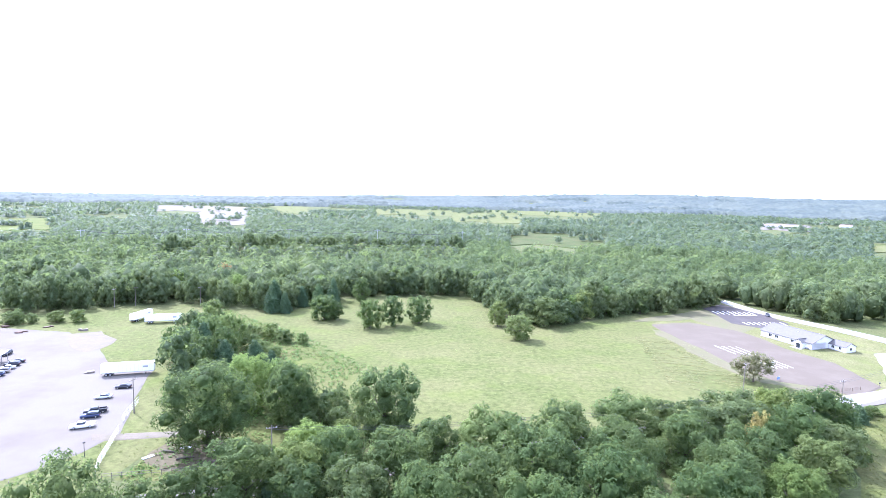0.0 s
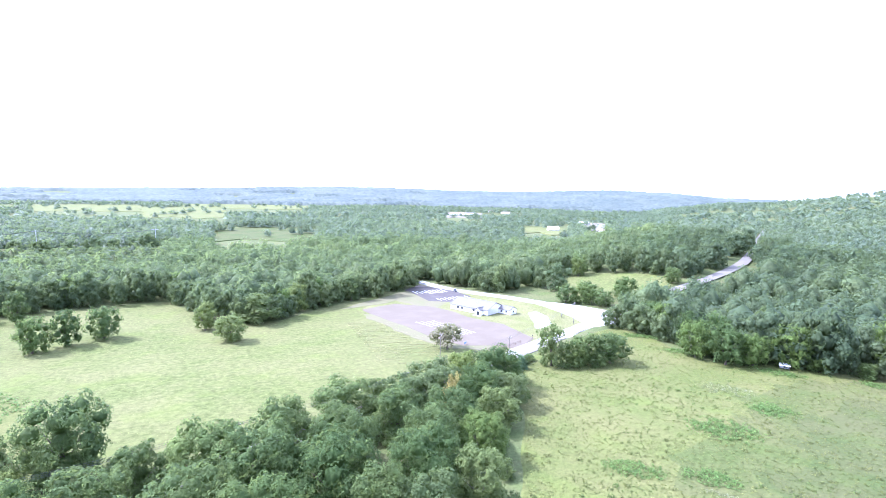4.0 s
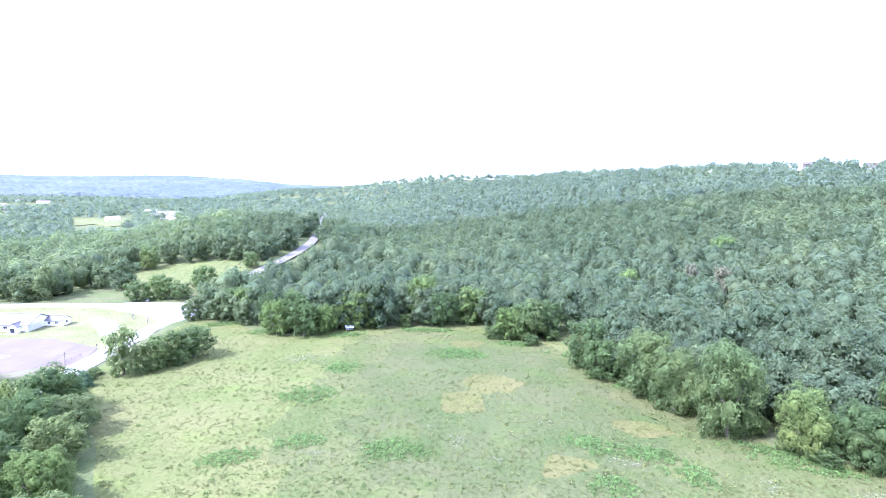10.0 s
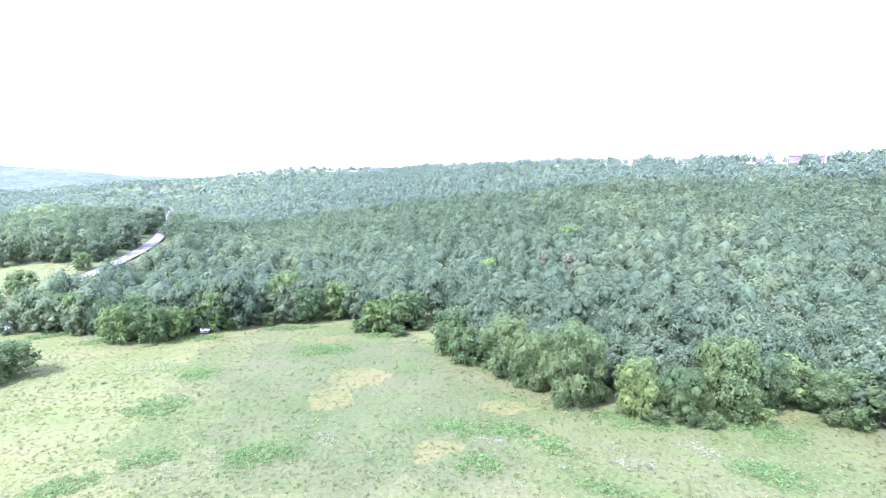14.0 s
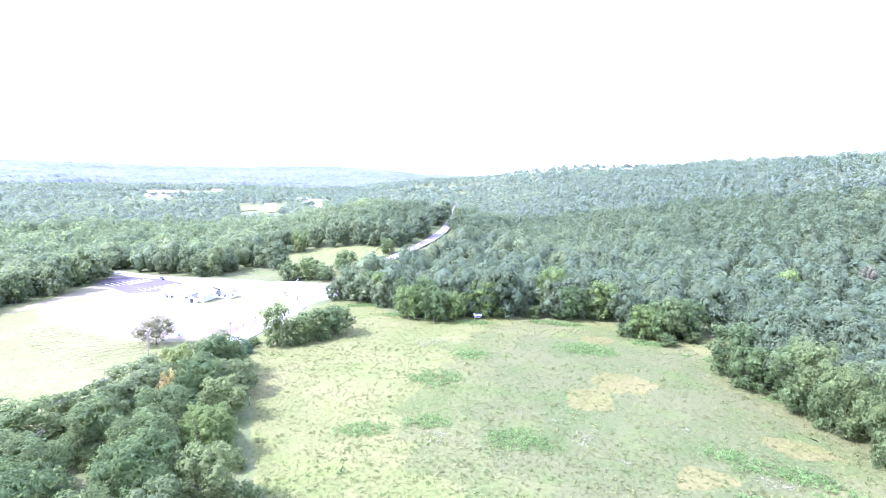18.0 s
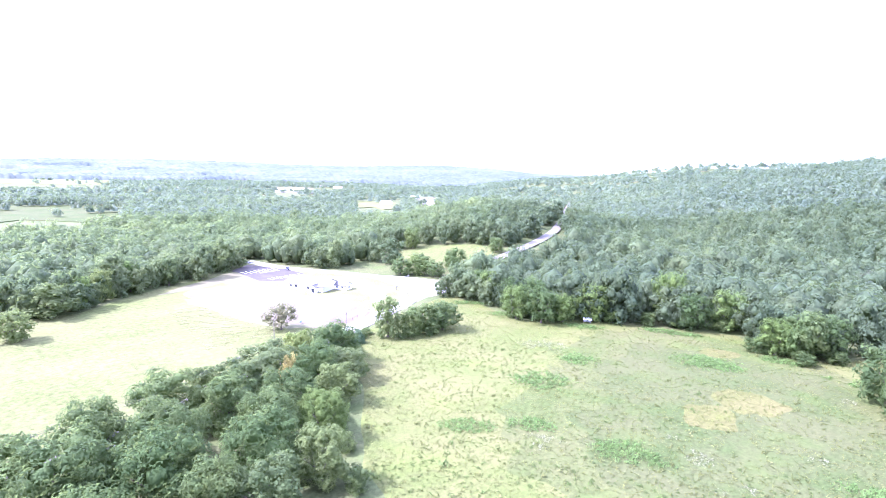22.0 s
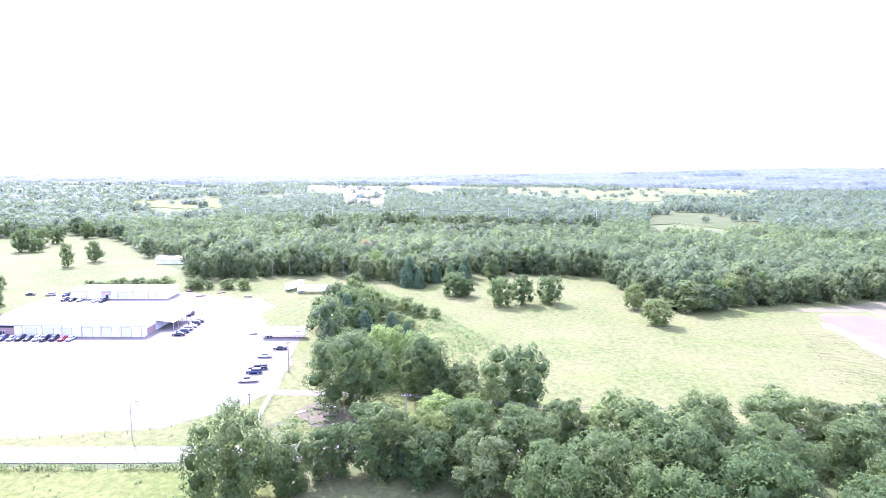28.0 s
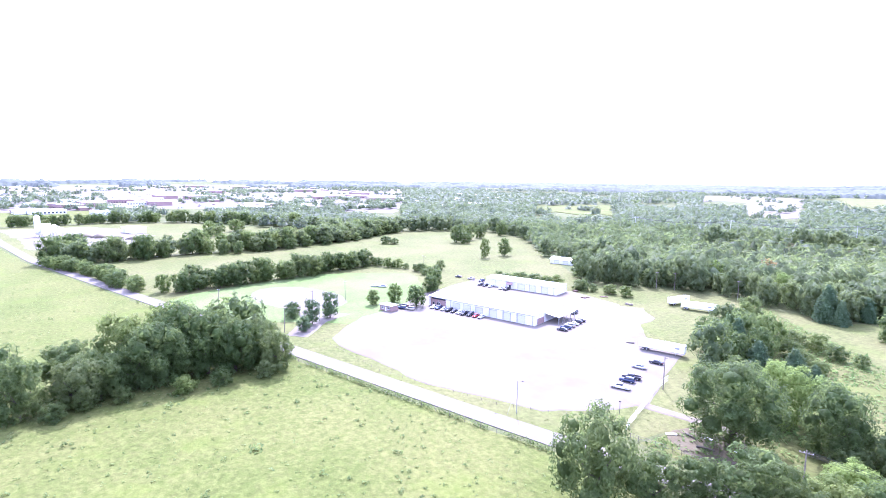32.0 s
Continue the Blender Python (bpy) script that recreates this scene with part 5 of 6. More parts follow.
# lean-to canopy on the warehouse end
lean = new("lean_to")
lean.parent = big
lean.matrix_local = pose(59.55, 9, 0)
part("canopy_roof", slab((0, 0, 4.2), (7, 0, 3.3), (7, 16, 3.3), (0, 16, 4.2), 0.14), ROOF_WHITE, lean, "white sheet-metal canopy roof")
for k in range(5):
    part("canopy_post", box(6.7, 6.9, 0.1 + k * 3.9, 0.3 + k * 3.9, 0, 3.2), STEEL, lean)
part("canopy_beam", box(6.65, 6.95, 0, 16, 3.0, 3.2), STEEL, lean)
door_on(big, 59.53, 4.5, 1.6, 2.3, GLASS, "end")
part("brick_pier", box(59.52, 59.66, 2.4, 8.4, 0, 2.8), BRICK, big)
small = warehouse("warehouse", at_corner(-238.4, 208.2, 16.2, 0.1), 45, 13, 4.4, 5.2, [(23.5, 4.0, 3.4), (30.5, 4.0, 3.4), (38.0, 4.0, 3.4)], "white metal warehouse with a red door awning")
part("awning", slab((14.0, -1.6, 2.7), (18.0, -1.6, 2.7), (18.0, -0.02, 3.7), (14.0, -0.02, 3.7), 0.12), BRICK, small, "red sheet awning over the door")
door_on(small, 16.0, -0.03, 1.2, 2.1, GLASS)

hut = thing("brick_hut", at_corner(-221.5, 126.0, 16, 0.1), "small red brick hut with a flat roof", "hut")
shell(hut, 0, 7.5, 0, 4.5, 2.6, BRICK)
part("roof", box(-0.4, 7.9, -0.4, 4.9, 2.6, 2.85), SIDING_TRIM, hut)
window_on(hut, 1.8, -0.02, 1.0, 1.2, 1.0)
window_on(hut, 5.8, -0.02, 1.0, 1.2, 1.0)
door_on(hut, 3.8, -0.02, 1.0, 2.0, VINYL)

barn = thing("field_shed", at_corner(-274.5, 302.5, 20, 0.08), "long low white metal field shed", "shed")
shell(barn, 0, 17, 0, 9, 3.2, SIDING, 1.5)
gable_wall(barn, -0.11, 0, 9, 3.2, 4.6, SIDING, "x", 0.1)
gable_wall(barn, 17.01, 0, 9, 3.2, 4.6, SIDING, "x", 0.1)
gable_roof(barn, 0, 17, 0, 9, 3.2, 4.7, ROOF_WHITE, 0.4)
roller_door(barn, 5, -0.03, 3.6, 2.8)
roller_door(barn, 12, -0.03, 3.6, 2.8)

shed = thing("meadow_shelter", at_corner(213.6, 108.8, -60, 0.06), "small white-roofed shelter at the wood's edge", "shelter")
for x in (0.1, 3.1):
    for y in (0.1, 2.1):
        part("post", box(x - 0.06, x + 0.06, y - 0.06, y + 0.06, 0, 1.7), TIMBER, shed)
part("roof", slab((-0.3, -0.4, 1.75), (3.5, -0.4, 1.75), (3.5, 2.6, 2.2), (-0.3, 2.6, 2.2), 0.08), ROOF_WHITE, shed)
part("back_panel", box(0, 3.2, 2.16, 2.24, 0.1, 1.9), SIDING, shed)

# ---- concrete plant ----
plant = thing("concrete_plant", at_corner(-664, -8, 80, 0.12), "white concrete batching plant with a tall silo", "industrial plant")
part("silo", tube([(0, 0, 5), (0, 0, 20), (0, 0, 21.5)], [2.6, 2.6, 0.6], 20), ROOF_WHITE, plant, smooth=False)
part("hopper", tube([(0, 0, 5), (0, 0, 2)], [2.6, 0.6], 20), ROOF_WHITE, plant)
part("mixer_house", box(3.2, 10.5, -3.5, 3.5, 4, 13, bevel=0.15), ROOF_WHITE, plant)
part("silo", tube([(13.5, 0, 4), (13.5, 0, 11), (13.5, 0, 12)], [2.2, 2.2, 0.5], 18), ROOF_WHITE, plant)
for x in (-2, 2, 3.6, 10.0, 12.2, 14.8):
    for y in (-2.2, 2.2):
        part("leg", box(x - 0.2, x + 0.2, y - 0.2, y + 0.2, 0, 5.4), STEEL, plant)
part("conveyor", slab((15, -0.7, 11), (33, -0.7, 1.5), (33, 0.7, 1.5), (15, 0.7, 11), 0.8), SIDING, plant)
for x, h in ((20, 7.8), (27, 4.2)):
    part("conveyor_trestle", box(x - 0.2, x + 0.2, -0.6, 0.6, 0, h), STEEL, plant)
mixer = thing("site_shed", at_corner(-672, 64, 20, 0.12), "flat white metal site shed", "shed")
shell(mixer, 0, 24, 0, 14, 6, SIDING, 1.5)
part("roof", box(-0.4, 24.4, -0.4, 14.4, 6.0, 6.35), ROOF_WHITE, mixer)
roller_door(mixer, 6, -0.03, 4.5, 4.2)
for k, (x, y, r, h) in enumerate(((-628, 40, 9, 4), (-612, 55, 7, 3), (-640, 30, 8, 3.4), (-600, 68, 10, 3))):
    bm = bmesh.new()
    bmesh.ops.create_cone(bm, cap_ends=True, segments=22, radius1=r, radius2=0.8, depth=h)
    for v in bm.verts:
        v.co = (v.co.x * (0.85 + 0.3 * noise.noise(v.co * 0.3)), v.co.y * (0.85 + 0.3 * noise.noise(v.co * 0.4)), v.co.z + h / 2)
    tagged(new("aggregate_heap", bm_mesh("aggregate_heap", bm, DIRT, True)), "pale heap of sand and gravel", "heap", "aggregate heaps").location = (x, y, 0.1)

# ---- houses far off and the town ----
def house(name, x, y, turn, L, D, h, ridge, wall, roof, label, group=""):
    root = thing(name, pose(x, y, zland(x, y) + 0.1, 0, 0, turn), label, "house", group)
    shell(root, 0, L, 0, D, h, wall)
    gable_wall(root, -0.11, 0, D, h, ridge, wall, "x", 0.1)
    gable_wall(root, L + 0.01, 0, D, h, ridge, wall, "x", 0.1)
    gable_roof(root, 0, L, 0, D, h, ridge, roof, 0.5)
    for k in range(max(2, int(L / 4))):
        window_on(root, (k + 0.5) * L / max(2, int(L / 4)), -0.02, 1.0, 1.4, 1.2)
    return root


TOWN_ROOFS = [ROOF_WHITE, SIDING_TRIM, plain("brown_shingles", (0.2, 0.15, 0.13), 0.9), plain("pale_membrane_roof", (0.6, 0.58, 0.56), 0.8)]
HILL_WALL = plain("brown_house_wall", (0.12, 0.085, 0.075), 0.8)
HILL_ROOF = plain("dark_shingle_roof", (0.075, 0.066, 0.066), 0.85)
for (a, d), L, roof, wall in zip(HILLTOP, (17, 15, 36, 20, 14), (HILL_ROOF, TOWN_ROOFS[2], HILL_ROOF, HILL_ROOF, TOWN_ROOFS[2]), (HILL_WALL,) * 5):
    x, y = -d * math.sin(radians(a)), d * math.cos(radians(a))
    house("hilltop_house", x, y, a + 3, L, 11, 9.0 if L > 30 else 6.5, 12 if L > 30 else 9.5, wall, roof, "brown house on the ridge with a dark shingle roof" if roof == HILL_ROOF else "brown house on the wooded ridge with a brown roof", "houses on the ridge")
for a, d, L in ((-30.6, 1660, 26), (-32.2, 1640, 40), (-34.6, 2050, 30), (-31.6, 1720, 22), (-41.2, 1030, 20), (-46.4, 1010, 18), (-44.2, 1290, 24), (-36.3, 1900, 30)):
    x, y = -d * math.sin(radians(a)), d * math.cos(radians(a))
    house("farm_house", x, y, a + 14, L, 12, 5, 8, VINYL, TOWN_ROOFS[int(L) % 4], "pale farm building in a clearing of the woods", "farm buildings")


def town_block(L, D, h, wall, roof, label):
    root = thing("town_building", pose(0, 0, 0), label, "building", "town buildings")
    shell(root, 0, L, 0, D, h, wall)
    part("roof", box(-0.4, L + 0.4, -0.4, D + 0.4, h, h + 0.5), roof, root)
    bm = bmesh.new()
    for k in range(int(L / 5)):
        box(1.5 + k * 5, 4 + k * 5, -0.08, -0.01, 1.2, min(h - 0.8, 3.4), bm)
    tagged(part("window_band", bm, GLASS, root), kind="stuff")
    return root


tg = np.random.default_rng(31)
blocks = [town_block(46, 26, 6, SIDING, ROOF_WHITE, "large low white commercial building"), town_block(30, 18, 5, BRICK, TOWN_ROOFS[3], "brick building with a pale flat roof"), town_block(24, 14, 5, VINYL, TOWN_ROOFS[1], "small pale town building with grey roof"), town_block(70, 32, 8, BRICK, ROOF_WHITE, "long brick school building with a white roof")]
for k in range(150):
    a, d = tg.uniform(49, 97), 980 * math.exp(tg.uniform(0, 1.05))
    blk = blocks[int(tg.choice([0, 1, 2, 2, 3], p=[0.3, 0.25, 0.2, 0.15, 0.1]))]
    copy_thing(blk, pose(-d * math.sin(radians(a)), d * math.cos(radians(a)), 0.2, 0, 0, tg.choice([10, 20, 100]) + tg.uniform(-4, 4)))
for blk, a, d in zip(blocks, (84, 78, 70, 85.5), (1240, 1150, 1080, 1330)):
    blk.matrix_world = pose(-d * math.sin(radians(a)), d * math.cos(radians(a)), 0.2, 0, 0, 75)

# ---- vehicles ----
def loft(sections, bm=None):
    """A closed skin through rings of equal length."""
    bm = bm or bmesh.new()
    rings = [[bm.verts.new(p) for p in s] for s in sections]
    n = len(rings[0])
    for q, w in zip(rings, rings[1:]):
        for k in range(n):
            bm.faces.new((q[k], q[(k + 1) % n], w[(k + 1) % n], w[k]))
    bm.faces.new(rings[0][::-1])
    bm.faces.new(rings[-1])
    return bm


def hull(stations):
    """Body rings from rows of x, half width, bottom, waist, top, half width at top."""
    return loft([[(x, -w * 0.9, b), (x, -w, (b + t) / 2), (x, -wt, t), (x, wt, t), (x, w, (b + t) / 2), (x, w * 0.9, b)] for x, w, b, t, wt in stations])


def wheel(root, x, y, r, w=0.22):
    tyre = part("wheel", tube([(x, y - w / 2, r), (x, y - w / 2 + 0.04, r), (x, y + w / 2 - 0.04, r), (x, y + w / 2, r)], [r * 0.9, r, r, r * 0.9], 14), RUBBER, root)
    part("rim", tube([(x, y - w / 2 - 0.012, r), (x, y + w / 2 + 0.012, r)], [r * 0.58, r * 0.58], 10), RIM, tyre)


def car(kind, paint, label):
    """A parked car: painted hull, dark glasshouse, roof, wheels, lamps."""
    root = thing(kind, pose(0, 0, 0), label, "pickup truck" if kind == "pickup" else "car", "parked cars")
    if kind == "sedan":
        part("body", hull([(-2.35, 0.7, 0.4, 0.7, 0.62), (-2.2, 0.86, 0.25, 0.82, 0.74), (-1.1, 0.9, 0.22, 0.9, 0.8), (0.9, 0.9, 0.22, 0.92, 0.8), (1.9, 0.88, 0.24, 0.98, 0.78), (2.3, 0.8, 0.35, 0.92, 0.7), (2.38, 0.68, 0.45, 0.75, 0.62)]), paint, root, smooth=True)
        part("glasshouse", hull([(-1.15, 0.74, 0.88, 0.92, 0.7), (-0.45, 0.76, 0.88, 1.36, 0.6), (0.95, 0.76, 0.9, 1.38, 0.6), (1.75, 0.72, 0.94, 0.98, 0.66)]), GLASS, root)
        part("roof", hull([(-0.42, 0.6, 1.34, 1.39, 0.56), (0.25, 0.63, 1.36, 1.46, 0.58), (0.92, 0.6, 1.35, 1.41, 0.56)]), paint, root)
        ax, r, y = (-1.45, 1.4), 0.32, 0.8
    elif kind == "suv":
        part("body", hull([(-2.35, 0.75, 0.45, 0.85, 0.68), (-2.2, 0.92, 0.3, 1.0, 0.82), (-1.0, 0.95, 0.28, 1.08, 0.86), (2.2, 0.94, 0.3, 1.1, 0.84), (2.36, 0.85, 0.45, 1.0, 0.78)]), paint, root, smooth=True)
        part("glasshouse", hull([(-1.05, 0.82, 1.05, 1.1, 0.78), (-0.45, 0.82, 1.05, 1.62, 0.68), (2.0, 0.82, 1.07, 1.62, 0.68), (2.3, 0.8, 1.08, 1.12, 0.76)]), GLASS, root)
        part("roof", hull([(-0.42, 0.67, 1.6, 1.66, 0.62), (0.6, 0.7, 1.62, 1.74, 0.66), (2.05, 0.67, 1.6, 1.66, 0.62)]), paint, root)
        ax, r, y = (-1.45, 1.45), 0.37, 0.84
    else:
        part("body", hull([(-2.9, 0.8, 0.5, 0.9, 0.74), (-2.75, 0.96, 0.36, 1.05, 0.86), (-1.4, 0.98, 0.34, 1.14, 0.9), (0.75, 0.98, 0.34, 1.14, 0.9), (0.8, 0.98, 0.34, 0.85, 0.94), (2.8, 0.97, 0.38, 0.85, 0.94), (2.85, 0.9, 0.5, 0.8, 0.86)]), paint, root, smooth=False)
        part("glasshouse", hull([(-1.5, 0.86, 1.1, 1.15, 0.82), (-0.95, 0.86, 1.1, 1.72, 0.7), (0.55, 0.86, 1.1, 1.72, 0.7), (0.75, 0.86, 1.1, 1.2, 0.8)]), GLASS, root)
        part("roof", hull([(-0.95, 0.7, 1.69, 1.75, 0.66), (-0.2, 0.73, 1.7, 1.82, 0.68), (0.58, 0.7, 1.69, 1.75, 0.66)]), paint, root)
        for s in (-1, 1):
            part("bed_side", box(0.82, 2.8, s * 0.9 - 0.06, s * 0.9 + 0.06, 0.84, 1.2, bevel=0.02), paint, root)
        part("tailgate", box(2.72, 2.84, -0.84, 0.84, 0.84, 1.2, bevel=0.02), paint, root)
        ax, r, y = (-1.85, 1.85), 0.4, 0.86
    for x in ax:
        for s in (-1, 1):
            wheel(root, x, s * y, r)
    nose, tail = (-2.9, 2.84) if kind == "pickup" else (-2.37, 2.36)
    for s in (-1, 1):
        part("headlight", box(nose - 0.01, nose + 0.22, s * 0.62 - 0.16, s * 0.62 + 0.16, 0.62, 0.76, bevel=0.03), LAMP_GLASS, root)
        part("tail_light", box(tail - 0.12, tail + 0.02, s * 0.68 - 0.1, s * 0.68 + 0.1, 0.68, 0.86, bevel=0.02), TAIL_RED, root)
    part("bumper", box(nose - 0.06, nose + 0.14, -0.7, 0.7, 0.36, 0.52, bevel=0.03), PLASTIC_DARK, root)
    return root


FLEET = [car("pickup", CAR_PAINTS[0], "white pickup truck parked on gravel"), car("suv", CAR_PAINTS[2], "dark navy parked sport utility car"), car("sedan", CAR_PAINTS[3], "silver saloon car parked on gravel"), car("sedan", CAR_PAINTS[1], "black saloon car parked on gravel"), car("suv", CAR_PAINTS[1], "black parked sport utility car"), car("sedan", CAR_PAINTS[4], "dark red saloon car parked"), car("sedan", CAR_PAINTS[0], "white saloon car parked on gravel"), car("pickup", CAR_PAINTS[1], "black pickup truck parked on gravel"), car("suv", CAR_PAINTS[5], "tan parked sport utility car")]
USED = set()


def park(k, x, y, turn, z=0.17):
    m = pose(x, y, z, 0, 0, turn)
    if k in USED:
        copy_thing(FLEET[k], m)
    else:
        FLEET[k].matrix_world = m
        USED.add(k)


# the row beside the trailer, noses towards the yard
for k, x, y, turn in ((0, -94.8, 138.0, 22), (1, -96.9, 144.4, 20), (7, -97.6, 147.8, 24), (2, -102.0, 158.4, 16), (3, -101.2, 167.2, 14)):
    park(k, x, y, turn)
# along the warehouse front and end
for n, k in enumerate((6, 1, 2, 4, 3, 6, 7, 4, 5, 2)):
    park(k, -209.6 + n * 3.05, 149.2 + n * 0.8, 106 + (n % 3) * 3)
for n, k in enumerate((3, 1, 8, 2, 4, 3)):
    park(k, -147.5 - n * 1.05, 171.5 + n * 3.6, 18 + (n % 2) * 4)
park(4, -163.4, 198.0, 100)
# before the second warehouse and in the corner of the yard
for k, x, y, turn in ((3, -266.4, 209, 20), (8, -256.1, 211, 20), (1, -248, 212.5, 106), (4, -239.5, 204.5, 106), (3, -236.2, 205.4, 106), (2, -232.4, 206.3, 106), (6, -224.5, 207.4, 106), (7, -221.0, 208.3, 106), (1, -216.5, 135.5, 30), (3, -220.5, 139.0, 30), (8, -213.0, 137.5, 30), (6, -270.5, 150.5, 60), (2, -266.5, 153.5, 60)):
    park(k, x, y, turn)
park(4, 184.0, 299.5, 70, 0.3)
park(6, 180.0, 338.5, 80, 0.3)


def semi_trailer(m, label, L=16.2):
    """A box trailer on its own wheels and landing legs."""
    root = thing("semi_trailer", m, label, "trailer", "parked trailers")
    part("box_body", box(0, L, -1.3, 1.3, 1.15, 4.05, bevel=0.06), ROOF_WHITE, root)
    rib = bm_mesh("side_post", box(-0.03, 0.03, -0.02, 0.02, 1.3, 3.95), SIDING)
    for k in range(int(L / 1.2)):
        for s in (-1, 1):
            part("side_post", rib, None, root).location = (0.63 + k * 1.2, s * 1.3, 0)
    part("side_rail", box(0, L, -1.34, 1.34, 1.08, 1.24), SIDING_TRIM, root)
    part("front_decal", box(L - 3.4, L - 1.8, -1.335, -1.325, 2.5, 3.1), SIDING_TRIM, root)
    for s in (-1, 1):
        part("landing_leg", box(L - 3.2, L - 3.05, s * 0.9 - 0.08, s * 0.9 + 0.08, 0, 1.1), STEEL, root)
        part("rear_door", box(-0.05, 0.0, min(0.02 * s, 1.24 * s), max(0.02 * s, 1.24 * s), 1.25, 3.95), ROOF_WHITE, root)
        for x in (1.6, 2.9):
            wheel(root, x, s * 1.0, 0.5, 0.5)
    part("underride_bar", box(0, 0.12, -1.1, 1.1, 0.5, 0.62), RUST, root)
    return root


semi_trailer(pose(-114.9, 177.9, 0.17, 0, 0, 17.0), "long white box trailer parked at the yard edge")
semi_trailer(pose(-140.6, 251.3, 0.08, 0, 0, 18.0), "white box trailer parked on grass", 15.5)
semi_trailer(pose(-147.5, 252.0, 0.08, 0, 0, 80.0), "white box trailer standing crosswise on grass", 13.0)

# ---- poles, wires, fences ----
def power_pole(x, y, h=11.0, turn=0.0, arm=True):
    root = thing("utility_pole", pose(x, y, zland(x, y), 0, 0, turn), "weathered wooden utility pole with a crossarm", "utility pole", "utility poles")
    part("pole", tube([(0, 0, -0.2), (0, 0, h)], [0.17, 0.11], 8), TIMBER, root)
    if arm:
        part("crossarm", box(-1.2, 1.2, -0.06, 0.06, h - 0.7, h - 0.55), TIMBER, root)
        for k in (-1.1, -0.4, 0.4, 1.1):
            part("insulator", tube([(k, 0, h - 0.55), (k, 0, h - 0.35)], [0.06, 0.04], 6), SIDING, root)
    return root


def wires(name, points, offsets, sag, radius, label):
    """Hanging wires from pole to pole, one part for each run."""
    root = thing(name, pose(0, 0, 0), label, "power line")
    for (ax, ay, az), (bx, by, bz) in zip(points, points[1:]):
        dx, dy = bx - ax, by - ay
        n = math.hypot(dx, dy)
        for o in offsets:
            run = []
            for k in range(11):
                s = k / 10
                run.append((ax + dx * s - dy / n * o, ay + dy * s + dx / n * o, az + (bz - az) * s - sag * 4 * s * (1 - s)))
            part("wire", tube(run, [radius] * 11, 4), PLASTIC_DARK, root)


ROAD_POLES = [(-260, 62), (-210, 75), (-100.4, 99.5), (-38, 118), (20, 126), (70, 141), (123, 160), (193.7, 199.5)]
for k, (x, y) in enumerate(ROAD_POLES):
    if k != 2:
        power_pole(x, y, 11, 17)
wires("roadside_wires", [(x, y, 10.5) for x, y in ROAD_POLES[3:]], (-0.9, 0.0, 0.9), 0.9, 0.025, "thin dark roadside power wires")
for x, y in ((-86.9, 148.2), (-134.3, 295.7), (-174.7, 283.4), (-248.6, 121), (-167.2, 290), (-236, 98), (102.4, 176.6), (-300, 205)):
    power_pole(x, y, 10.5, rng.uniform(0, 90))
PYLON_AZ = [34, 25.5, 16, 7, -2]
PYLONS = [(-640 * math.sin(radians(a)), 640 * math.cos(radians(a))) for a in PYLON_AZ]
wires("far_power_line", [(x, y, 21.0) for x, y in PYLONS], (-3.0, 0.0, 3.0), 4.0, 0.09, "pale high-voltage wires over the woods")
for x, y in PYLONS:
    p = thing("transmission_pole", pose(x, y, zland(x, y), 0, 0, math.degrees(math.atan2(-x, y))), "tall grey transmission pole above the woods", "utility pole", "transmission poles")
    part("pole", tube([(0, 0, 0), (0, 0, 22)], [0.35, 0.2], 8), STEEL, p)
    part("crossarm", box(-3.4, 3.4, -0.12, 0.12, 20.6, 20.95), STEEL, p)

lamp = thing("street_lamp", pose(-100.4, 99.5, 0.05, 0, 0, 15), "leaning grey yard lamp pole with a lamp arm", "street lamp")
part("pole", tube([(0, 0, -0.1), (0.1, 0, 9.5)], [0.13, 0.08], 8), STEEL, lamp)
part("lamp_arm", tube([(0.1, 0, 9.1), (0.9, 0, 9.6), (1.5, 0, 9.6)], [0.05, 0.045, 0.04], 6), STEEL, lamp)
part("lamp_head", box(1.3, 2.0, -0.14, 0.14, 9.5, 9.66, bevel=0.04), PLASTIC_DARK, lamp)
part("guy_wire", tube([(0.1, 0, 8.5), (-1.6, -2.2, 0.0)], [0.02, 0.02], 4), STEEL, lamp)
post = thing("bollard_light", pose(-84, 122.5, 0.1), "short dark lamp post on the lawn", "lamp post")
part("post", tube([(0, 0, 0), (0, 0, 3.4)], [0.07, 0.06], 8), PLASTIC_DARK, post)
part("lamp_head", box(-0.2, 0.2, -0.2, 0.2, 3.4, 3.7, bevel=0.05), PLASTIC_DARK, post)


def fence(name, line, gap, height, mat, label, rails=(0.95,), mesh_wires=0, r=0.035):
    """Posts and rails along a broken line; each post and rail is a part."""
    root = thing(name, pose(0, 0, 0.06), label, "fence")
    one = tube([(0, 0, 0), (0, 0, height)], [r, r], 6)
    post_mesh = bm_mesh("post", one, mat)
    for (ax, ay), (bx, by) in zip(line, line[1:]):
        n = max(1, round(math.hypot(bx - ax, by - ay) / gap))
        for k in range(n + 1):
            p = part("post", post_mesh, mat, root)
            p.location = (ax + (bx - ax) * k / n, ay + (by - ay) * k / n, 0)
        for z in rails:
            part("rail", tube([(ax, ay, height * z), (bx, by, height * z)], [r * 0.7] * 2, 5), mat, root)
        for k in range(mesh_wires):
            z = height * (k + 0.5) / mesh_wires
            part("wire", tube([(ax, ay, z), (bx, by, z)], [0.012] * 2, 3), mat, root)
    return root


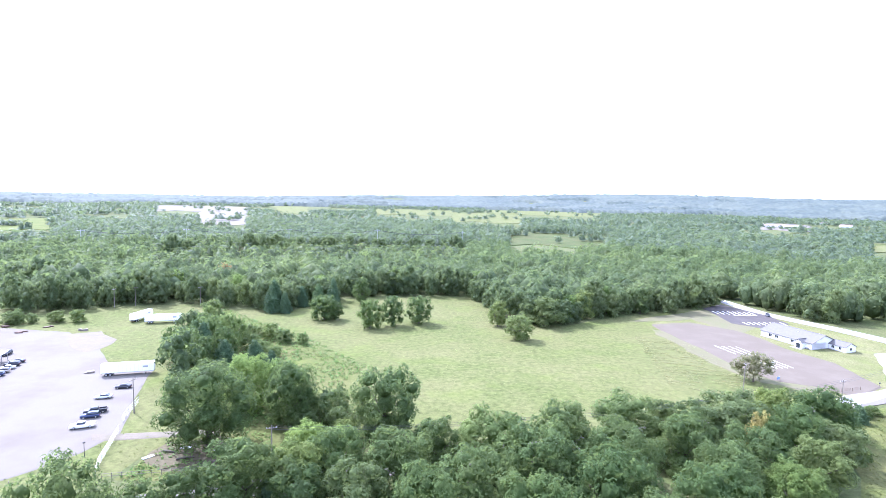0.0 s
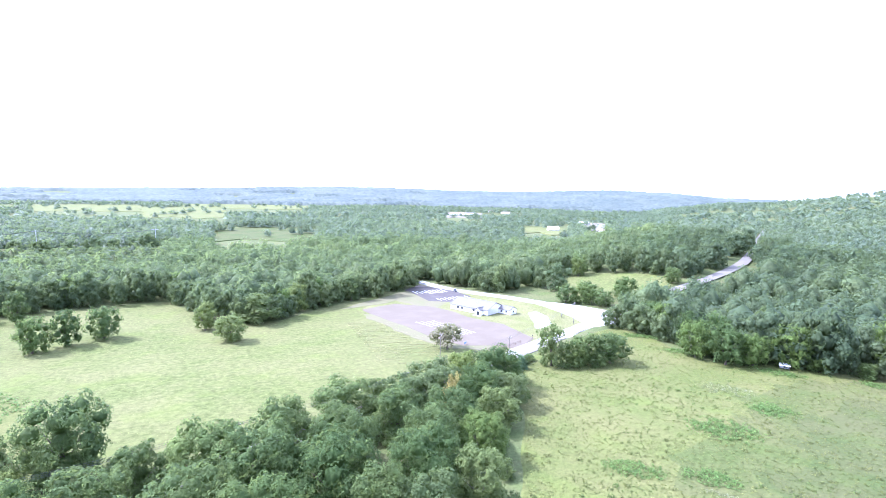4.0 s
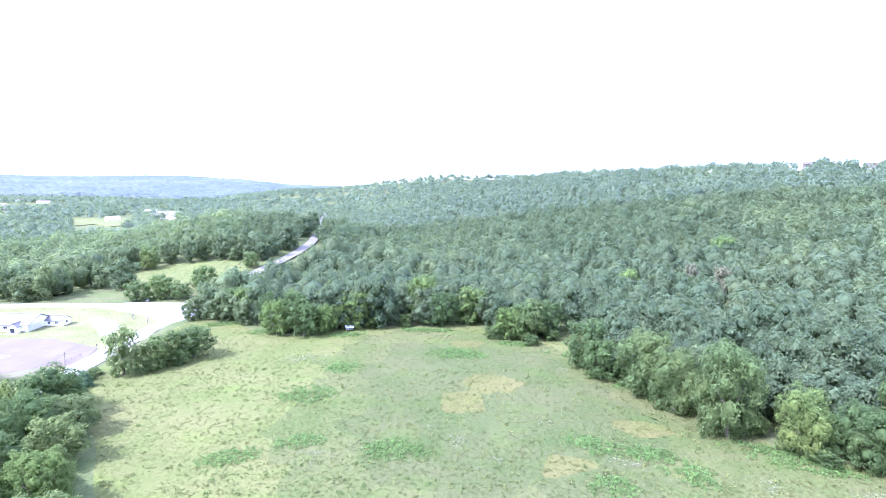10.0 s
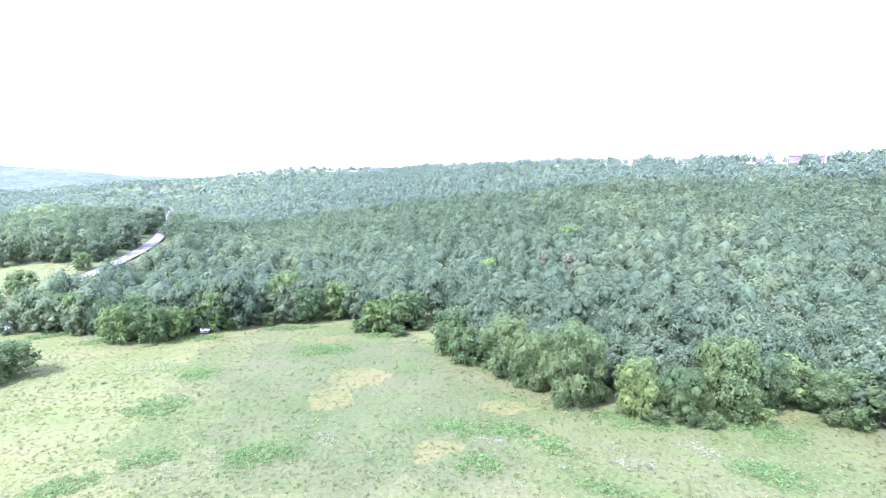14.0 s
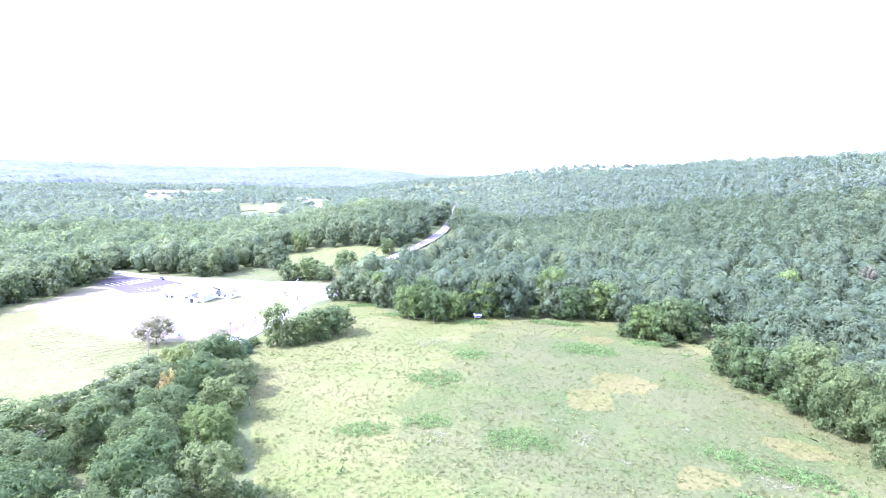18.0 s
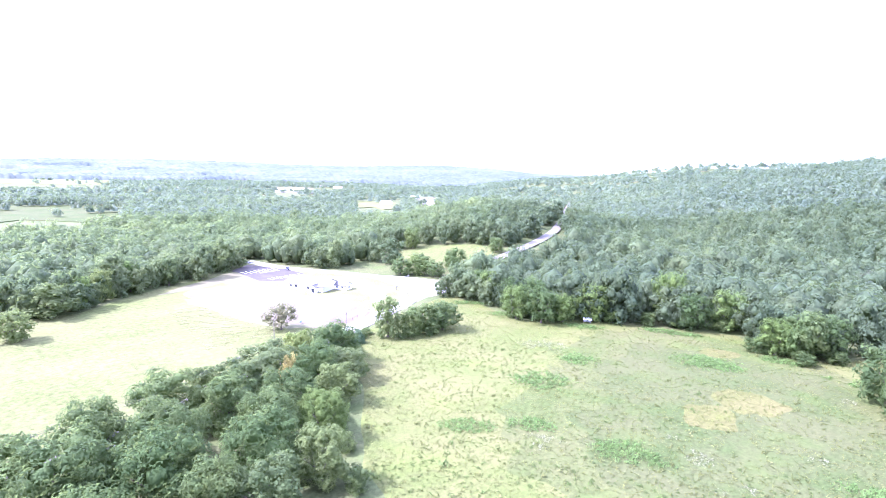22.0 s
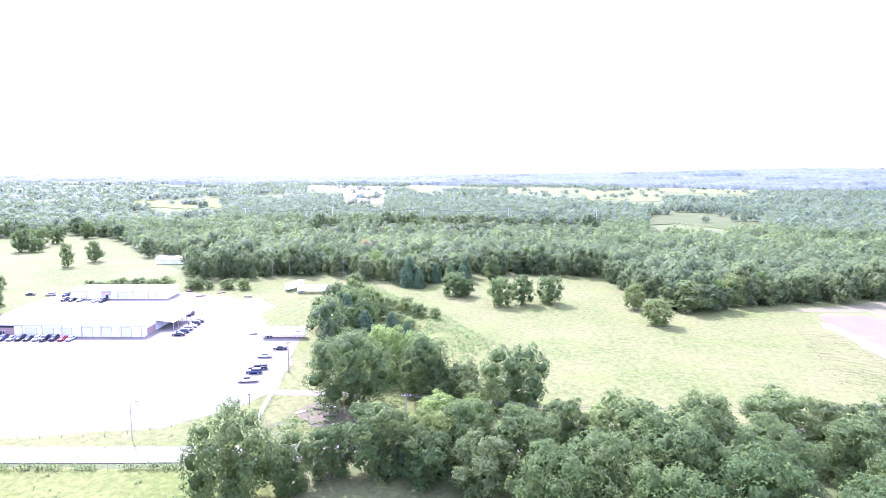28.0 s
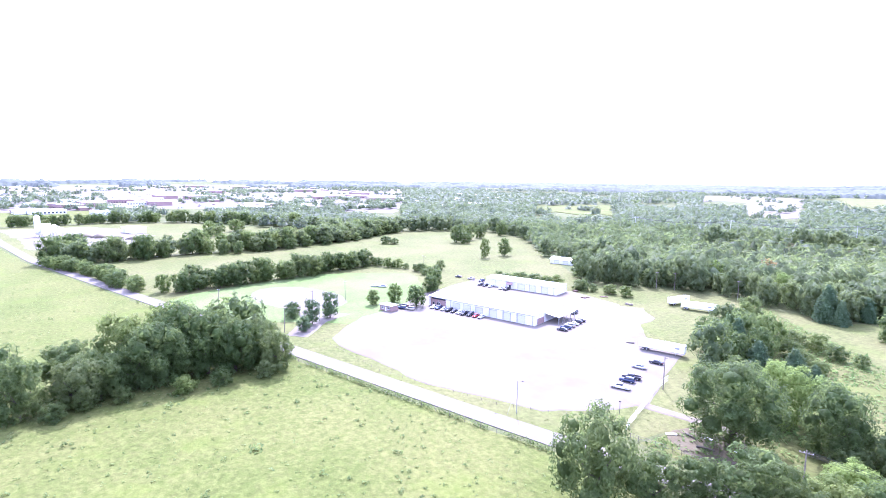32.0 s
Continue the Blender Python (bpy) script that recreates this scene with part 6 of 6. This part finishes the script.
fence("chain_link_fence", [(-76, 114), (-78, 118), (-84.1, 136.3)], 3, 2.0, STEEL, "grey chain-link fence on steel posts", (0.99, 0.5), 9)
fence("chain_link_fence", [(-86.5, 142), (-87.6, 145.1), (-90, 156)], 3, 2.0, STEEL, "grey chain-link fence beside weeds", (0.99, 0.5), 9)
fence("picket_fence", [(-74, 113), (-62, 115.5), (-50, 118)], 2.2, 1.3, TIMBER, "low weathered fence under the oak", (0.9, 0.45), 0, 0.06)
fence("pasture_fence", [(-300, 33), (-235, 50), (-164, 69), (-128.8, 78.3), (-99.8, 86.1), (-72, 94)], 5, 1.3, TIMBER, "wire fence on wooden posts along the pasture", (), 3, 0.06)
fence("yard_fence", [(-190, 83.5), (-150, 85), (-108, 99), (-92, 110)], 5, 0.7, TIMBER, "low post edging of the gravel yard", (), 1, 0.06)

sign = thing("roadside_sign", pose(122.3, 189.7, 0.1, 0, 0, 30), "small blue sign board on posts", "sign")
for s in (-0.6, 0.6):
    part("post", tube([(s, 0, 0), (s, 0, 1.3)], [0.05, 0.05], 6), TIMBER, sign)
part("board", box(-0.9, 0.9, -0.04, 0.04, 0.6, 1.5, bevel=0.015), plain("blue_sign_paint", (0.2, 0.28, 0.5)), sign)
board = thing("notice_board", pose(196.7, 211.7, 0.1, 0, 0, 45), "dark notice board on two posts in the lawn", "sign")
for s in (-1.0, 1.0):
    part("post", box(s - 0.08, s + 0.08, -0.08, 0.08, 0, 2.3), TIMBER, board)
face = part("panel", box(-0.92, 0.92, -0.1, 0.1, 0.7, 2.2, bevel=0.03), PLASTIC_DARK, board)
for k in range(3):
    part("text_bar", box(-0.65, 0.65 - 0.2 * k, -0.125, -0.1, 1.85 - k * 0.4, 2.0 - k * 0.4), SIDING, face)
for x, y, turn in ((137.3, 178.9, 20), (142.0, 180.3, 20)):
    g = thing("swing_gate", pose(x, y, 0.15, 0, 0, turn), "rusty steel pipe gate at the entrance", "gate", "entrance gates")
    for s in (0, 4.2):
        part("post", tube([(s, 0, 0), (s, 0, 1.3)], [0.07, 0.07], 7), RUST, g)
    for z in (0.5, 0.85, 1.2):
        part("bar", tube([(0, 0, z), (4.2, 0, z)], [0.035, 0.035], 6), RUST, g)
for x, y in ((199.1, 213.8), (192.3, 198.2), (156, 186)):
    b = thing("mailbox", pose(x, y, 0.1, 0, 0, 30), "dark mailbox on a wooden post", "mailbox", "mailboxes")
    part("post", box(-0.06, 0.06, -0.06, 0.06, 0, 1.1), TIMBER, b)
    part("box", box(-0.3, 0.3, -0.16, 0.16, 1.1, 1.5, bevel=0.05), PLASTIC_DARK, b)

# painted marks of the car park
def mark(x0, y0, x1, y1, w, z, group):
    d = Vector((x1 - x0, y1 - y0))
    m = Matrix.Translation((x0, y0, z + 0.02 + max(zland(x0, y0), zland(x1, y1)))) @ Matrix.Rotation(math.atan2(d.y, d.x), 4, "Z")
    ob = tagged(new("painted_line", bm_mesh("painted_line", box(0, d.length, -w / 2, w / 2, 0, 0.012), PAINT_LINE)), "worn white painted parking line", "road marking", group, "structure")
    ob.matrix_world = m


for k in range(4):
    mark(121.8 + k * 3.0, 235 - 0.3 * k, 124.6 + k * 2.9, 222.5 - 0.3 * k, 0.35, 0.28, "long car park marks")
    mark(128.2 + k * 2.4, 213 + 0.4 * k, 130.6 + k * 2.3, 203.8 + 0.4 * k, 0.35, 0.28, "long car park marks")
for k in range(8):
    mark(158.2 + k * 2.9, 311 - 0.2 * k, 158.2 + k * 2.9, 302.5 - 0.2 * k, 0.5, 0.3, "parking bay lines")
    mark(161 + k * 2.9, 283.5 + 0.1 * k, 161 + k * 2.9, 277 + 0.1 * k, 0.5, 0.3, "parking bay lines")
kerb = tagged(new("kerb", bm_mesh("kerb", box(0, 14, -0.6, 0.6, 0, 0.16, bevel=0.05), CONCRETE)), "pale concrete island between the parking bays", "kerb", kind="structure")
kerb.matrix_world = pose(165, 300, 0.285, 0, 0, 4)

# clutter on the yard
cg2 = np.random.default_rng(5)
for k, (x, y) in enumerate(((-183, 230), (-160, 236), (-178, 240), (-121, 180), (-112, 190), (-200, 244), (-196, 238))):
    bm = bmesh.new()
    for j in range(4):
        w, d, h = cg2.uniform(0.5, 2.0, 3) * (1, 1, 0.4)
        ox, oy = cg2.uniform(-1.2, 1.2, 2)
        box(ox - w / 2, ox + w / 2, oy - d / 2, oy + d / 2, 0, h, bm)
    ob = tagged(new("scrap_pile", bm_mesh("scrap_pile", bm, (RUST, TIMBER)[k % 2])), "low pile of rusty scrap and boards", "scrap pile", "scrap piles")
    ob.matrix_world = pose(x, y, 0.12, 0, 0, 40 * k)
for x, y, turn, L in ((-62, 122, 20, 4), (-67, 126, -10, 3), (-53, 121, 40, 3.5), (-60, 131, 5, 2.6)):
    tagged(new("fallen_log", bm_mesh("fallen_log", tube([(0, 0, 0.25), (L / 2, 0.1, 0.28), (L, 0, 0.24)], [0.3, 0.27, 0.2], 8), BARK)), "pale fallen log in leaf litter", "log", "fallen logs").matrix_world = pose(x, y, 0.1, 0, 0, turn)
for k, (x, y, turn) in enumerate(((-64, 128, 10), (-70, 122, 50), (-55, 127, 80), (-48, 126, 15))):
    tagged(new("pale_board", bm_mesh("pale_board", box(0, 2.6, -0.5, 0.5, 0, 0.12, bevel=0.02), SIDING)), "pale discarded sheet lying under the oak", "board", "discarded boards").matrix_world = pose(x, y, 0.16, 0, 0, turn)
tank = thing("concrete_edging", pose(-112, 184, 0.17, 0, 0, 65), "long pale pipe beside the trailer", "pipe")
part("pipe", tube([(0, 0, 0.2), (13, 0, 0.2)], [0.2, 0.2], 8), CONCRETE, tank)

# ---- grasses and weeds ----
def tufts(name, poly, count, size, lift, mat, label, seed, keep_out=(), patchy=0.0):
    """Upright grass and weed sprays over a field, as one mass."""
    g = np.random.default_rng(seed)
    lo, hi = np.min(poly, 0), np.max(poly, 0)
    x, y = g.uniform(lo[0], hi[0], count * 5), g.uniform(lo[1], hi[1], count * 5)
    a = bearing(x, y)
    ok = inside(poly, x, y) & (a > -132) & (a < 97) & (np.hypot(x, y) > 85) & (g.uniform(0, 1, x.shape) < np.clip(1.5 - np.hypot(x, y) / 330, 0.2, 1))
    if patchy:
        ok &= vnoise(x, y, 14, seed) * 0.6 + vnoise(x, y, 5, seed + 1) * 0.4 > patchy
    for p in keep_out:
        ok &= ~inside(p, x, y)
    i = np.where(ok)[0][:count]
    x, y = x[i], y[i]
    n = len(x)
    s = size * g.lognormal(0, 0.35, n)
    face = unit(n, g) * 0.6 + [0, 0, 0.8]
    face /= np.linalg.norm(face, axis=1, keepdims=True)
    at = np.column_stack([x, y, land(x, y) + 0.08 + s * lift])
    v, t = leaf_cards(at, face, s, g)
    return tagged(new(name, np_mesh(name, v, t, mat)), label, "grass", kind="stuff")


def weed_bed(name, rows, density, size, high, mat, label, seed, category="weeds"):
    """Beds of leafy weeds or flowers: x, y and half sizes across and along the view."""
    g = np.random.default_rng(seed)
    pts = []
    for x, y, a, b in rows:
        n = int(a * b * 3.14 * density)
        q, w = np.sqrt(g.uniform(0, 1, n)) * g.uniform(0.75, 1.2, n), g.uniform(0, 6.28, n)
        d = math.hypot(x, y)
        u, v = q * np.cos(w) * a, q * np.sin(w) * b
        px, py = x + v * x / d + u * y / d, y + v * y / d - u * x / d
        ok = vnoise(px, py, 2.2, seed) + 0.4 * (1 - q) > 0.42
        pts.append(np.column_stack([px, py, np.full(n, 1.0) * (1.15 - 0.6 * q)])[ok])
    pts = np.concatenate(pts)
    n = len(pts)
    s = size * g.lognormal(0, 0.3, n)
    face = unit(n, g) * 0.7 + [0, 0, 0.75]
    face /= np.linalg.norm(face, axis=1, keepdims=True)
    at = np.column_stack([pts[:, :2], 0.1 + pts[:, 2] * high * g.uniform(0.3, 1.0, n)])
    v, t = leaf_cards(at, face, s, g)
    return tagged(new(name, np_mesh(name, v, t, mat)), label, category, kind="stuff")


WORN = field("worn_ground", (0.082, 0.083, 0.026), (0.1, 0.092, 0.034), (0.115, 0.1, 0.045), 0.9, 0.06, 0.66, 0.3, 0.1)
weed_bed("green_weeds", [(102, 82, 7.2, 4.3), (114, 71, 6.5, 4.1), (199, 53, 12, 8), (169, 87, 7, 6), (142, 86, 10, 8), (119, 46, 9.8, 6), (137, 0, 8.3, 5.4), (118, -4, 6, 5.7), (136, -14, 8, 5), (129, -22, 6.5, 5.5), (146, -45, 16, 6), (119, -71, 9.3, 6.4), (143, -80, 14, 5.3), (110, -32, 7.4, 3), (228, 76, 13, 4), (221, 34, 7, 5), (214, 9, 12, 4), (184, -13, 9, 4), (163, -37, 7, 4), (208, 106, 9, 4), (199, 142, 8, 4), (204, 166, 9, 4)], 6.0, 0.32, 0.75, WEED, "beds of bright green leafy weeds in the meadow", 41)
weed_bed("white_flowers", [(127, 34, 3.5, 4.2), (121, 22, 1.9, 1.9), (116, 26, 1.6, 1.5), (146, 13, 2.2, 1.9), (133, 42, 1.8, 1.7), (130, -7, 4.3, 2.4), (130, -38, 2.9, 2.8), (121, -41, 6, 3.9), (129, -59, 7, 4.5), (108, 64, 5.4, 3.7), (194, 12, 2, 2.7), (118, -24, 2.7, 1.6), (110, -12, 3, 1.8), (173, 103, 10, 6)], 4.0, 0.2, 0.7, BLOSSOM, "white wildflower clumps in the meadow", 42, "flowers")
for x, y, a, b in ((172, 33, 9.3, 9.6), (153, 38, 6.6, 8.6), (151, -13, 8.3, 4.9), (215, 53, 5.7, 4.9), (124, 6, 6.2, 4), (154, -94, 4.3, 3.8)):
    d = math.hypot(x, y)
    ring = [(x + b * math.sin(w) * x / d + a * math.cos(w) * y / d, y + b * math.sin(w) * y / d - a * math.cos(w) * x / d) for w in np.arange(0, 6.28, 0.5)]
    sheet("worn_patch", ring[::-1], 0.12, WORN, "thin worn tan ground in the meadow", "ground", 1.2, 3.0, int(x))


def clumps(name, poly, count, each, size, mat, label, seed, patchy=0.4):
    """Bushy weeds: little mounds of leaf sprays, as one mass."""
    g = np.random.default_rng(seed)
    lo, hi = np.min(poly, 0), np.max(poly, 0)
    x, y = g.uniform(lo[0], hi[0], count * 8), g.uniform(lo[1], hi[1], count * 8)
    a = bearing(x, y)
    ok = inside(poly, x, y) & (a > -132) & (a < 97) & (np.hypot(x, y) > 85) & (vnoise(x, y, 24, seed) * 0.55 + vnoise(x, y, 6, seed + 1) * 0.45 > patchy) & (g.uniform(0, 1, x.shape) < np.clip(1.6 - np.hypot(x, y) / 200, 0.08, 1))
    i = np.where(ok)[0][:count]
    big = np.repeat(size * g.lognormal(0, 0.4, len(i)), each)
    n = len(big)
    d = unit(n, g)
    d[:, 2] = np.abs(d[:, 2])
    at = np.column_stack([np.repeat(x[i], each), np.repeat(y[i], each), np.full(n, 0.08)]) + d * big[:, None] * [1, 1, 0.9] * g.uniform(0.5, 1.1, (n, 1))
    face = d + unit(n, g) * 0.6
    face /= np.linalg.norm(face, axis=1, keepdims=True)
    v, t = leaf_cards(at, face, big * 0.5, g)
    return tagged(new(name, np_mesh(name, v, t, mat)), label, "weeds", kind="stuff")


clumps("meadow_clumps", MEADOW_EDGE, 2000, 7, 0.34, WEED_DULL, "dull green bushy weeds dotted over the meadow", 61, 0.52)
clumps("meadow_dry_clumps", MEADOW_EDGE, 2600, 7, 0.4, TUFT, "tan dry grass clumps dotted over the meadow", 62)
clumps("pasture_clumps", PASTURE_EDGE, 2400, 8, 0.5, TUFT_GREEN, "leafy weed clumps dotted over the pasture", 63)
tufts("meadow_tufts", MEADOW_EDGE, 36000, 0.24, 0.5, TUFT, "coarse grass and weed tufts over the meadow", 51, patchy=0.3)
tufts("pasture_tufts", PASTURE_EDGE, 18000, 0.24, 0.45, TUFT_GREEN, "leafy tufts over the lush pasture", 52, patchy=0.42)
tufts("hay_tufts", HAYFIELD, 8000, 0.13, 0.4, TUFT, "short grass tufts over the mown hayfield", 53, patchy=0.35)
tufts("yard_edge_tufts", LEFT_OPEN, 7000, 0.24, 0.4, TUFT, "rough grass tufts round the yard", 54, (GRAVEL_LOT, BACK_LAWN), 0.35)
tufts("strip_tufts", ROUGH_STRIP, 5000, 0.5, 0.5, WEED, "tall weeds between yard and hayfield", 55, patchy=0.35)

# windrows of cut hay beside the car park
hg = np.random.default_rng(8)
rows = []
for k in range(24):
    ox, oy = 80 + k * 0.45, 181 + k * 2.9
    n = 260
    s = hg.uniform(0, 1, n)
    rows.append(np.column_stack([ox + s * 27 + hg.normal(0, 0.2, n), oy - s * 10.2 + hg.normal(0, 0.28, n) + 0.6 * np.sin(s * 9 + k), s])[vnoise(ox + s * 27, oy - s * 10, 4, k) > 0.38])
rows = np.concatenate(rows)
rows = rows[inside(HAYFIELD, rows[:, 0], rows[:, 1])]
face = unit(len(rows), hg) * 0.5 + [0, 0, 1]
face /= np.linalg.norm(face, axis=1, keepdims=True)
v, t = leaf_cards(np.column_stack([rows[:, :2], np.full(len(rows), 0.16)]), face, np.full(len(rows), 0.3), hg)
tagged(new("cut_hay", np_mesh("cut_hay", v, t, STRAW)), "pale windrows of cut hay on the field", "hay", kind="stuff")

# scrub along the pasture fence
sg = np.random.default_rng(9)
line = [(-300, 33), (-235, 50), (-164, 69), (-128.8, 78.3), (-99.8, 86.1), (-72, 94)]
pts = []
for (ax, ay), (bx, by) in zip(line, line[1:]):
    n = int(math.hypot(bx - ax, by - ay) * 16)
    s = sg.uniform(0, 1, n)
    pts.append(np.column_stack([ax + (bx - ax) * s, ay + (by - ay) * s])[vnoise(ax + (bx - ax) * s, ay + (by - ay) * s, 4, 3) > 0.4])
pts = np.concatenate(pts)
pts = pts + sg.normal(0, 0.3, pts.shape)
face = unit(len(pts), sg) + [0, 0, 0.3]
face /= np.linalg.norm(face, axis=1, keepdims=True)
v, t = leaf_cards(np.column_stack([pts, 0.1 + sg.uniform(0, 1.4, len(pts))]), face, np.full(len(pts), 0.32), sg)
tagged(new("fence_scrub", np_mesh("fence_scrub", v, t, LEAF)), "dark scrub growing along the fence", "scrub", kind="stuff")
